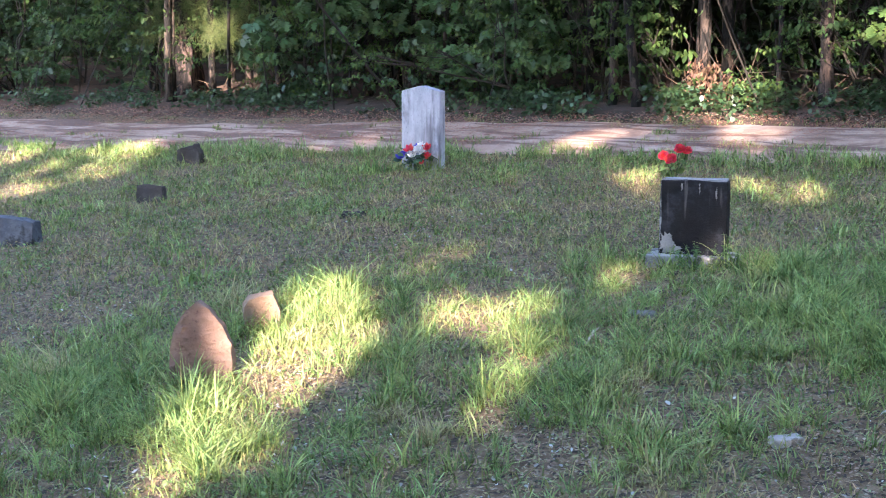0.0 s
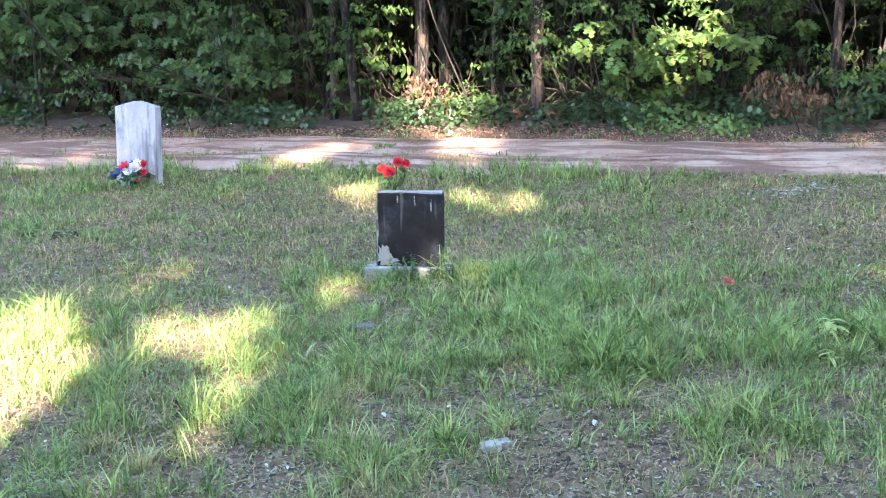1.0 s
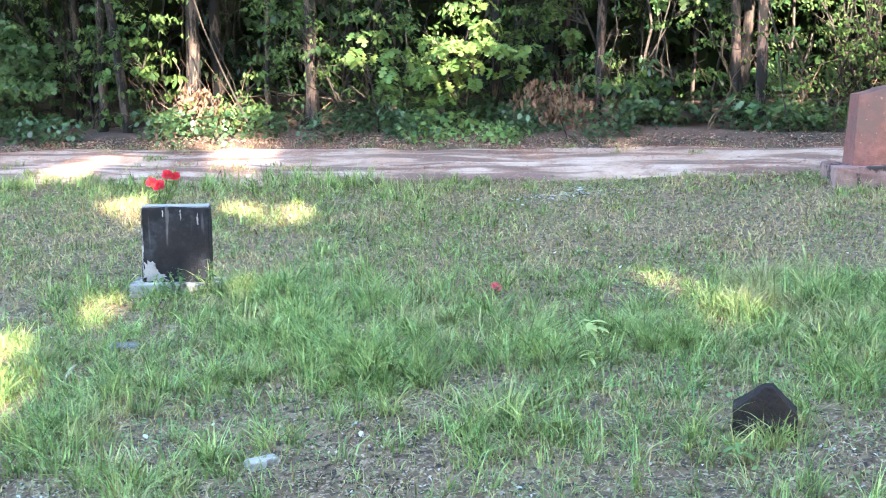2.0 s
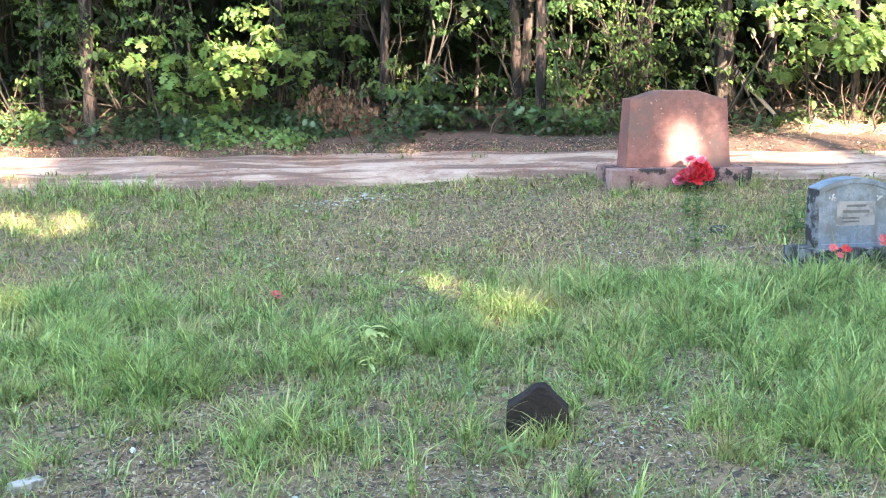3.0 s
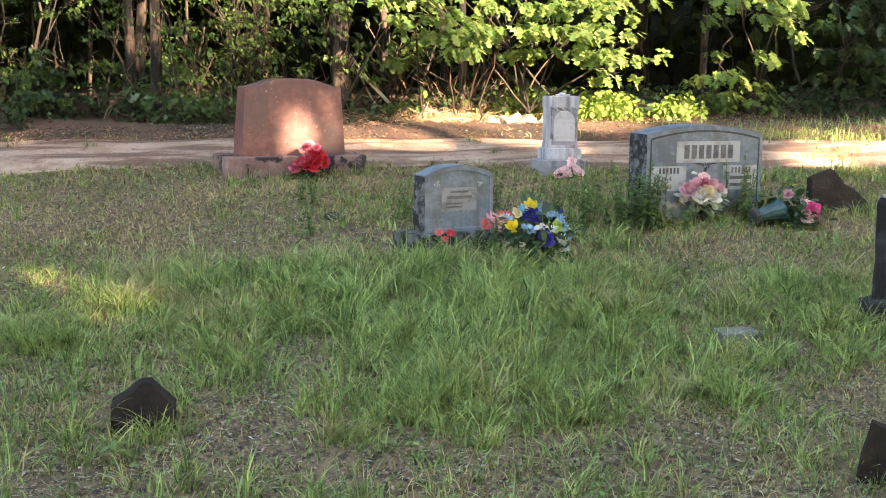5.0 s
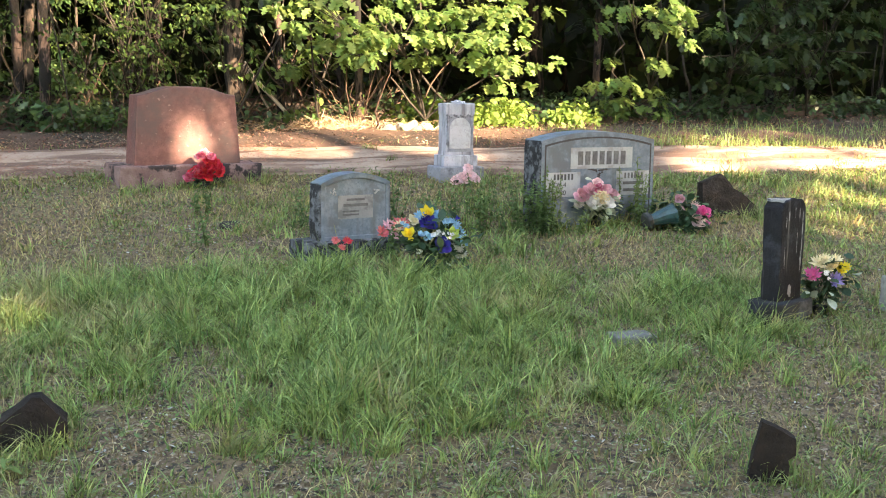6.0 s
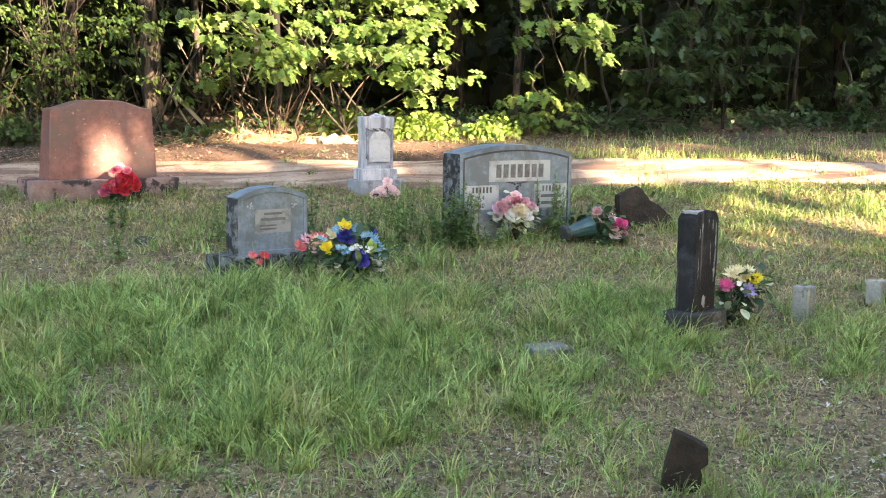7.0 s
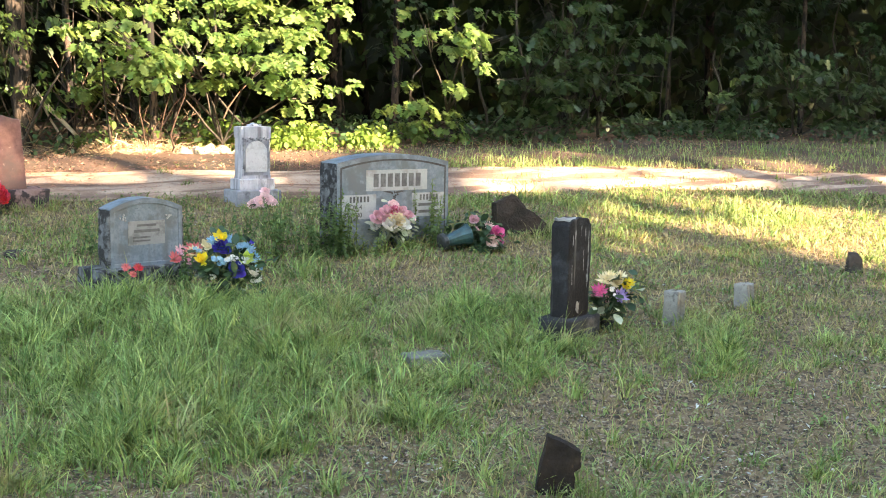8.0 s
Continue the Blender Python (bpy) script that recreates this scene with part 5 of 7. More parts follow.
def crooked(p0, p1, n, amount):
    """Points from p0 to p1 with a wandering bend."""
    t = np.linspace(0, 1, n)[:, None]
    p = np.asarray(p0, float) * (1 - t) + np.asarray(p1, float) * t
    w = np.cumsum(rng.normal(0, amount, (n, 3)), axis=0)
    w -= w[0] * (1 - t) + w[-1] * t
    return p + w * np.array([1, 1, 0.5])


def leaf_cloud(clumps, per_m2, size, shape, droop=0.6):
    """Leaves in sprays round clump centres (x, y, z, radius): whorls on twigs that lie in tilted layers, turned to the open side, with gaps between."""
    Ps, S, H, D, R = [], [], [], [], []
    open_side = math.atan2(SUN_TO.y, SUN_TO.x)
    for x, y, z, r in clumps:
        nt = max(6, int(per_m2 * math.pi * r * r / 7))
        c = rng.normal(0, 1, (nt, 3))
        c /= np.linalg.norm(c, axis=1, keepdims=True)
        c = c * (rng.random((nt, 1)) ** 0.45) * r * np.array([1.25, 1.1, 0.8])
        layer = 0.19                       # twigs gather in layers, with dark between
        c[:, 2] += 0.55 * (np.round(c[:, 2] / layer) * layer - c[:, 2]) - 0.12 * np.hypot(c[:, 0], c[:, 1])
        c += np.array([x, y, z])
        head = np.arctan2(c[:, 1] - y, c[:, 0] - x) + rng.normal(0, 0.7, nt)
        for k in range(nt):
            m = rng.integers(6, 12)
            a = open_side + rng.normal(0, 1.15, m)
            step = rng.uniform(0, 0.13, m)
            side = rng.normal(0, 0.03, m)
            P = c[k] + np.stack([np.cos(head[k]) * step - np.sin(head[k]) * side, np.sin(head[k]) * step + np.cos(head[k]) * side, -0.2 * step + rng.normal(0, 0.014, m)], 1)
            Ps.append(P), H.append(a), S.append(size * rng.uniform(0.6, 1.25, m)), D.append(rng.normal(droop, 0.35, m)), R.append(rng.normal(0, 0.4, m))
    return leaf_arrays(np.concatenate(Ps), np.concatenate(S), np.concatenate(H), np.concatenate(D), np.concatenate(R), shape)


def sapling(kind, x, y, clumps, per=420):
    """A young tree at the wood's edge: stem, limbs that reach each spray of leaves, and the leaves. Clumps: dx, dy, height, radius."""
    material, shape, size = LEAF[kind]
    names = {"oak": ("oak_sapling", "young oak with lobed green leaves at the wood's edge", "tree"), "shaded_oak": ("oak_sapling", "young oak with lobed leaves coloured dark blue-green for shade", "tree"), "deep_shaded_oak": ("oak_sapling", "young oak with lobed leaves coloured dark olive for deep shade", "tree"), "hickory": ("hickory_sapling", "slender young tree with broad pointed green leaves", "tree"), "shrub": ("shrub", "dense dark green leafy shrub under the trees", "shrub"), "small": ("thicket_tree", "thin young tree with small leaves in a dense thicket", "tree")}[kind]
    z0 = plane_z(x, y)
    bx, by = x + 0.25, y + 0.3
    zb = float(gz(bx, by))
    t = thing(names[0], Matrix.Identity(4), names[1], names[2], "woodland edge")
    top = max(c[2] for c in clumps)
    stem = crooked((bx, by, zb - 0.1), (bx + 0.1, by + 0.1, z0 + top + rng.uniform(0.1, 0.9)), 9, 0.045)
    child("trunk", fast_mesh("trunk", *tube_arrays(stem, np.linspace(0.011, 0.005, 9) * (1 if kind == "small" else 1.6)), M_BARK_THIN, True), t)
    limbs = []
    for dx, dy, h, r in clumps:
        k = min(7, max(1, int(8 * (h * 0.7) / (top + 1.7))))
        p0 = stem[k]
        p1 = np.array([x + dx, y + dy, z0 + h])
        limbs.append(tube_arrays(crooked(p0, p1, 6, 0.02), np.linspace(0.012, 0.004, 6), 5))
        for _ in range(5):
            q = p1 + rng.normal(0, 1, 3) * r * np.array([0.6, 0.6, 0.45])
            limbs.append(tube_arrays(crooked(p1 * 0.7 + p0 * 0.3, q, 5, 0.012), np.linspace(0.006, 0.002, 5), 4))
    child("limb", fast_mesh("limb", *merge(limbs), M_BARK_THIN, True), t)["kind"] = "stuff"
    world_clumps = [(x + dx, y + dy, z0 + h, r) for dx, dy, h, r in clumps]
    child("crown", fast_mesh("crown", *leaf_cloud(world_clumps, per, size, shape), material), t)
    return t


def pine_trunk(x, y, r, lean=(0, 0), height=9.0):
    """A tall trunk with flaking bark and root flare; its crown is high above."""
    z = float(gz(x, y)) - 0.1
    n = 60 if r > 0.07 else 30
    t = np.linspace(0, 1, n) ** 1.6
    pts = np.stack([x + lean[0] * t + 0.04 * np.sin(t * 9 + x), y + lean[1] * t, z + height * t], 1)
    rad = r * (1 - 0.55 * t) * (1 + 0.35 * np.exp(-t * height / 0.18))
    sg = 20 if r > 0.07 else 12
    V, F, C = tube_arrays(pts, rad, sg)
    V = V.reshape(n, sg, 3)
    a = np.arange(sg)[None] * (12 / sg)
    off = 1 + 0.13 * (vnoise(a * 1.3 + x * 9, pts[:, 2:3] * 7, 1.0, 71) - 0.5) * 2 + 0.12 * (vnoise(a * 3.1 + x * 9, pts[:, 2:3] * 9, 1.0, 72) - 0.5) * 2
    V = pts[:, None] + (V - pts[:, None]) * off[..., None]
    ob = thing("pine_tree", Matrix.Identity(4), "tall pine with scaly grey-brown bark and a high crown", "tree", "pines")
    child("trunk", fast_mesh("trunk", V.reshape(-1, 3), F, C, M_BARK, r < 0.07), ob)
    # crown of needle boughs high up
    m = 150
    a, rr = rng.uniform(0, 6.28, m), rng.uniform(0.1, 1.7, m)
    zz = rng.uniform(0.45, 1.02, m) * height
    P = np.stack([x + lean[0] + rr * np.cos(a), y + lean[1] + rr * np.sin(a), z + zz], 1)
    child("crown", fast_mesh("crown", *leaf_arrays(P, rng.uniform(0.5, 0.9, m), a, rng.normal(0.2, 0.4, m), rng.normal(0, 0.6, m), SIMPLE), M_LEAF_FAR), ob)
    return ob


sapling("shaded_oak", -5.84, 20.22, [(-0.54, 0.51, 0.76, 0.96), (0.54, -0.51, 0.88, 0.73)], 240)
sapling("shrub", -1.27, 15.22, [(0.07, -0.06, 0.29, 0.58), (0.42, -0.40, 0.85, 0.53), (-0.49, 0.46, 0.44, 0.39)], 420)
sapling("shaded_oak", 0.66, 13.81, [(-0.47, 0.33, 0.95, 0.57), (0.04, -0.03, 0.67, 0.55), (0.44, -0.31, 0.76, 0.48)])
sapling("shrub", 0.88, 13.89, [(-0.26, 0.18, 0.13, 0.38), (0.26, -0.18, 0.20, 0.37)])
sapling("hickory", 2.06, 12.45, [(-0.03, 0.03, 0.66, 0.40), (-0.14, 0.11, 0.94, 0.34), (0.24, -0.19, 0.20, 0.22), (-0.07, 0.06, 0.25, 0.23)])
sapling("oak", 2.88, 11.80, [(0.04, -0.05, 0.26, 0.19), (-0.06, 0.05, 0.04, 0.14)], 300)
sapling("hickory", 3.19, 11.79, [(0.00, 0.00, 0.73, 0.19)])
sapling("oak", 4.02, 10.80, [(0.02, 0.0, 0.80, 0.30), (0.15, -0.09, 0.55, 0.24)])
sapling("oak", 4.48, 10.40, [(0.17, -0.13, 0.86, 0.43), (-0.07, 0.05, 0.72, 0.30), (-0.10, 0.08, 0.24, 0.28)])
sapling("shrub", 5.88, 9.71, [(-0.03, 0.02, 0.46, 0.33), (0.17, -0.13, 0.10, 0.38), (-0.14, 0.10, 0.07, 0.28)])
sapling("hickory", 6.16, 9.88, [(0.22, -0.16, 0.56, 0.31), (-0.19, 0.14, 0.17, 0.31), (-0.03, 0.02, 0.45, 0.21)], 150)
sapling("hickory", 6.90, 8.59, [(-0.06, 0.04, 0.69, 0.24), (0.06, -0.04, 0.18, 0.14)], 170)
sapling("hickory", 8.36, 7.78, [(0.08, -0.08, 0.17, 0.18), (-0.08, 0.08, 0.54, 0.20)], 170)
sapling("oak", 8.80, 6.50, [(-0.21, 0.21, 0.92, 0.44), (0.19, -0.19, 0.92, 0.42), (0.50, -0.50, 0.70, 0.27), (-0.48, 0.48, 0.86, 0.27), (-0.75, 0.6, 1.15, 0.36)], 560)
sapling("oak", 8.98, 7.17, [(0.28, -0.28, 1.35, 0.41), (0.78, -0.78, 1.32, 0.41), (-0.3, 0.3, 1.6, 0.4), (-0.54, 0.54, 0.55, 0.18)], 560)
sapling("small", 7.85, 7.92, [(0.15, -0.1, 1.35, 0.26), (-0.15, 0.05, 1.0, 0.22), (0.1, -0.1, 0.62, 0.18)], 420)
sapling("oak", 10.87, 5.70, [(-0.04, 0.03, 0.44, 0.35), (0.04, -0.03, 0.18, 0.24)])
sapling("oak", 10.91, 5.28, [(-0.05, 0.04, 1.15, 0.40), (-0.40, 0.32, 1.15, 0.28)], 300)
sapling("deep_shaded_oak", 11.45, 4.95, [(0.0, 0.0, 0.90, 0.48), (0.35, -0.3, 1.25, 0.4)], 280)
sapling("deep_shaded_oak", 11.47, 5.22, [(0.29, -0.23, 0.66, 0.48), (0.30, -0.24, 0.15, 0.28)], 240)
sapling("deep_shaded_oak", 12.65, 4.54, [(0.02, -0.02, 0.91, 0.53), (0.43, -0.33, 0.17, 0.33), (-0.45, 0.34, 1.06, 0.46)], 260)
sapling("deep_shaded_oak", 13.50, 3.51, [(-0.12, 0.09, 0.53, 0.33), (0.12, -0.09, 0.30, 0.31)], 260)
sapling("deep_shaded_oak", 14.64, 2.90, [(-0.07, 0.05, 0.57, 0.55), (0.45, -0.34, 0.39, 0.40), (-0.38, 0.29, 0.74, 0.38)], 260)

for px, py, pr in ((-3.33, 17.44, 0.200), (-3.90, 17.84, 0.060), (-2.87, 16.73, 0.045), (-0.78, 15.31, 0.060), (2.56, 12.24, 0.055), (2.89, 12.55, 0.060), (3.49, 11.29, 0.062)):
    pine_trunk(px, py, pr, (rng.normal(0.1, 0.15), 0.1))
for px, py, pr in ((5.72, 9.96, 0.045), (6.80, 9.40, 0.050), (6.65, 8.89, 0.060), (7.93, 8.97, 0.060), (8.00, 8.06, 0.110), (8.53, 8.04, 0.040), (9.00, 7.70, 0.040), (8.81, 7.33, 0.045), (15.78, 3.42, 0.040), (11.67, 6.60, 0.050)):
    pine_trunk(px, py, pr * rng.uniform(0.7, 0.95), (rng.normal(0.0, 0.3), 0.1))


def along_woods(u, depth):
    """Plan point at u (0..1 over the visible edge) and depth metres into the woods."""
    W = along(WOODS, 500)
    i = (105 + u * 260).astype(int) if isinstance(u, np.ndarray) else int(105 + u * 260)
    d = np.gradient(W, axis=0)
    d /= np.linalg.norm(d, axis=1, keepdims=True)
    nrm = np.stack([-d[:, 1], d[:, 0]], 1)
    p = W[i] + nrm[i] * (depth[:, None] if isinstance(depth, np.ndarray) else depth)
    return p


for k in range(34):                        # slim trunks close behind the edge
    p = along_woods(rng.uniform(0.40, 0.66), rng.uniform(0.5, 3.5))
    pine_trunk(p[0], p[1], rng.uniform(0.018, 0.05), (rng.normal(0, 0.35), rng.normal(0, 0.2)), rng.uniform(6, 9))
for k in range(46):                        # trunks deeper in
    p = along_woods(rng.random(), rng.uniform(1.3, 13))
    pine_trunk(p[0], p[1], rng.uniform(0.11, 0.31) ** 2, (rng.normal(0, 0.6), rng.normal(0, 0.3)), rng.uniform(7, 11))


def understory():
    """Leaf sprays deeper in the woods, thin stems, and the closing mass of leaves behind them."""
    n = 340
    u, dep = rng.random(n), rng.uniform(0.7, 7, n)
    p = along_woods(u, dep)
    h = rng.uniform(0.1, 2.6, n) + 0.05 * dep
    cl = [(a, b, float(gz(a, b)) + c, rng.uniform(0.2, 0.5)) for (a, b), c in zip(p, h)]
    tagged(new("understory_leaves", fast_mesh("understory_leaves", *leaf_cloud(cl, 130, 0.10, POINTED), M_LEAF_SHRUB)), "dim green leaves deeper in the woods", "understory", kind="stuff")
    n = 330                               # sprays of small leaves between the trunks
    p = along_woods(rng.uniform(0.40, 0.68, n), rng.uniform(0.0, 1.0, n) ** 1.6 * 3.2)
    h = rng.uniform(0.2, 2.6, n)
    cl = [(a, b, float(gz(a, b)) + c, rng.uniform(0.12, 0.32)) for (a, b), c in zip(p, h)]
    tagged(new("thicket_leaves", fast_mesh("thicket_leaves", *leaf_cloud(cl, 380, 0.05, POINTED), M_LEAF_HICKORY)), "small green leaves of the thicket between the trunks", "understory", kind="stuff")
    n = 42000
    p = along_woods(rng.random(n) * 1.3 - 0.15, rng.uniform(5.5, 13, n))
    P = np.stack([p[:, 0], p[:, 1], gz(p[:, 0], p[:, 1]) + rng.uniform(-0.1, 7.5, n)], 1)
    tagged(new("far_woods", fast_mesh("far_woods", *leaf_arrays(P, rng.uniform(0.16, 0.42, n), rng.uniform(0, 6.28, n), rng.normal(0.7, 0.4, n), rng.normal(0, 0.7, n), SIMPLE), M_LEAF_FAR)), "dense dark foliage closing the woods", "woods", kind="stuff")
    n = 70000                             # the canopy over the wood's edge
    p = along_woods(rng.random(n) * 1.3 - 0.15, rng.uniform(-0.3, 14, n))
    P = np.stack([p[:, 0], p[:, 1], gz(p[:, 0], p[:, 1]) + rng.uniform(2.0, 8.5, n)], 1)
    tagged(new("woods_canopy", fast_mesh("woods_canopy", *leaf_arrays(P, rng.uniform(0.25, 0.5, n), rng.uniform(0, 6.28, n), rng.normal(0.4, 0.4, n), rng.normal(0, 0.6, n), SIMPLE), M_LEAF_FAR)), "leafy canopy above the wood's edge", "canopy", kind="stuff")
    sets = []
    for _ in range(240):                  # thin dead stems and twigs
        q = along_woods(rng.random(), rng.uniform(0.1, 5))
        z = float(gz(*q))
        a = rng.normal(0, 0.35, 2)
        ht = rng.uniform(0.5, 2.6)
        sets.append(tube_arrays(crooked((q[0], q[1], z - 0.05), (q[0] + a[0] * ht, q[1] + a[1] * ht, z + ht), 6, 0.03), np.linspace(0.010, 0.004, 6) * rng.uniform(0.5, 1.6), 5))
    tagged(new("thin_stems", fast_mesh("thin_stems", *merge(sets), M_BARK_THIN, True)), "thin bare stems and dead twigs in the understory", "undergrowth", kind="stuff")


understory()


def brush_tangle(x, y, n, spread, label):
    """Dead twigs that arch and cross one another."""
    sets = []
    for _ in range(n):
        bx, by = x + rng.normal(0, spread), y + rng.normal(0, spread * 0.7)
        z = float(gz(bx, by))
        a, ln = rng.uniform(0, 6.28), rng.uniform(0.3, 0.95)
        sets.append(tube_arrays(crooked((bx, by, z - 0.03), (bx + 0.6 * ln * math.cos(a), by + 0.6 * ln * math.sin(a), z + ln * rng.uniform(0.3, 1.0)), 7, 0.035), np.linspace(0.008, 0.003, 7) * rng.uniform(0.6, 1.4), 5))
    tagged(new("brush_tangle", fast_mesh("brush_tangle", *merge(sets), M_TWIG, True)), label, "undergrowth", kind="stuff")


M_TWIG = mat("dead_twig", (0.075, 0.050, 0.034), (0.14, 0.095, 0.065), 0.9, 14, 60, 0.4, island=0.8)
for bx, by, bn, bs in ((8.95, 7.55, 60, 0.30), (8.0, 8.3, 30, 0.35), (6.6, 9.3, 26, 0.4), (5.4, 10.1, 22, 0.3), (2.75, 12.2, 22, 0.25), (3.35, 11.7, 14, 0.2), (-3.2, 16.9, 14, 0.4), (7.4, 8.8, 26, 0.35)):
    brush_tangle(bx, by, bn, bs, "tangle of dead brown twigs under the trees")


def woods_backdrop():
    """The far depth of the woods: an uneven dark sheet behind everything, its shade put into the colour."""
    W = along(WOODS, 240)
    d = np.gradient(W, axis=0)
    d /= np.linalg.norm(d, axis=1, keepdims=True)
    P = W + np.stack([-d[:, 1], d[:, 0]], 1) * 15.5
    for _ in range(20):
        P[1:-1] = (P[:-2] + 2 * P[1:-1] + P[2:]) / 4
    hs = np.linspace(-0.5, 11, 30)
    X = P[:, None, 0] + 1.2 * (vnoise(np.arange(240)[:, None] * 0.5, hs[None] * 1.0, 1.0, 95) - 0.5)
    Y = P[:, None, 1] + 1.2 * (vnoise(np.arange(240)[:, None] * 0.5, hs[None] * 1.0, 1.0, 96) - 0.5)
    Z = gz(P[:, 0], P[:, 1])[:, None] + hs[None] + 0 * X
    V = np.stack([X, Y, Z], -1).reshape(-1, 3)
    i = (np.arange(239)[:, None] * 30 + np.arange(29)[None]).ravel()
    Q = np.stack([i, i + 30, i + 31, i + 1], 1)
    me = fast_mesh("backdrop", V, Q.ravel(), np.full(len(Q), 4), M_WOODS_SHADE, True)
    tagged(new("backdrop", me), "dark sheet coloured as the shaded depth of the woods", "backdrop", kind="structure")


# near-black greens paint the deep shade behind the trunks
M_WOODS_SHADE = mat("painted_woods_shade", (0.014, 0.020, 0.009), (0.028, 0.035, 0.016), 0.95, 1.5, 8, 0.6)
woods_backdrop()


def edge_saplings(n, u0, u1, kinds, hmax, dmin, dmax, per):
    """More young growth along the wood's edge."""
    for _ in range(n):
        q = along_woods(u0 + (u1 - u0) * rng.random(), rng.uniform(dmin, dmax))
        way = math.degrees(math.atan2(q[0] - 0.2, q[1] + 0.2))
        if 55.8 < way < 58.8 or -13 < way < -7.2:  # the dark gap between two oaks; the stand of pines
            continue
        cl = [(rng.normal(0, 0.35), rng.normal(0, 0.3), rng.uniform(0.1, hmax), rng.uniform(0.2, 0.42)) for _ in range(rng.integers(2, 5))]
        sapling(kinds[rng.integers(0, len(kinds))], q[0], q[1], cl, per)


edge_saplings(36, 0.03, 0.40, ("shaded_oak", "shrub", "shaded_oak", "shaded_oak"), 1.8, 0.25, 1.9, 430)
edge_saplings(14, 0.38, 0.50, ("shaded_oak", "hickory", "shaded_oak"), 1.7, 0.3, 1.7, 380)
edge_saplings(10, 0.46, 0.63, ("hickory", "shrub", "oak"), 1.6, 0.9, 2.2, 130)
edge_saplings(34, 0.44, 0.67, ("small",), 1.8, 0.4, 2.3, 380)
edge_saplings(7, 0.63, 0.71, ("shaded_oak", "small"), 1.7, 0.6, 1.6, 230)
edge_saplings(9, 0.75, 1.0, ("deep_shaded_oak",), 2.0, 0.5, 1.9, 330)


def low_plants(name, n, u0, u1, d0, d1, size, hmax, material, shape, label, category="undergrowth"):
    p = along_woods(u0 + (u1 - u0) * rng.random(n), rng.uniform(d0, d1, n))
    ok = vnoise(p[:, 0], p[:, 1], 0.45, 81) > 0.46
    p = p[ok]
    m = rng.integers(6, 13, len(p))
    i = np.repeat(np.arange(len(p)), m)
    k = len(i)
    h = rng.uniform(0.02, hmax, k)
    a = rng.uniform(0, 6.28, k)
    P = np.stack([p[i, 0] + rng.normal(0, 0.07, k), p[i, 1] + rng.normal(0, 0.07, k), gz(p[i, 0], p[i, 1]) + 0.03 + h], 1)
    tagged(new(name, fast_mesh(name, *leaf_arrays(P, size * rng.uniform(0.6, 1.3, k), a, rng.normal(0.35, 0.4, k), rng.normal(0, 0.5, k), shape), material)), label, category, kind="stuff")


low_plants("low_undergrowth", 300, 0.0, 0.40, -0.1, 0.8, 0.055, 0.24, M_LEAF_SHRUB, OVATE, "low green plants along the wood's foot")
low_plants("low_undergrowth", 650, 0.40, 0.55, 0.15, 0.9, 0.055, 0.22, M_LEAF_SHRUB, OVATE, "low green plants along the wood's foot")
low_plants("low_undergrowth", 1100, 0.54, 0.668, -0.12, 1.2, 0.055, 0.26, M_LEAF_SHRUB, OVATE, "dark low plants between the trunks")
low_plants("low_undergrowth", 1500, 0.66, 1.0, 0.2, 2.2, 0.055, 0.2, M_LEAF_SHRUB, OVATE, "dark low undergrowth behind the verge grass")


def leaf_heap(name, x, y, z, r, n, size, material, label, category, shape=OVATE, droop=1.0, squash=0.9):
    c = rng.normal(0, 1, (n, 3))
    c /= np.linalg.norm(c, axis=1, keepdims=True)
    c *= 0.65 + 0.7 * vnoise(np.degrees(np.arctan2(c[:, 1], c[:, 0])), c[:, 2] * 60, 40.0, int(x * 10))[:, None]
    P = c * (rng.random((n, 1)) ** 0.4) * r * np.array([1, 1, squash]) + np.array([x, y, plane_z(x, y) + z])
    me = fast_mesh(name, *leaf_arrays(P, size * rng.uniform(0.45, 1.35, n), rng.uniform(0, 6.28, n), rng.normal(droop, 0.5, n), rng.normal(0, 0.7, n), shape, curl=0.7), material)
    return tagged(new(name, me), label, category, kind="stuff")


for hx, hy, hz, hr, hn in ((2.50, 11.97, 0.36, 0.20, 130), (2.68, 11.85, 0.16, 0.28, 190), (2.86, 11.74, 0.08, 0.16, 60), (5.15, 9.95, 0.36, 0.26, 120), (5.36, 9.78, 0.18, 0.34, 200)):
    leaf_heap("dead_branch_leaves", hx, hy, hz, hr, hn * 2, 0.06, M_LEAF_DEAD, "withered brown leaves hanging on a broken branch", "dead leaves", DEAD_SHAPE, squash=0.75)
leaf_heap("low_bush", 9.75, 6.45, 0.10, 0.38, 1000, 0.055, M_LEAF_LOW, "low bright green bush beside the lane", "bush", droop=0.4, squash=0.55)
leaf_heap("low_bush", 9.25, 6.95, 0.10, 0.30, 700, 0.055, M_LEAF_LOW, "low bright green bush beside the lane", "bush", droop=0.4, squash=0.6)
leaf_heap("low_bush", 10.25, 6.0, 0.08, 0.32, 700, 0.055, M_LEAF_LOW, "low bright green bush beside the lane", "bush", droop=0.4, squash=0.55)
leaf_heap("low_bush", 5.05, 10.0, 0.06, 0.3, 640, 0.048, M_LEAF_SHRUB, "low leafy ground plants at the lane's edge", "bush", droop=0.4, squash=0.4)
leaf_heap("low_bush", 4.2, 10.2, 0.05, 0.34, 700, 0.048, M_WEED, "low leafy ground plants at the lane's edge", "bush", droop=0.4, squash=0.4)
leaf_heap("low_bush", 4.65, 9.82, 0.05, 0.32, 680, 0.048, M_WEED, "low leafy ground plants at the lane's edge", "bush", droop=0.4, squash=0.4)
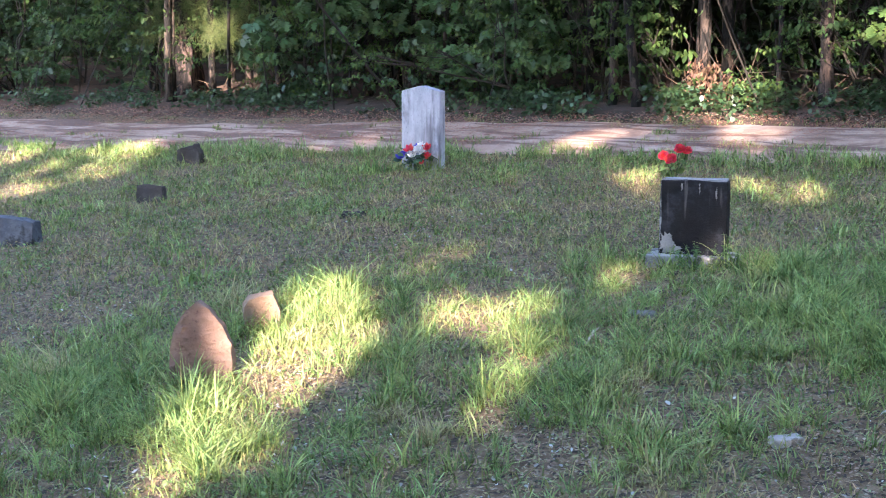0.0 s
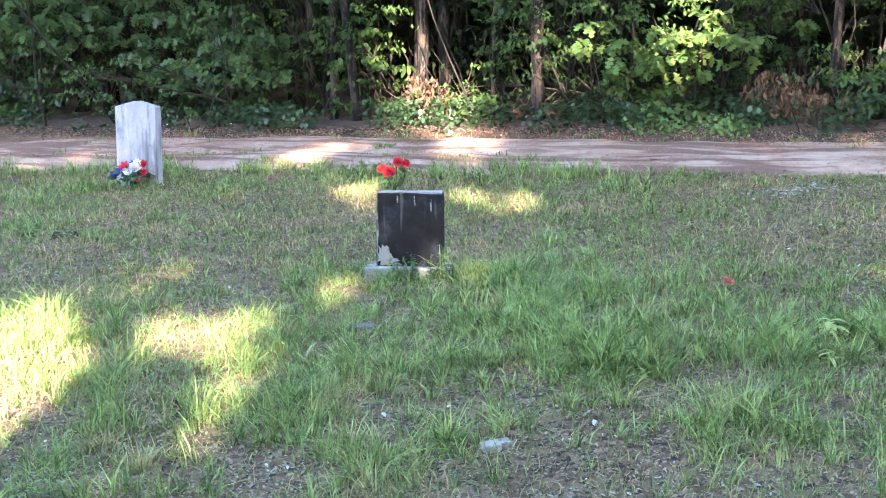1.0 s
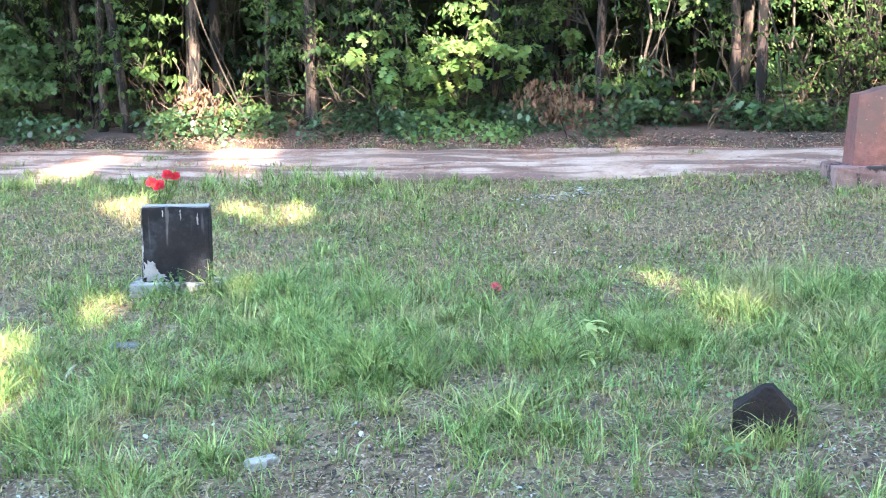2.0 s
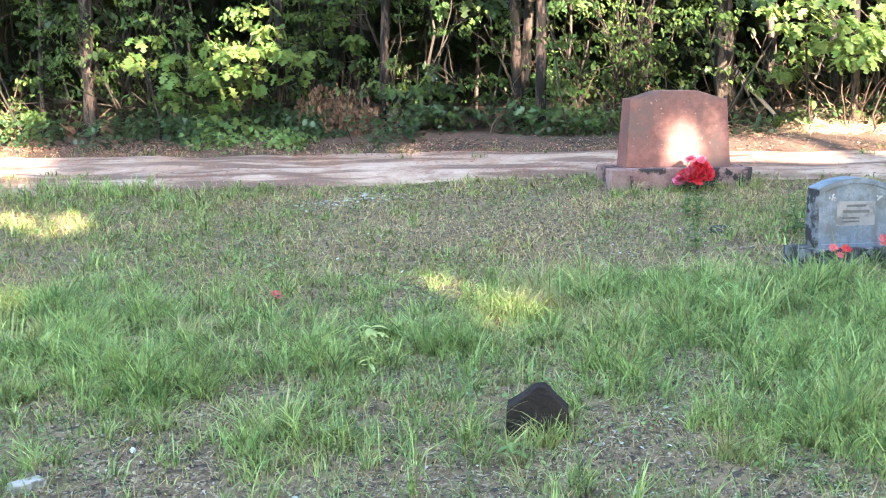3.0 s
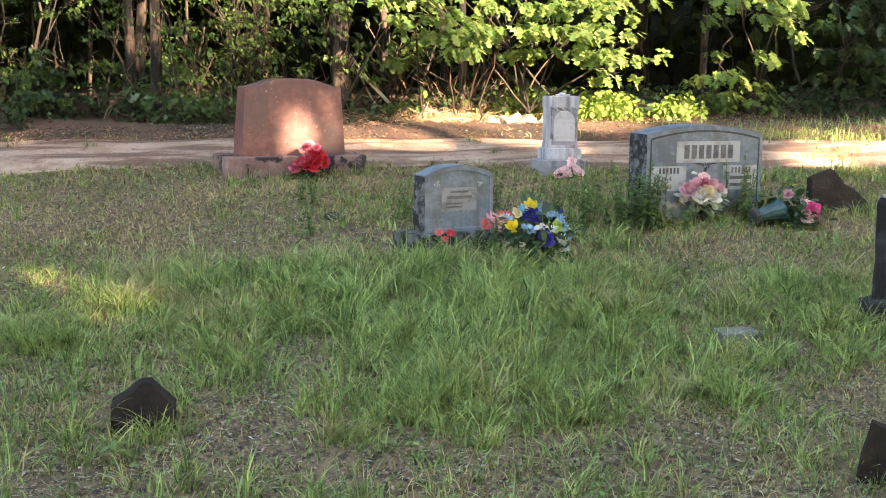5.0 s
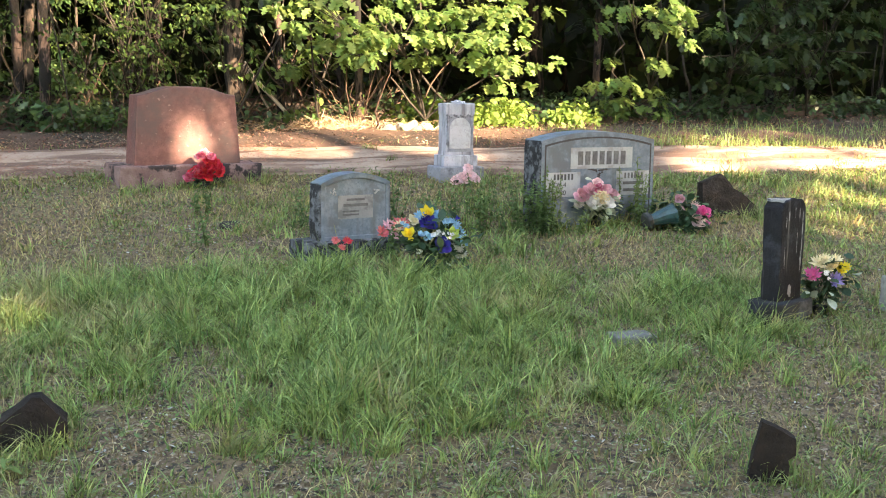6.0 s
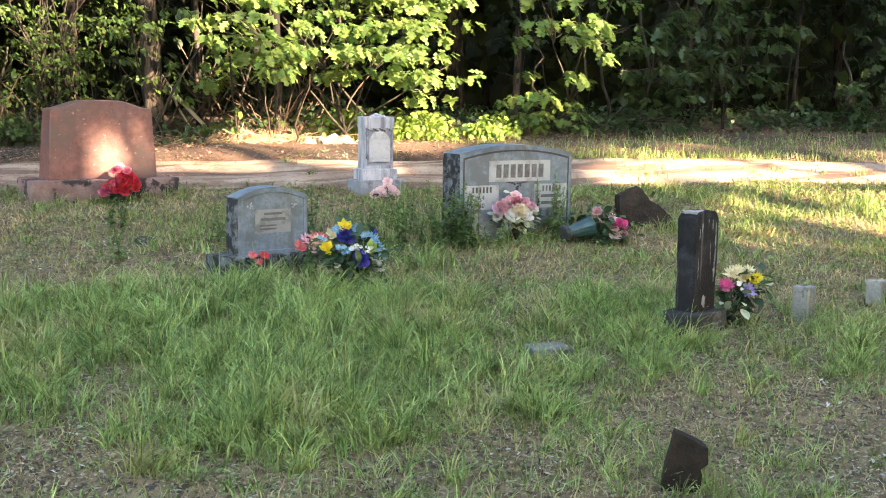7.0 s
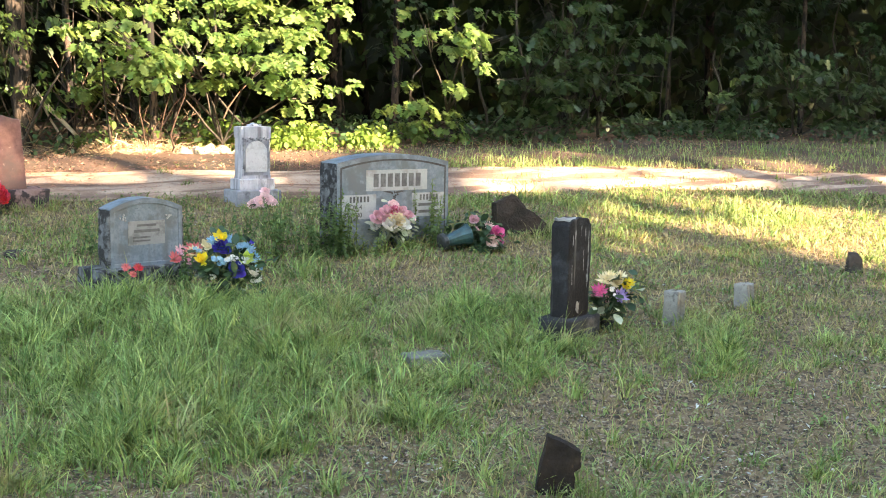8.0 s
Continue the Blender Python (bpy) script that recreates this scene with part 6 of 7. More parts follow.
leaf_heap("straw_pile", 8.05, 7.75, 0.0, 0.40, 1500, 0.14, M_LITTER_STRAW, "scattered dry straw and cut brush by the lane", "brush pile", NEEDLE_STRAW, 0.2, 0.25)
leaf_heap("straw_pile", 8.95, 7.05, 0.02, 0.45, 1700, 0.14, M_LITTER_STRAW, "scattered dry straw and cut brush by the lane", "brush pile", NEEDLE_STRAW, 0.2, 0.25)
leaf_heap("straw_pile", 2.75, 11.75, 0.0, 0.40, 500, 0.13, M_LITTER_STRAW, "pale dry straw heaped at the lane's edge", "brush pile", NEEDLE_STRAW, 0.2, 0.3)
leaf_heap("straw_pile", 8.55, 7.45, 0.03, 0.42, 1900, 0.14, M_LITTER_STRAW, "heap of dry straw and cut brush by the lane", "brush pile", NEEDLE_STRAW, 0.2, 0.3)


def needle_bough(x, y, h, n=26):
    """A pine bough: tufts of long needles on a thin branch."""
    z = plane_z(x, y) + h
    ob = thing("pine_bough", Matrix.Identity(4), "drooping pine bough with long yellow-green needles", "pine branch", "pine boughs")
    tip = np.array([x, y, z])
    root = tip + np.array([0.5, 0.7, 0.9])
    line = crooked(root, tip, 8, 0.03)
    child("branch", fast_mesh("branch", *tube_arrays(line, np.linspace(0.014, 0.005, 8), 6), M_BARK_THIN, True), ob)
    Ps, H, D = [], [], []
    for k in range(n):
        c = line[rng.integers(3, 8)] + rng.normal(0, 1, 3) * np.array([0.15, 0.12, 0.09])
        m = 120
        d = rng.normal(0, 1, (m, 3)) + np.array([0, 0, -0.1])
        d /= np.linalg.norm(d, axis=1, keepdims=True)
        Ps.append(np.repeat(c[None], m, 0)), H.append(np.arctan2(d[:, 1], d[:, 0])), D.append(-np.arcsin(d[:, 2]))
    P = np.concatenate(Ps)
    m = len(P)
    child("needles", fast_mesh("needles", *leaf_arrays(P, rng.uniform(0.15, 0.27, m), np.concatenate(H), np.concatenate(D), rng.uniform(-1, 1, m), NEEDLE), M_NEEDLE), ob)


needle_bough(-3.75, 17.1, 0.86, 24)
needle_bough(-2.83, 16.3, 0.74, 26)
needle_bough(-2.15, 15.7, 0.56, 18)
needle_bough(-3.45, 16.9, 0.86, 14)


def fallen_pole(p0, p1, r, label):
    V = tube_arrays(crooked(p0, p1, 7, 0.015), np.linspace(r, r * 0.6, 7), 7)
    tagged(new("broken_limb", fast_mesh("broken_limb", *V, M_DEADWOOD, True)), label, "broken limb")


M_DEADWOOD = mat("dead_wood", (0.40, 0.32, 0.24), (0.55, 0.46, 0.36), 0.85, 8, 50, 0.5, stretch=(1, 1, 0.3))
fallen_pole((8.15, 8.10, float(gz(8.15, 8.10)) + 0.55), (8.52, 7.72, float(gz(8.52, 7.72)) - 0.02), 0.022, "pale broken limb leaning down to the ground")
fallen_pole((8.2, 8.2, float(gz(8.2, 8.2)) + 0.55), (8.35, 7.95, float(gz(8.35, 7.95)) + 0.1), 0.014, "pale split stick leaning against a pine")


def pale_rock(x, y, r, seed):
    bm = bmesh.new()
    bmesh.ops.create_icosphere(bm, subdivisions=3, radius=r, matrix=Matrix.Diagonal((1.3, 1.0, 0.7, 1)))
    jitter(bm, r * 0.5, r * 1.1, seed)
    jitter(bm, r * 0.15, r * 0.3, seed + 2)
    me = bpy.data.meshes.new("pale_rock")
    bm.to_mesh(me)
    bm.free()
    me.materials.append(M_PALE_ROCK)
    ob = new("pale_rock", me)
    ob.matrix_world = at_ground(x, y, seed * 40, -r * 0.35)
    tagged(ob, "pale sandstone lump in a heap beside the lane", "rock", "pale rocks")


for k, (rx, ry, rr) in enumerate(((8.86, 6.82, 0.10), (8.98, 6.72, 0.09), (8.74, 6.92, 0.08), (9.08, 6.62, 0.07), (8.84, 6.70, 0.06), (8.96, 6.60, 0.05), (8.93, 6.78, 0.06))):
    pale_rock(rx, ry, rr, k)
# ================= flowers =================
rng = np.random.default_rng(63)
def petal_mat(name, c, tip=None):
    return mat(name, c, tip or tuple(min(1, v * 1.25) for v in c), 0.6, 30, 120, 0.0, island=0.35, sss=0.2, spec=0.3)


PETAL = {
    "red": petal_mat("red_petal", (0.55, 0.022, 0.035), (0.70, 0.07, 0.08)),
    "rose": petal_mat("rose_petal", (0.50, 0.055, 0.13), (0.66, 0.24, 0.31)),
    "blush": petal_mat("blush_petal", (0.80, 0.54, 0.55), (0.88, 0.70, 0.69)),
    "pink": petal_mat("pink_petal", (0.58, 0.26, 0.31), (0.74, 0.48, 0.50)),
    "magenta": petal_mat("magenta_petal", (0.72, 0.08, 0.30), (0.82, 0.22, 0.42)),
    "white": petal_mat("white_petal", (0.72, 0.71, 0.68), (0.82, 0.81, 0.79)),
    "cream": petal_mat("cream_petal", (0.72, 0.62, 0.36), (0.82, 0.74, 0.52)),
    "yellow": petal_mat("yellow_petal", (0.78, 0.62, 0.03), (0.85, 0.72, 0.10)),
    "blue": petal_mat("blue_petal", (0.035, 0.03, 0.30), (0.09, 0.07, 0.45)),
    "sky": petal_mat("light_blue_petal", (0.16, 0.36, 0.55), (0.35, 0.55, 0.68)),
    "purple": petal_mat("purple_petal", (0.28, 0.20, 0.48), (0.42, 0.34, 0.60)),
    "lime": petal_mat("lime_petal", (0.40, 0.55, 0.08), (0.55, 0.66, 0.2)),
    "orange": petal_mat("coral_petal", (0.56, 0.085, 0.095), (0.70, 0.22, 0.20)),
}
M_BOUQUET_LEAF = mat("bouquet_leaf", (0.018, 0.05, 0.022), (0.04, 0.085, 0.035), 0.5, 10, 60, 0.0, island=0.6, sss=0.15, spec=0.4)
M_PALE_LEAF = mat("pale_leaf", (0.36, 0.42, 0.30), (0.5, 0.55, 0.42), 0.6, 10, 60, 0.0, island=0.5, sss=0.2)
M_POT = mat("dark_pot", (0.02, 0.022, 0.022), (0.035, 0.037, 0.036), 0.6, 10, 60, 0.1)
M_TEAL = mat("teal_plastic", (0.008, 0.036, 0.042), (0.022, 0.085, 0.10), 0.4, 14, 60, 0.1, spec=0.5)
ROUND = (0.10, 0.36, 0.46, 0.42, 0.16)
LANCE = (0.04, 0.13, 0.17, 0.12, 0.01)


def blossom(kind, size, axis_dir):
    """Petal arrays of one flower of that diameter, which faces axis_dir: a rose, a daisy, a lily or a small spray."""
    H, D, S, P, R = [], [], [], [], []

    def ring(m, tilt, length, r0, z, jit=0.15):
        a = np.linspace(0, 2 * math.pi, m, endpoint=False) + rng.uniform(0, 6)
        H.append(a), D.append(np.full(m, -tilt) + rng.normal(0, jit, m)), S.append(np.full(m, length) * rng.uniform(0.9, 1.1, m)), R.append(rng.normal(0, jit, m))
        P.append(np.stack([r0 * np.cos(a), r0 * np.sin(a), np.full(m, z)], 1))
    r = size / 2
    if kind == "rose":
        shape = ROUND
        ring(3, 1.45, r * 0.75, r * 0.08, 0.0)
        ring(5, 1.15, r * 0.85, r * 0.18, 0.0)
        ring(6, 0.75, r * 0.92, r * 0.22, -r * 0.05)
        ring(7, 0.30, r * 0.95, r * 0.22, -r * 0.12)
    elif kind == "daisy":
        shape = LANCE
        ring(13, 0.35, r, r * 0.08, 0)
        ring(11, 0.75, r * 0.75, r * 0.05, r * 0.03)
    elif kind == "lily":
        shape = (0.08, 0.26, 0.33, 0.24, 0.02)
        ring(6, 0.65, r * 1.05, r * 0.05, 0)
        ring(5, 1.1, r * 0.8, r * 0.05, 0)
    else:
        shape = ROUND
        for _ in range(5):
            c = rng.normal(0, r * 0.3, 3)
            a = np.linspace(0, 2 * math.pi, 5, endpoint=False)
            H.append(a), D.append(np.full(5, -0.5)), S.append(np.full(5, r * 0.42)), R.append(np.zeros(5)), P.append(np.repeat(c[None], 5, 0))
    V, F, C = leaf_arrays(np.concatenate(P), np.concatenate(S), np.concatenate(H), np.concatenate(D), np.concatenate(R), shape, 0.1, -0.35)
    m = np.array(Vector(axis_dir).to_track_quat("Z", "Y").to_matrix())
    return V @ m.T, F, C


def bouquet(x, y, turn, flowers, leaves, spread, height, label, pot=None, leaf_mat=None, pale=0):
    """Cloth flowers on wire stems. Flowers: across, towards the viewer, up, size, colour, kind."""
    ob = thing("bouquet", at_ground(x, y, turn), label, "flowers", "grave bouquets")
    stems = []
    foot = np.array([0, 0, 0.02 if pot is None else pot * 0.8])
    for dx, dy, dz, size, colour, kind in flowers:
        c = np.array([dx, -dy, dz])
        face = Vector((dx * 0.9, -0.55 - dy, 0.55 + 0.4 * (dz - height * 0.5)))
        V, F, C = blossom(kind, size, face)
        child("flower", fast_mesh("flower", V + c, F, C, PETAL[colour]), ob, "%s %s blossom" % ({"sky": "light blue", "orange": "coral"}.get(colour, colour), {"spray": "small", "lily": "lily-like"}.get(kind, kind)))
        stems.append(tube_arrays(crooked(foot, c - np.array([0, 0, size * 0.1]), 5, 0.006), np.full(5, 0.0022), 5))
    child("stem", fast_mesh("stem", *merge(stems), M_BOUQUET_LEAF, True), ob, "green wire stems")

    def greens(n, material, name, size):
        i = rng.integers(0, len(flowers), n)
        c = np.array([(f[0], -f[1], f[2]) for f in flowers])[i]
        k = rng.random((n, 1)) ** 0.7
        P = foot + (c - foot) * (0.35 + 0.65 * k) + rng.normal(0, spread * 0.16, (n, 3)) + np.array([0, 0.015, -0.02])
        P[:, 2] = np.maximum(P[:, 2], 0.01)
        V, F, C = leaf_arrays(P, rng.uniform(0.6, 1.3, n) * size, np.arctan2(P[:, 1], P[:, 0]) + rng.normal(0, 0.9, n), rng.normal(0.2, 0.5, n), rng.normal(0, 0.5, n), OVATE, 0.22)
        child(name, fast_mesh(name, V, F, C, material), ob)["kind"] = "stuff"
    greens(leaves, leaf_mat or M_BOUQUET_LEAF, "foliage", 0.055)
    if pale:
        greens(pale, M_PALE_LEAF, "pale_foliage", 0.055)
    if pot:
        bm = bmesh.new()
        bmesh.ops.create_cone(bm, segments=20, radius1=pot * 0.42, radius2=pot * 0.6, depth=pot, cap_ends=True, matrix=Matrix.Translation((0, 0, pot / 2 - 0.02)))
        soften(bm, 0.004, 1)
        part("pot", bm, M_POT, ob, "dark plastic pot")
    return ob


def cone_of(n, spread, height, sizes, colours, kind, z0):
    """Flowers massed in a dome."""
    out = []
    for k in range(n):
        a = k * 2.39996
        r = math.sqrt((k + 0.4) / n)
        out.append((spread * r * math.cos(a), spread * 0.6 * r * math.sin(a) * 0.7 + 0.02, z0 + height * (1 - 0.75 * r * r) * (0.75 + 0.25 * math.sin(a + 1.5)), sizes * rng.uniform(0.85, 1.15), colours[k % len(colours)], kind))
    return out


# red, white and blue bunch at the white marble headstone
bouquet(-0.17, 9.79, -20, [(-0.06, 0.04, 0.165, 0.10, "red", "lily"), (0.085, 0.02, 0.175, 0.10, "red", "lily"), (0.09, 0.05, 0.12, 0.085, "red", "lily"), (0.025, 0.05, 0.165, 0.09, "white", "rose"), (-0.025, 0.06, 0.115, 0.10, "white", "lily"), (0.03, 0.02, 0.20, 0.07, "white", "lily"), (-0.125, 0.05, 0.10, 0.10, "blue", "lily"), (-0.10, 0.03, 0.135, 0.07, "blue", "lily"), (0.045, 0.07, 0.075, 0.06, "red", "spray"), (0.0, 0.02, 0.19, 0.06, "blue", "lily")], 60, 0.17, 0.2, "red, white and blue cloth flowers against a white headstone", 0.07)
# red roses behind the blackened headstone
bouquet(1.60, 8.62, -25, [(-0.075, 0.02, 0.185, 0.075, "red", "rose"), (-0.02, 0.04, 0.165, 0.085, "red", "rose"), (0.035, 0.02, 0.235, 0.075, "red", "rose"), (0.085, 0.0, 0.225, 0.065, "red", "rose")], 26, 0.12, 0.22, "four red cloth roses on green stems in the grass", None, M_WEED)
# red roses on the red monument's base
bouquet(6.06, 6.29, -40, cone_of(34, 0.115, 0.165, 0.075, ("red", "red", "rose", "red"), "rose", 0.04) + [(-0.03, 0.05, 0.215, 0.065, "rose", "rose"), (0.04, 0.05, 0.210, 0.065, "rose", "rose"), (0.0, 0.03, 0.235, 0.06, "blush", "rose"), (-0.05, 0.02, 0.205, 0.05, "blush", "rose")], 40, 0.16, 0.22, "dome of red cloth roses fading to pink against red granite", 0.06)
# pink peonies at the marble tablet
bouquet(7.36, 5.075, -45, cone_of(10, 0.085, 0.075, 0.075, ("blush", "blush", "blush"), "rose", 0.02) + [(0.02, 0.0, 0.125, 0.065, "blush", "rose")], 14, 0.1, 0.1, "pale pink cloth peonies at a marble tablet's foot", 0.05)
# the mixed bunch beside the small grey headstone
MIXED = [(-0.005, 0.05, 0.25, 0.092, "yellow", "lily"), (-0.085, 0.09, 0.155, 0.09, "yellow", "lily"), (-0.005, 0.07, 0.215, 0.085, "blue", "rose"), (0.05, 0.11, 0.115, 0.085, "blue", "rose"), (0.095, 0.06, 0.15, 0.09, "lime", "lily"), (-0.06, 0.04, 0.215, 0.08, "cream", "lily"), (-0.115, 0.03, 0.20, 0.09, "orange", "daisy"), (0.07, 0.03, 0.215, 0.09, "sky", "spray"), (0.105, 0.02, 0.195, 0.08, "sky", "daisy"), (-0.03, 0.1, 0.165, 0.075, "sky", "spray"), (0.02, 0.1, 0.17, 0.07, "white", "spray"), (0.125, 0.06, 0.085, 0.08, "white", "spray"), (-0.095, 0.06, 0.20, 0.06, "sky", "spray"), (0.12, 0.03, 0.235, 0.05, "blue", "spray"), (-0.04, 0.06, 0.245, 0.06, "sky", "daisy")]
MIXED = [(a * 1.22, b * 1.2, c * 1.1 + 0.02, s * 1.12, col, kind) for a, b, c, s, col, kind in MIXED]
MIXED += [(0.16, 0.02, 0.19, 0.08, "sky", "daisy"), (0.13, 0.05, 0.25, 0.07, "sky", "spray"), (0.03, 0.03, 0.29, 0.07, "sky", "daisy"), (0.15, 0.07, 0.13, 0.07, "white", "daisy"), (0.05, 0.12, 0.205, 0.06, "white", "spray"), (-0.14, 0.06, 0.23, 0.08, "cream", "daisy"), (0.17, 0.05, 0.09, 0.07, "white", "daisy"), (0.08, 0.09, 0.26, 0.07, "sky", "spray"), (0.11, 0.10, 0.20, 0.06, "white", "spray"), (0.0, 0.13, 0.19, 0.05, "sky", "daisy"), (-0.05, 0.12, 0.12, 0.05, "white", "spray"), (0.18, 0.06, 0.15, 0.06, "sky", "spray")]
bouquet(5.40, 3.86, -48, MIXED, 260, 0.30, 0.26, "large mixed cloth bouquet of yellow, blue and white flowers", 0.08, pale=14)
bouquet(5.36, 4.22, -40, [(0.10, 0.02, 0.17, 0.09, "pink", "daisy"), (0.06, 0.04, 0.14, 0.085, "orange", "daisy"), (0.13, 0.03, 0.12, 0.07, "pink", "daisy")], 10, 0.1, 0.15, "small pink and coral cloth flowers by a grey headstone")
bouquet(5.18, 4.27, -40, [(-0.03, 0.03, 0.125, 0.055, "orange", "daisy"), (0.03, 0.03, 0.12, 0.06, "red", "daisy"), (0.0, 0.05, 0.09, 0.05, "orange", "daisy")], 6, 0.07, 0.1, "few coral-red cloth flowers on a granite base")
# roses in front of the wide headstone
bouquet(6.80, 3.70, -45, [(-0.085, 0.05, 0.185, 0.10, "pink", "rose"), (-0.035, 0.05, 0.222, 0.085, "pink", "rose"), (0.045, 0.05, 0.220, 0.095, "pink", "rose"), (0.095, 0.04, 0.185, 0.09, "pink", "rose"), (0.005, 0.03, 0.258, 0.075, "blush", "rose"), (0.02, 0.08, 0.180, 0.095, "cream", "rose"), (0.055, 0.08, 0.148, 0.095, "white", "rose"), (-0.025, 0.08, 0.150, 0.09, "white", "rose"), (-0.105, 0.05, 0.140, 0.06, "white", "rose"), (0.01, 0.05, 0.235, 0.07, "rose", "rose")], 26, 0.15, 0.25, "pink and cream cloth roses with pale leaves in the grass", 0.06, pale=90)
# bunch at the narrow blackened marker
bouquet(6.01, 1.99, -60, [(a * 0.88, b, c * 0.95 + 0.04, s * 1.05, q, k) for a, b, c, s, q, k in [(-0.055, 0.05, 0.155, 0.085, "magenta", "daisy"), (-0.03, 0.04, 0.215, 0.075, "cream", "daisy"), (0.035, 0.05, 0.195, 0.08, "cream", "lily"), (0.085, 0.03, 0.18, 0.075, "yellow", "lily"), (0.055, 0.07, 0.135, 0.085, "purple", "daisy"), (0.0, 0.04, 0.235, 0.065, "cream", "daisy"), (-0.085, 0.03, 0.14, 0.055, "pink", "spray"), (0.01, 0.08, 0.165, 0.05, "white", "spray"), (0.1, 0.02, 0.155, 0.05, "cream", "spray"), (-0.02, 0.06, 0.12, 0.05, "pink", "spray"), (0.06, 0.04, 0.235, 0.06, "cream", "daisy"), (0.11, 0.04, 0.20, 0.06, "yellow", "daisy")]], 110, 0.22, 0.22, "cloth daisies in cream, pink and purple beside a black marker", 0.06, pale=24)
# toppled arrangement between the wide headstone and the dark fieldstone
bouquet(7.14, 3.35, -55, [(0.16, 0.10, 0.095, 0.10, "magenta", "rose"), (0.13, 0.13, 0.05, 0.09, "blush", "rose"), (0.17, 0.07, 0.05, 0.08, "magenta", "rose"), (0.11, 0.10, 0.14, 0.07, "blush", "daisy"), (0.02, 0.09, 0.175, 0.065, "pink", "rose"), (0.05, 0.03, 0.115, 0.045, "pink", "spray"), (-0.02, 0.02, 0.11, 0.03, "magenta", "spray")], 300, 0.30, 0.15, "toppled arrangement of dark leaves and pink cloth flowers")


def toppled_vase(x, y, turn):
    ob = thing("vase", at_ground(x, y, turn) @ pose(0, 0, 0.0, 0, -14, 0), "toppled ribbed teal plastic grave vase lying in the grass", "vase")

    def turned(prof, name, material, label=""):
        bm = bmesh.new()
        n = 24
        rings = [[bm.verts.new((px, rad * (1 + 0.05 * (k % 2)) * math.cos(2 * math.pi * k / n), 0.058 + rad * (1 + 0.05 * (k % 2)) * math.sin(2 * math.pi * k / n))) for k in range(n)] for px, rad in prof]
        for a, b in zip(rings, rings[1:]):
            for k in range(n):
                bm.faces.new((a[k], a[(k + 1) % n], b[(k + 1) % n], b[k]))
        bm.faces.new(rings[0][::-1])
        bm.faces.new(rings[-1])
        bmesh.ops.recalc_face_normals(bm, faces=bm.faces)
        jitter(bm, 0.004, 0.05, 3)
        part(name, bm, material, ob, label)
    turned([(0.02, 0.032), (0.05, 0.034), (0.11, 0.046), (0.16, 0.056), (0.172, 0.064), (0.178, 0.060), (0.16, 0.050), (0.04, 0.026)], "body", M_TEAL)
    turned([(-0.02, 0.040), (-0.012, 0.052), (0.012, 0.052), (0.024, 0.036)], "foot", M_POT, "black round foot")


toppled_vase(6.94, 3.40, -32)


def fallen_bloom(x, y, colour, size, label):
    V, F, C = blossom("rose", size, (0, -0.3, 1))
    V = V + np.array([x, y, float(gz(x, y)) + 0.035])
    tagged(new("fallen_flower", fast_mesh("fallen_flower", V, F, C, PETAL[colour])), label, "flower")


fallen_bloom(2.63, 5.46, "orange", 0.055, "faded red cloth blossom lying in the grass")


def litter_scrap(x, y, size, material, label):
    """A crumpled scrap of plastic or paper."""
    bm = bmesh.new()
    bmesh.ops.create_grid(bm, x_segments=5, y_segments=4, size=0.5, matrix=Matrix.Diagonal((size, size * 0.6, 1, 1)))
    for v in bm.verts:
        v.co.z = 0.05 + 0.5 * size * (noise.noise(v.co / size * 2 + Vector((x, y, 0))) + 0.3)
    me = bpy.data.meshes.new("litter_scrap")
    bm.to_mesh(me)
    bm.free()
    me.materials.append(material)
    ob = new("litter_scrap", me)
    ob.matrix_world = at_ground(x, y, x * 40)
    tagged(ob, label, "litter")


litter_scrap(0.13, 13.2, 0.10, PETAL["white"], "white plastic scrap at the wood's edge")
litter_scrap(0.49, 12.9, 0.05, M_TEAL, "small green plastic scrap by the lane")
litter_scrap(0.75, 12.75, 0.08, PETAL["white"], "pale paper scrap by the lane")
litter_scrap(-0.35, 12.95, 0.06, M_TEAL, "small teal plastic scrap by the lane")
V = tube_arrays(crooked((0.56, 5.14, float(gz(0.56, 5.14)) + 0.02), (0.62, 5.20, float(gz(0.62, 5.2)) + 0.07), 5, 0.006), np.array([0.004, 0.006, 0.007, 0.006, 0.003]), 6)
tagged(new("dry_stick", fast_mesh("dry_stick", *V, M_DEADWOOD, True)), "pale broken stick standing in the grass", "stick")
# ================= unseen trees added behind the graveyard to shade it ========
rng = np.random.default_rng(99)
M_LEAF_SHADE = mat("shade_tree_leaf", (0.06, 0.11, 0.03), (0.09, 0.15, 0.045), 0.6, 1, 8, 0.0, island=0.8, sss=0.3, spec=0.2)
# gaps cut in the crowns to place the sunlit spots: x, y, height over the slope, half-width across the light,
# half-height across the light
SUN_SIDE = Vector((SUN_RUN.y, -SUN_RUN.x, 0))
SUN_UP = SUN_SIDE.cross(SUN_TO).normalized()
if SUN_UP.z < 0:
    SUN_UP = -SUN_UP
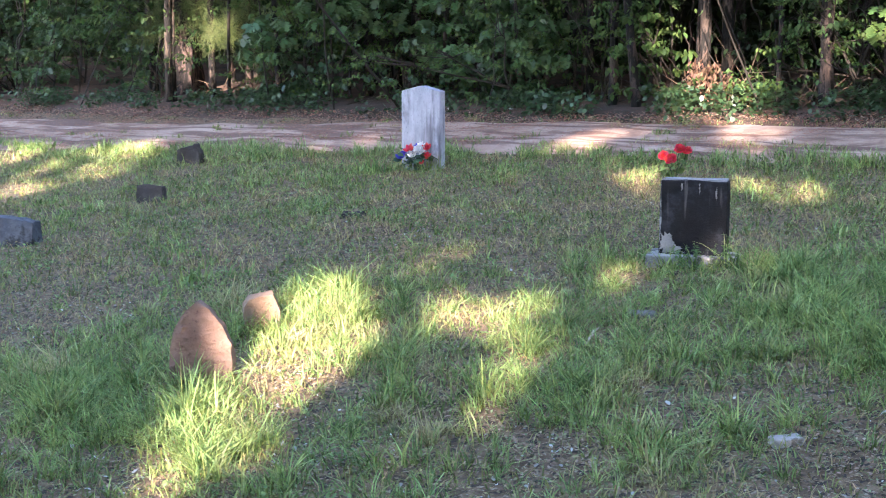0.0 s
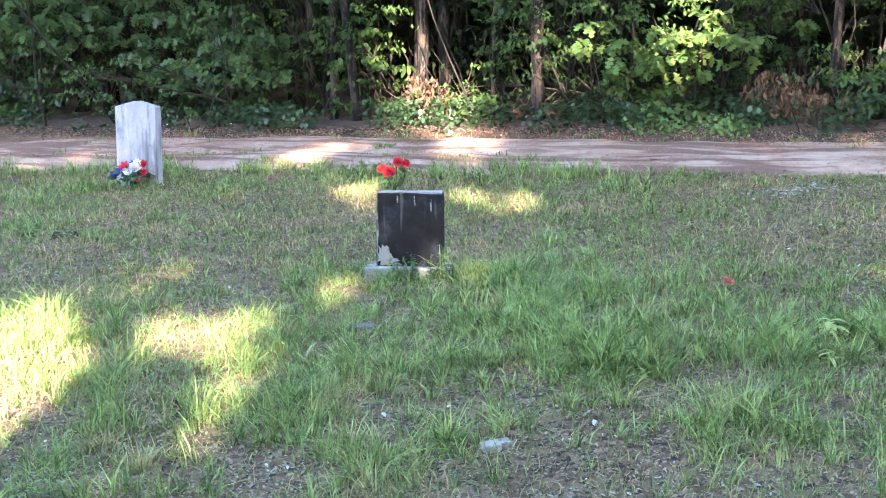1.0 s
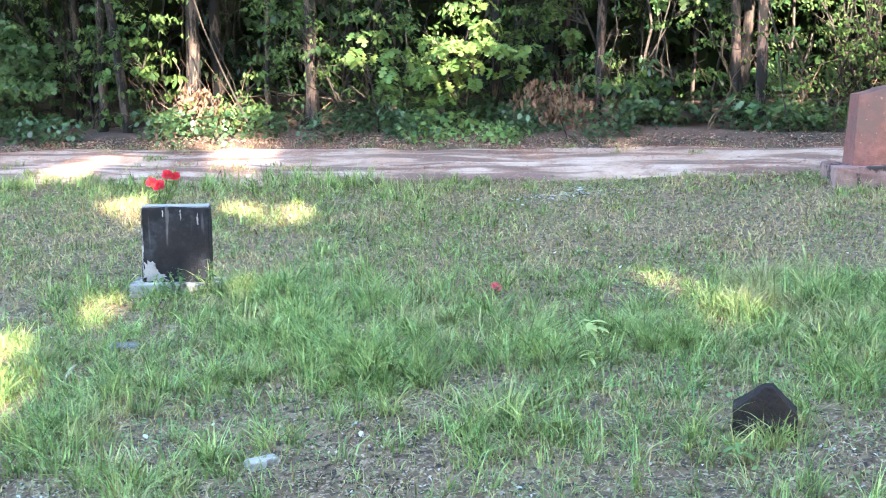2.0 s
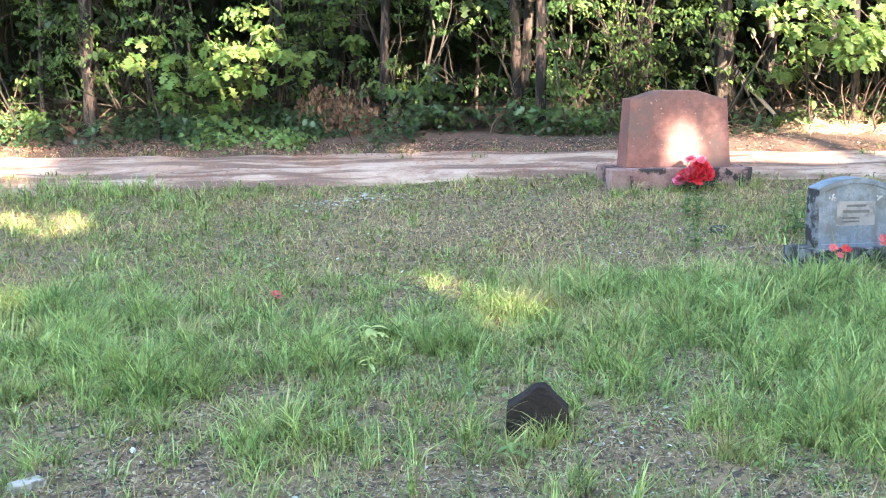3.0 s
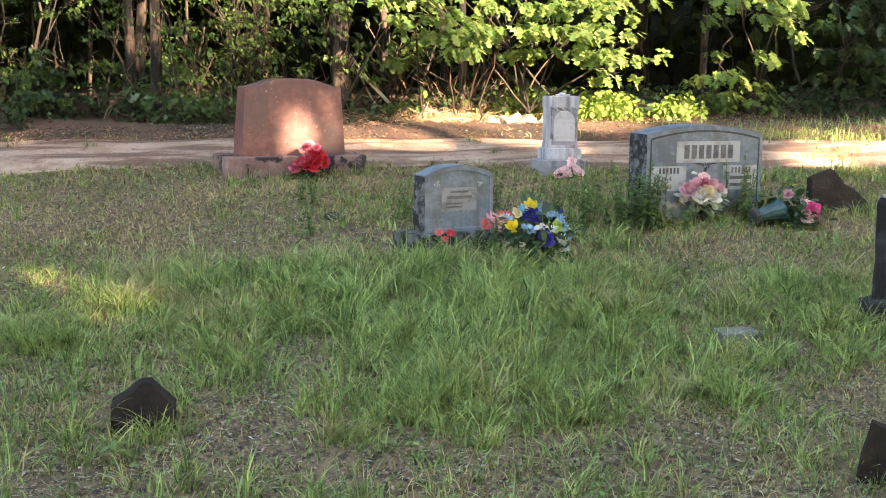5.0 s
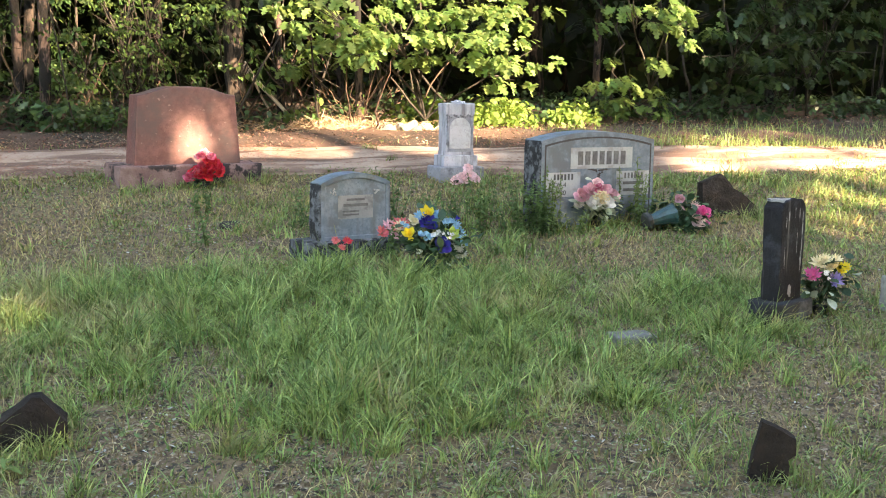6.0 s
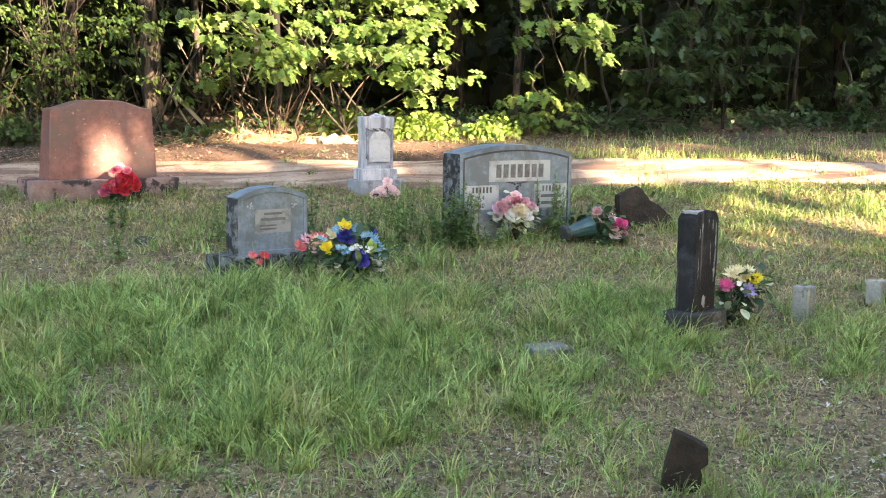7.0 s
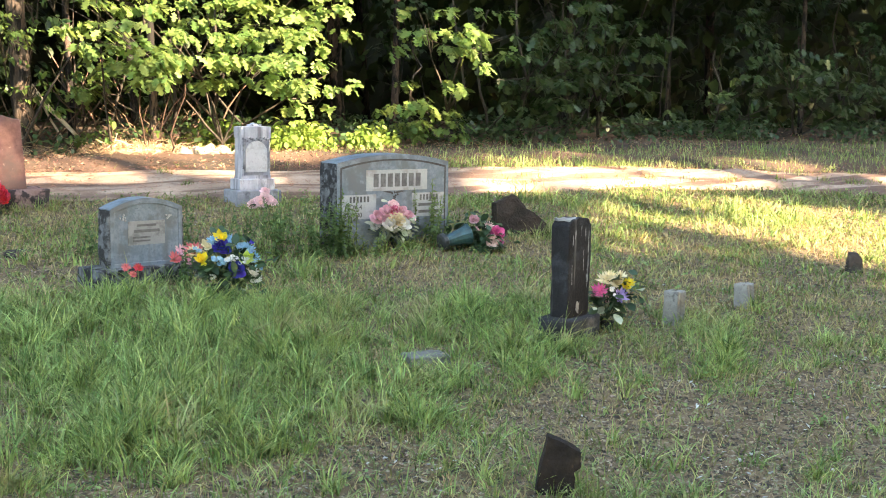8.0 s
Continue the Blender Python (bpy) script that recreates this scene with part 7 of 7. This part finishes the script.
# each with the share of the leaves that still hangs in it
# the lawn round the brown stones and the black headstone
OPENINGS = [(-0.86, 4.30, 0, 0.15, 0.12, 0.05), (-0.78, 4.85, 0, 0.16, 0.12, 0.04), (-0.66, 5.50, 0, 0.16, 0.13, 0), (-0.56, 6.10, 0, 0.18, 0.07, 0.03), (0.10, 5.98, 0, 0.12, 0.07, 0.08), (0.25, 5.2, 0, 0.09, 0.06, 0.12), (-0.02, 7.08, 0, 0.05, 0.02, 0.08), (-0.33, 7.42, 0, 0.12, -0.01, 0.5), (-0.27, 7.96, 0, 0.04, 0.0, 0.4), (0.81, 6.26, 0, 0.05, 0.03, 0.55), (1.30, 6.14, 0, 0.05, 0.03, 0.9), (0.45, 5.78, 0, 0.05, -0.01, 0.5), (0.78, 5.5, 0, 0.08, -0.01, 0.7), (-0.10, 4.2, 0, 0.26, 0.12, 0.6)]
# the farther lawn and the lane
OPENINGS += [(2.18, 8.15, 0, 0.14, 0.10, 0.12), (1.37, 8.87, 0, 0.11, 0.07, 0.12), (-3.15, 11.66, 0, 0.35, 0.42, 0.06), (-3.41, 9.88, 0, 0.05, 0.15, 0.12), (-4.25, 12.7, 0, 0.25, 0.15, 0.05), (-0.87, 11.91, 0, 0.26, 0.14, 0.3), (1.07, 10.27, 0, 0.2, 0.03, 0.08), (0.64, 9.0, 0, 0.12, 0.10, 0.4), (1.6, 7.4, 0, 0.9, 0.5, 0.66), (3.40, 5.05, 0, 0.16, 0.01, 0.2), (3.04, 4.86, 0, 0.09, 0.01, 0.25), (5.2, 8.5, 0, 1.0, 0.1, 0.45), (3.2, 10.0, 0, 0.9, 0.12, 0.3), (1.6, 11.2, 0, 0.8, 0.12, 0.25), (2.26, 9.83, 0, 0.12, 0.0, 0.1)]
# the red monument, the sunlit end of the lane and the grass beside it
OPENINGS += [(6.13, 6.42, 0.28, 0.10, 0.09, 0.17), (6.07, 6.42, 0.38, 0.20, 0.17, 0.48), (10.0, 3.95, 0, 0.9, 0.09, 0), (11.1, 3.0, 0, 0.9, 0.10, 0), (12.3, 1.2, 0, 0.9, 0.2, 0.03), (8.96, 1.68, 0, 0.3, 0.15, 0.01), (9.7, 1.5, 0, 0.5, 0.22, 0.01), (8.55, 1.35, 0, 0.22, 0.08, 0.05), (9.4, 2.65, 0, 0.6, 0.12, 0.14), (7.85, 2.5, 0, 0.25, 0.03, 0.15), (8.5, 2.75, 0, 0.35, 0.06, 0.16), (10.4, 4.75, 0, 0.6, 0.05, 0.12), (8.3, 6.35, 0, 0.3, 0.16, 0.01), (7.3, 7.2, 0, 0.45, 0.16, 0.06)]
# the wood's edge beside the lane's sunlit end
OPENINGS += [(8.9, 6.4, 0.95, 1.0, 0.65, 0.006), (9.5, 6.6, 1.3, 0.85, 0.55, 0.006), (9.2, 6.9, 1.95, 1.0, 0.4, 0.02), (10.80, 5.3, 1.15, 0.28, 0.2, 0.03), (10.82, 5.7, 0.47, 0.16, 0.10, 0.04), (8.0, 8.0, 1.25, 0.55, 0.65, 0.01), (9.5, 6.4, 0.08, 0.75, 0.2, 0.006), (8.5, 7.4, 0, 0.7, 0.28, 0.01), (13.0, 3.9, 0.6, 0.14, 0.1, 0.1), (14.3, 2.9, 0.75, 0.3, 0.08, 0.1), (12.0, 4.7, 0.25, 0.15, 0.06, 0.1)]
# the wood's edge farther along
OPENINGS += [(4.55, 10.35, 0.85, 0.28, 0.16, 0.02), (2.2, 12.3, 0.75, 0.08, 0.1, 0.03), (3.75, 10.95, 0.8, 0.1, 0.1, 0.03), (-3.0, 16.8, 0.65, 0.6, 0.28, 0.03), (2.65, 11.9, 0.25, 0.42, 0.28, 0.02), (3.45, 11.2, 0.75, 0.08, 0.25, 0.01), (6.2, 9.6, 0.9, 0.45, 0.25, 0.05), (7.0, 8.8, 0.8, 0.45, 0.45, 0.03), (7.4, 8.6, 1.2, 0.35, 0.2, 0.03), (2.55, 12.2, 0.75, 0.03, 0.12, 0.02), (2.7, 11.3, 0, 0.3, 0.05, 0.1), (-0.88, 12.02, 0, 0.25, 0.08, 0.15)]


def open_at(P, openings, pad=0.0):
    """Whether the light that passes the points P falls into one of the openings."""
    s, u = P @ np.array(SUN_SIDE), P @ np.array(SUN_UP)
    wob = 0.7 + 0.6 * vnoise(s, u, 0.4, 91)
    res = np.zeros(len(P), bool)
    for x, y, h, a, b, _ in openings:
        c = Vector((x, y, plane_z(x, y) + h))
        res |= ((s - c.dot(SUN_SIDE)) / (a + pad)) ** 2 + ((u - c.dot(SUN_UP)) / (b + pad)) ** 2 < wob
    return res


CLEAR = [op for op in OPENINGS if op[5] < 0.13]


def unseen_shade_tree(x, y, height, spread, r, n):
    z = float(gz(x, y))
    ob = thing("unseen_shade_tree", Matrix.Identity(4), "unseen tall leafy tree added behind the graveyard to cast shade", "tree", "shade trees")
    best = None
    for dx in np.linspace(-1.6, 1.6, 24):  # stands where it leaves the openings free
        line = crooked((x + dx, y, z - 0.2), (x + dx + 0.3, y, z + height * 0.85), 10, 0.12)
        fine = np.concatenate([np.linspace(p, q, 8) for p, q in zip(line, line[1:])])
        hits = int(open_at(fine, CLEAR, 0.25).sum())
        if best is None or hits < best[0]:
            best = (hits, line)
    stem = best[1]
    sets = [tube_arrays(stem, np.linspace(r, r * 0.35, 10), 10)]
    c = rng.normal(0, 1, (90, 3))
    c /= np.linalg.norm(c, axis=1, keepdims=True)
    c = c * rng.random((90, 1)) ** 0.4 * np.array([spread, spread * 0.8, height * 0.46]) + np.array([x, y, z + height * 0.54])
    for q in c[::4]:
        limb = tube_arrays(crooked(stem[rng.integers(3, 9)], q, 6, 0.08), np.linspace(0.05, 0.015, 6), 6)
        if not open_at(q[None], CLEAR, 0.3)[0]:
            sets.append(limb)
    child("trunk", fast_mesh("trunk", *merge(sets), M_BARK, True), ob)
    i = rng.integers(0, len(c), n)
    P = c[i] + rng.normal(0, 0.55, (n, 3))
    size, head, droop = rng.uniform(0.35, 0.65, n), rng.uniform(0, 6.28, n), rng.normal(0.6, 0.5, n)
    tip = P + size[:, None] * np.stack([np.cos(head) * np.cos(droop), np.sin(head) * np.cos(droop), -np.sin(droop)], 1)
    mid = (P + tip) / 2
    ok = (P[:, 2] > z + 1.5)
    # leaves that would shade a listed sunlit spot are left out
    for k, op in enumerate(OPENINGS):
        stay = np.random.default_rng(500 + 90 * int(x * 10 + 400) + k).random(n)
        ok &= ~(open_at(P, [op], 0.10) | open_at(tip, [op], 0.10) | open_at(mid, [op], 0.16)) | (stay < op[5])
    roll = rng.normal(0, 0.8, n)
    child("crown", fast_mesh("crown", *leaf_arrays(P[ok], size[ok], head[ok], droop[ok], roll[ok], SIMPLE), M_LEAF_SHADE), ob)


for k in range(15):
    sx = -22 + 2.9 * k + rng.uniform(-0.6, 0.6)
    unseen_shade_tree(sx, -11.5 + rng.uniform(-1.2, 1.2) - 0.25 * (sx - 0), rng.uniform(17, 20), rng.uniform(2.6, 3.3), rng.uniform(0.15, 0.26), 4000)
for k in range(14):
    sx = -23 + 3.1 * k + rng.uniform(-0.8, 0.8)
    unseen_shade_tree(sx, -16.5 + rng.uniform(-1.2, 1.2) - 0.25 * (sx - 0), rng.uniform(19, 23), rng.uniform(2.6, 3.3), rng.uniform(0.15, 0.26), 4000)
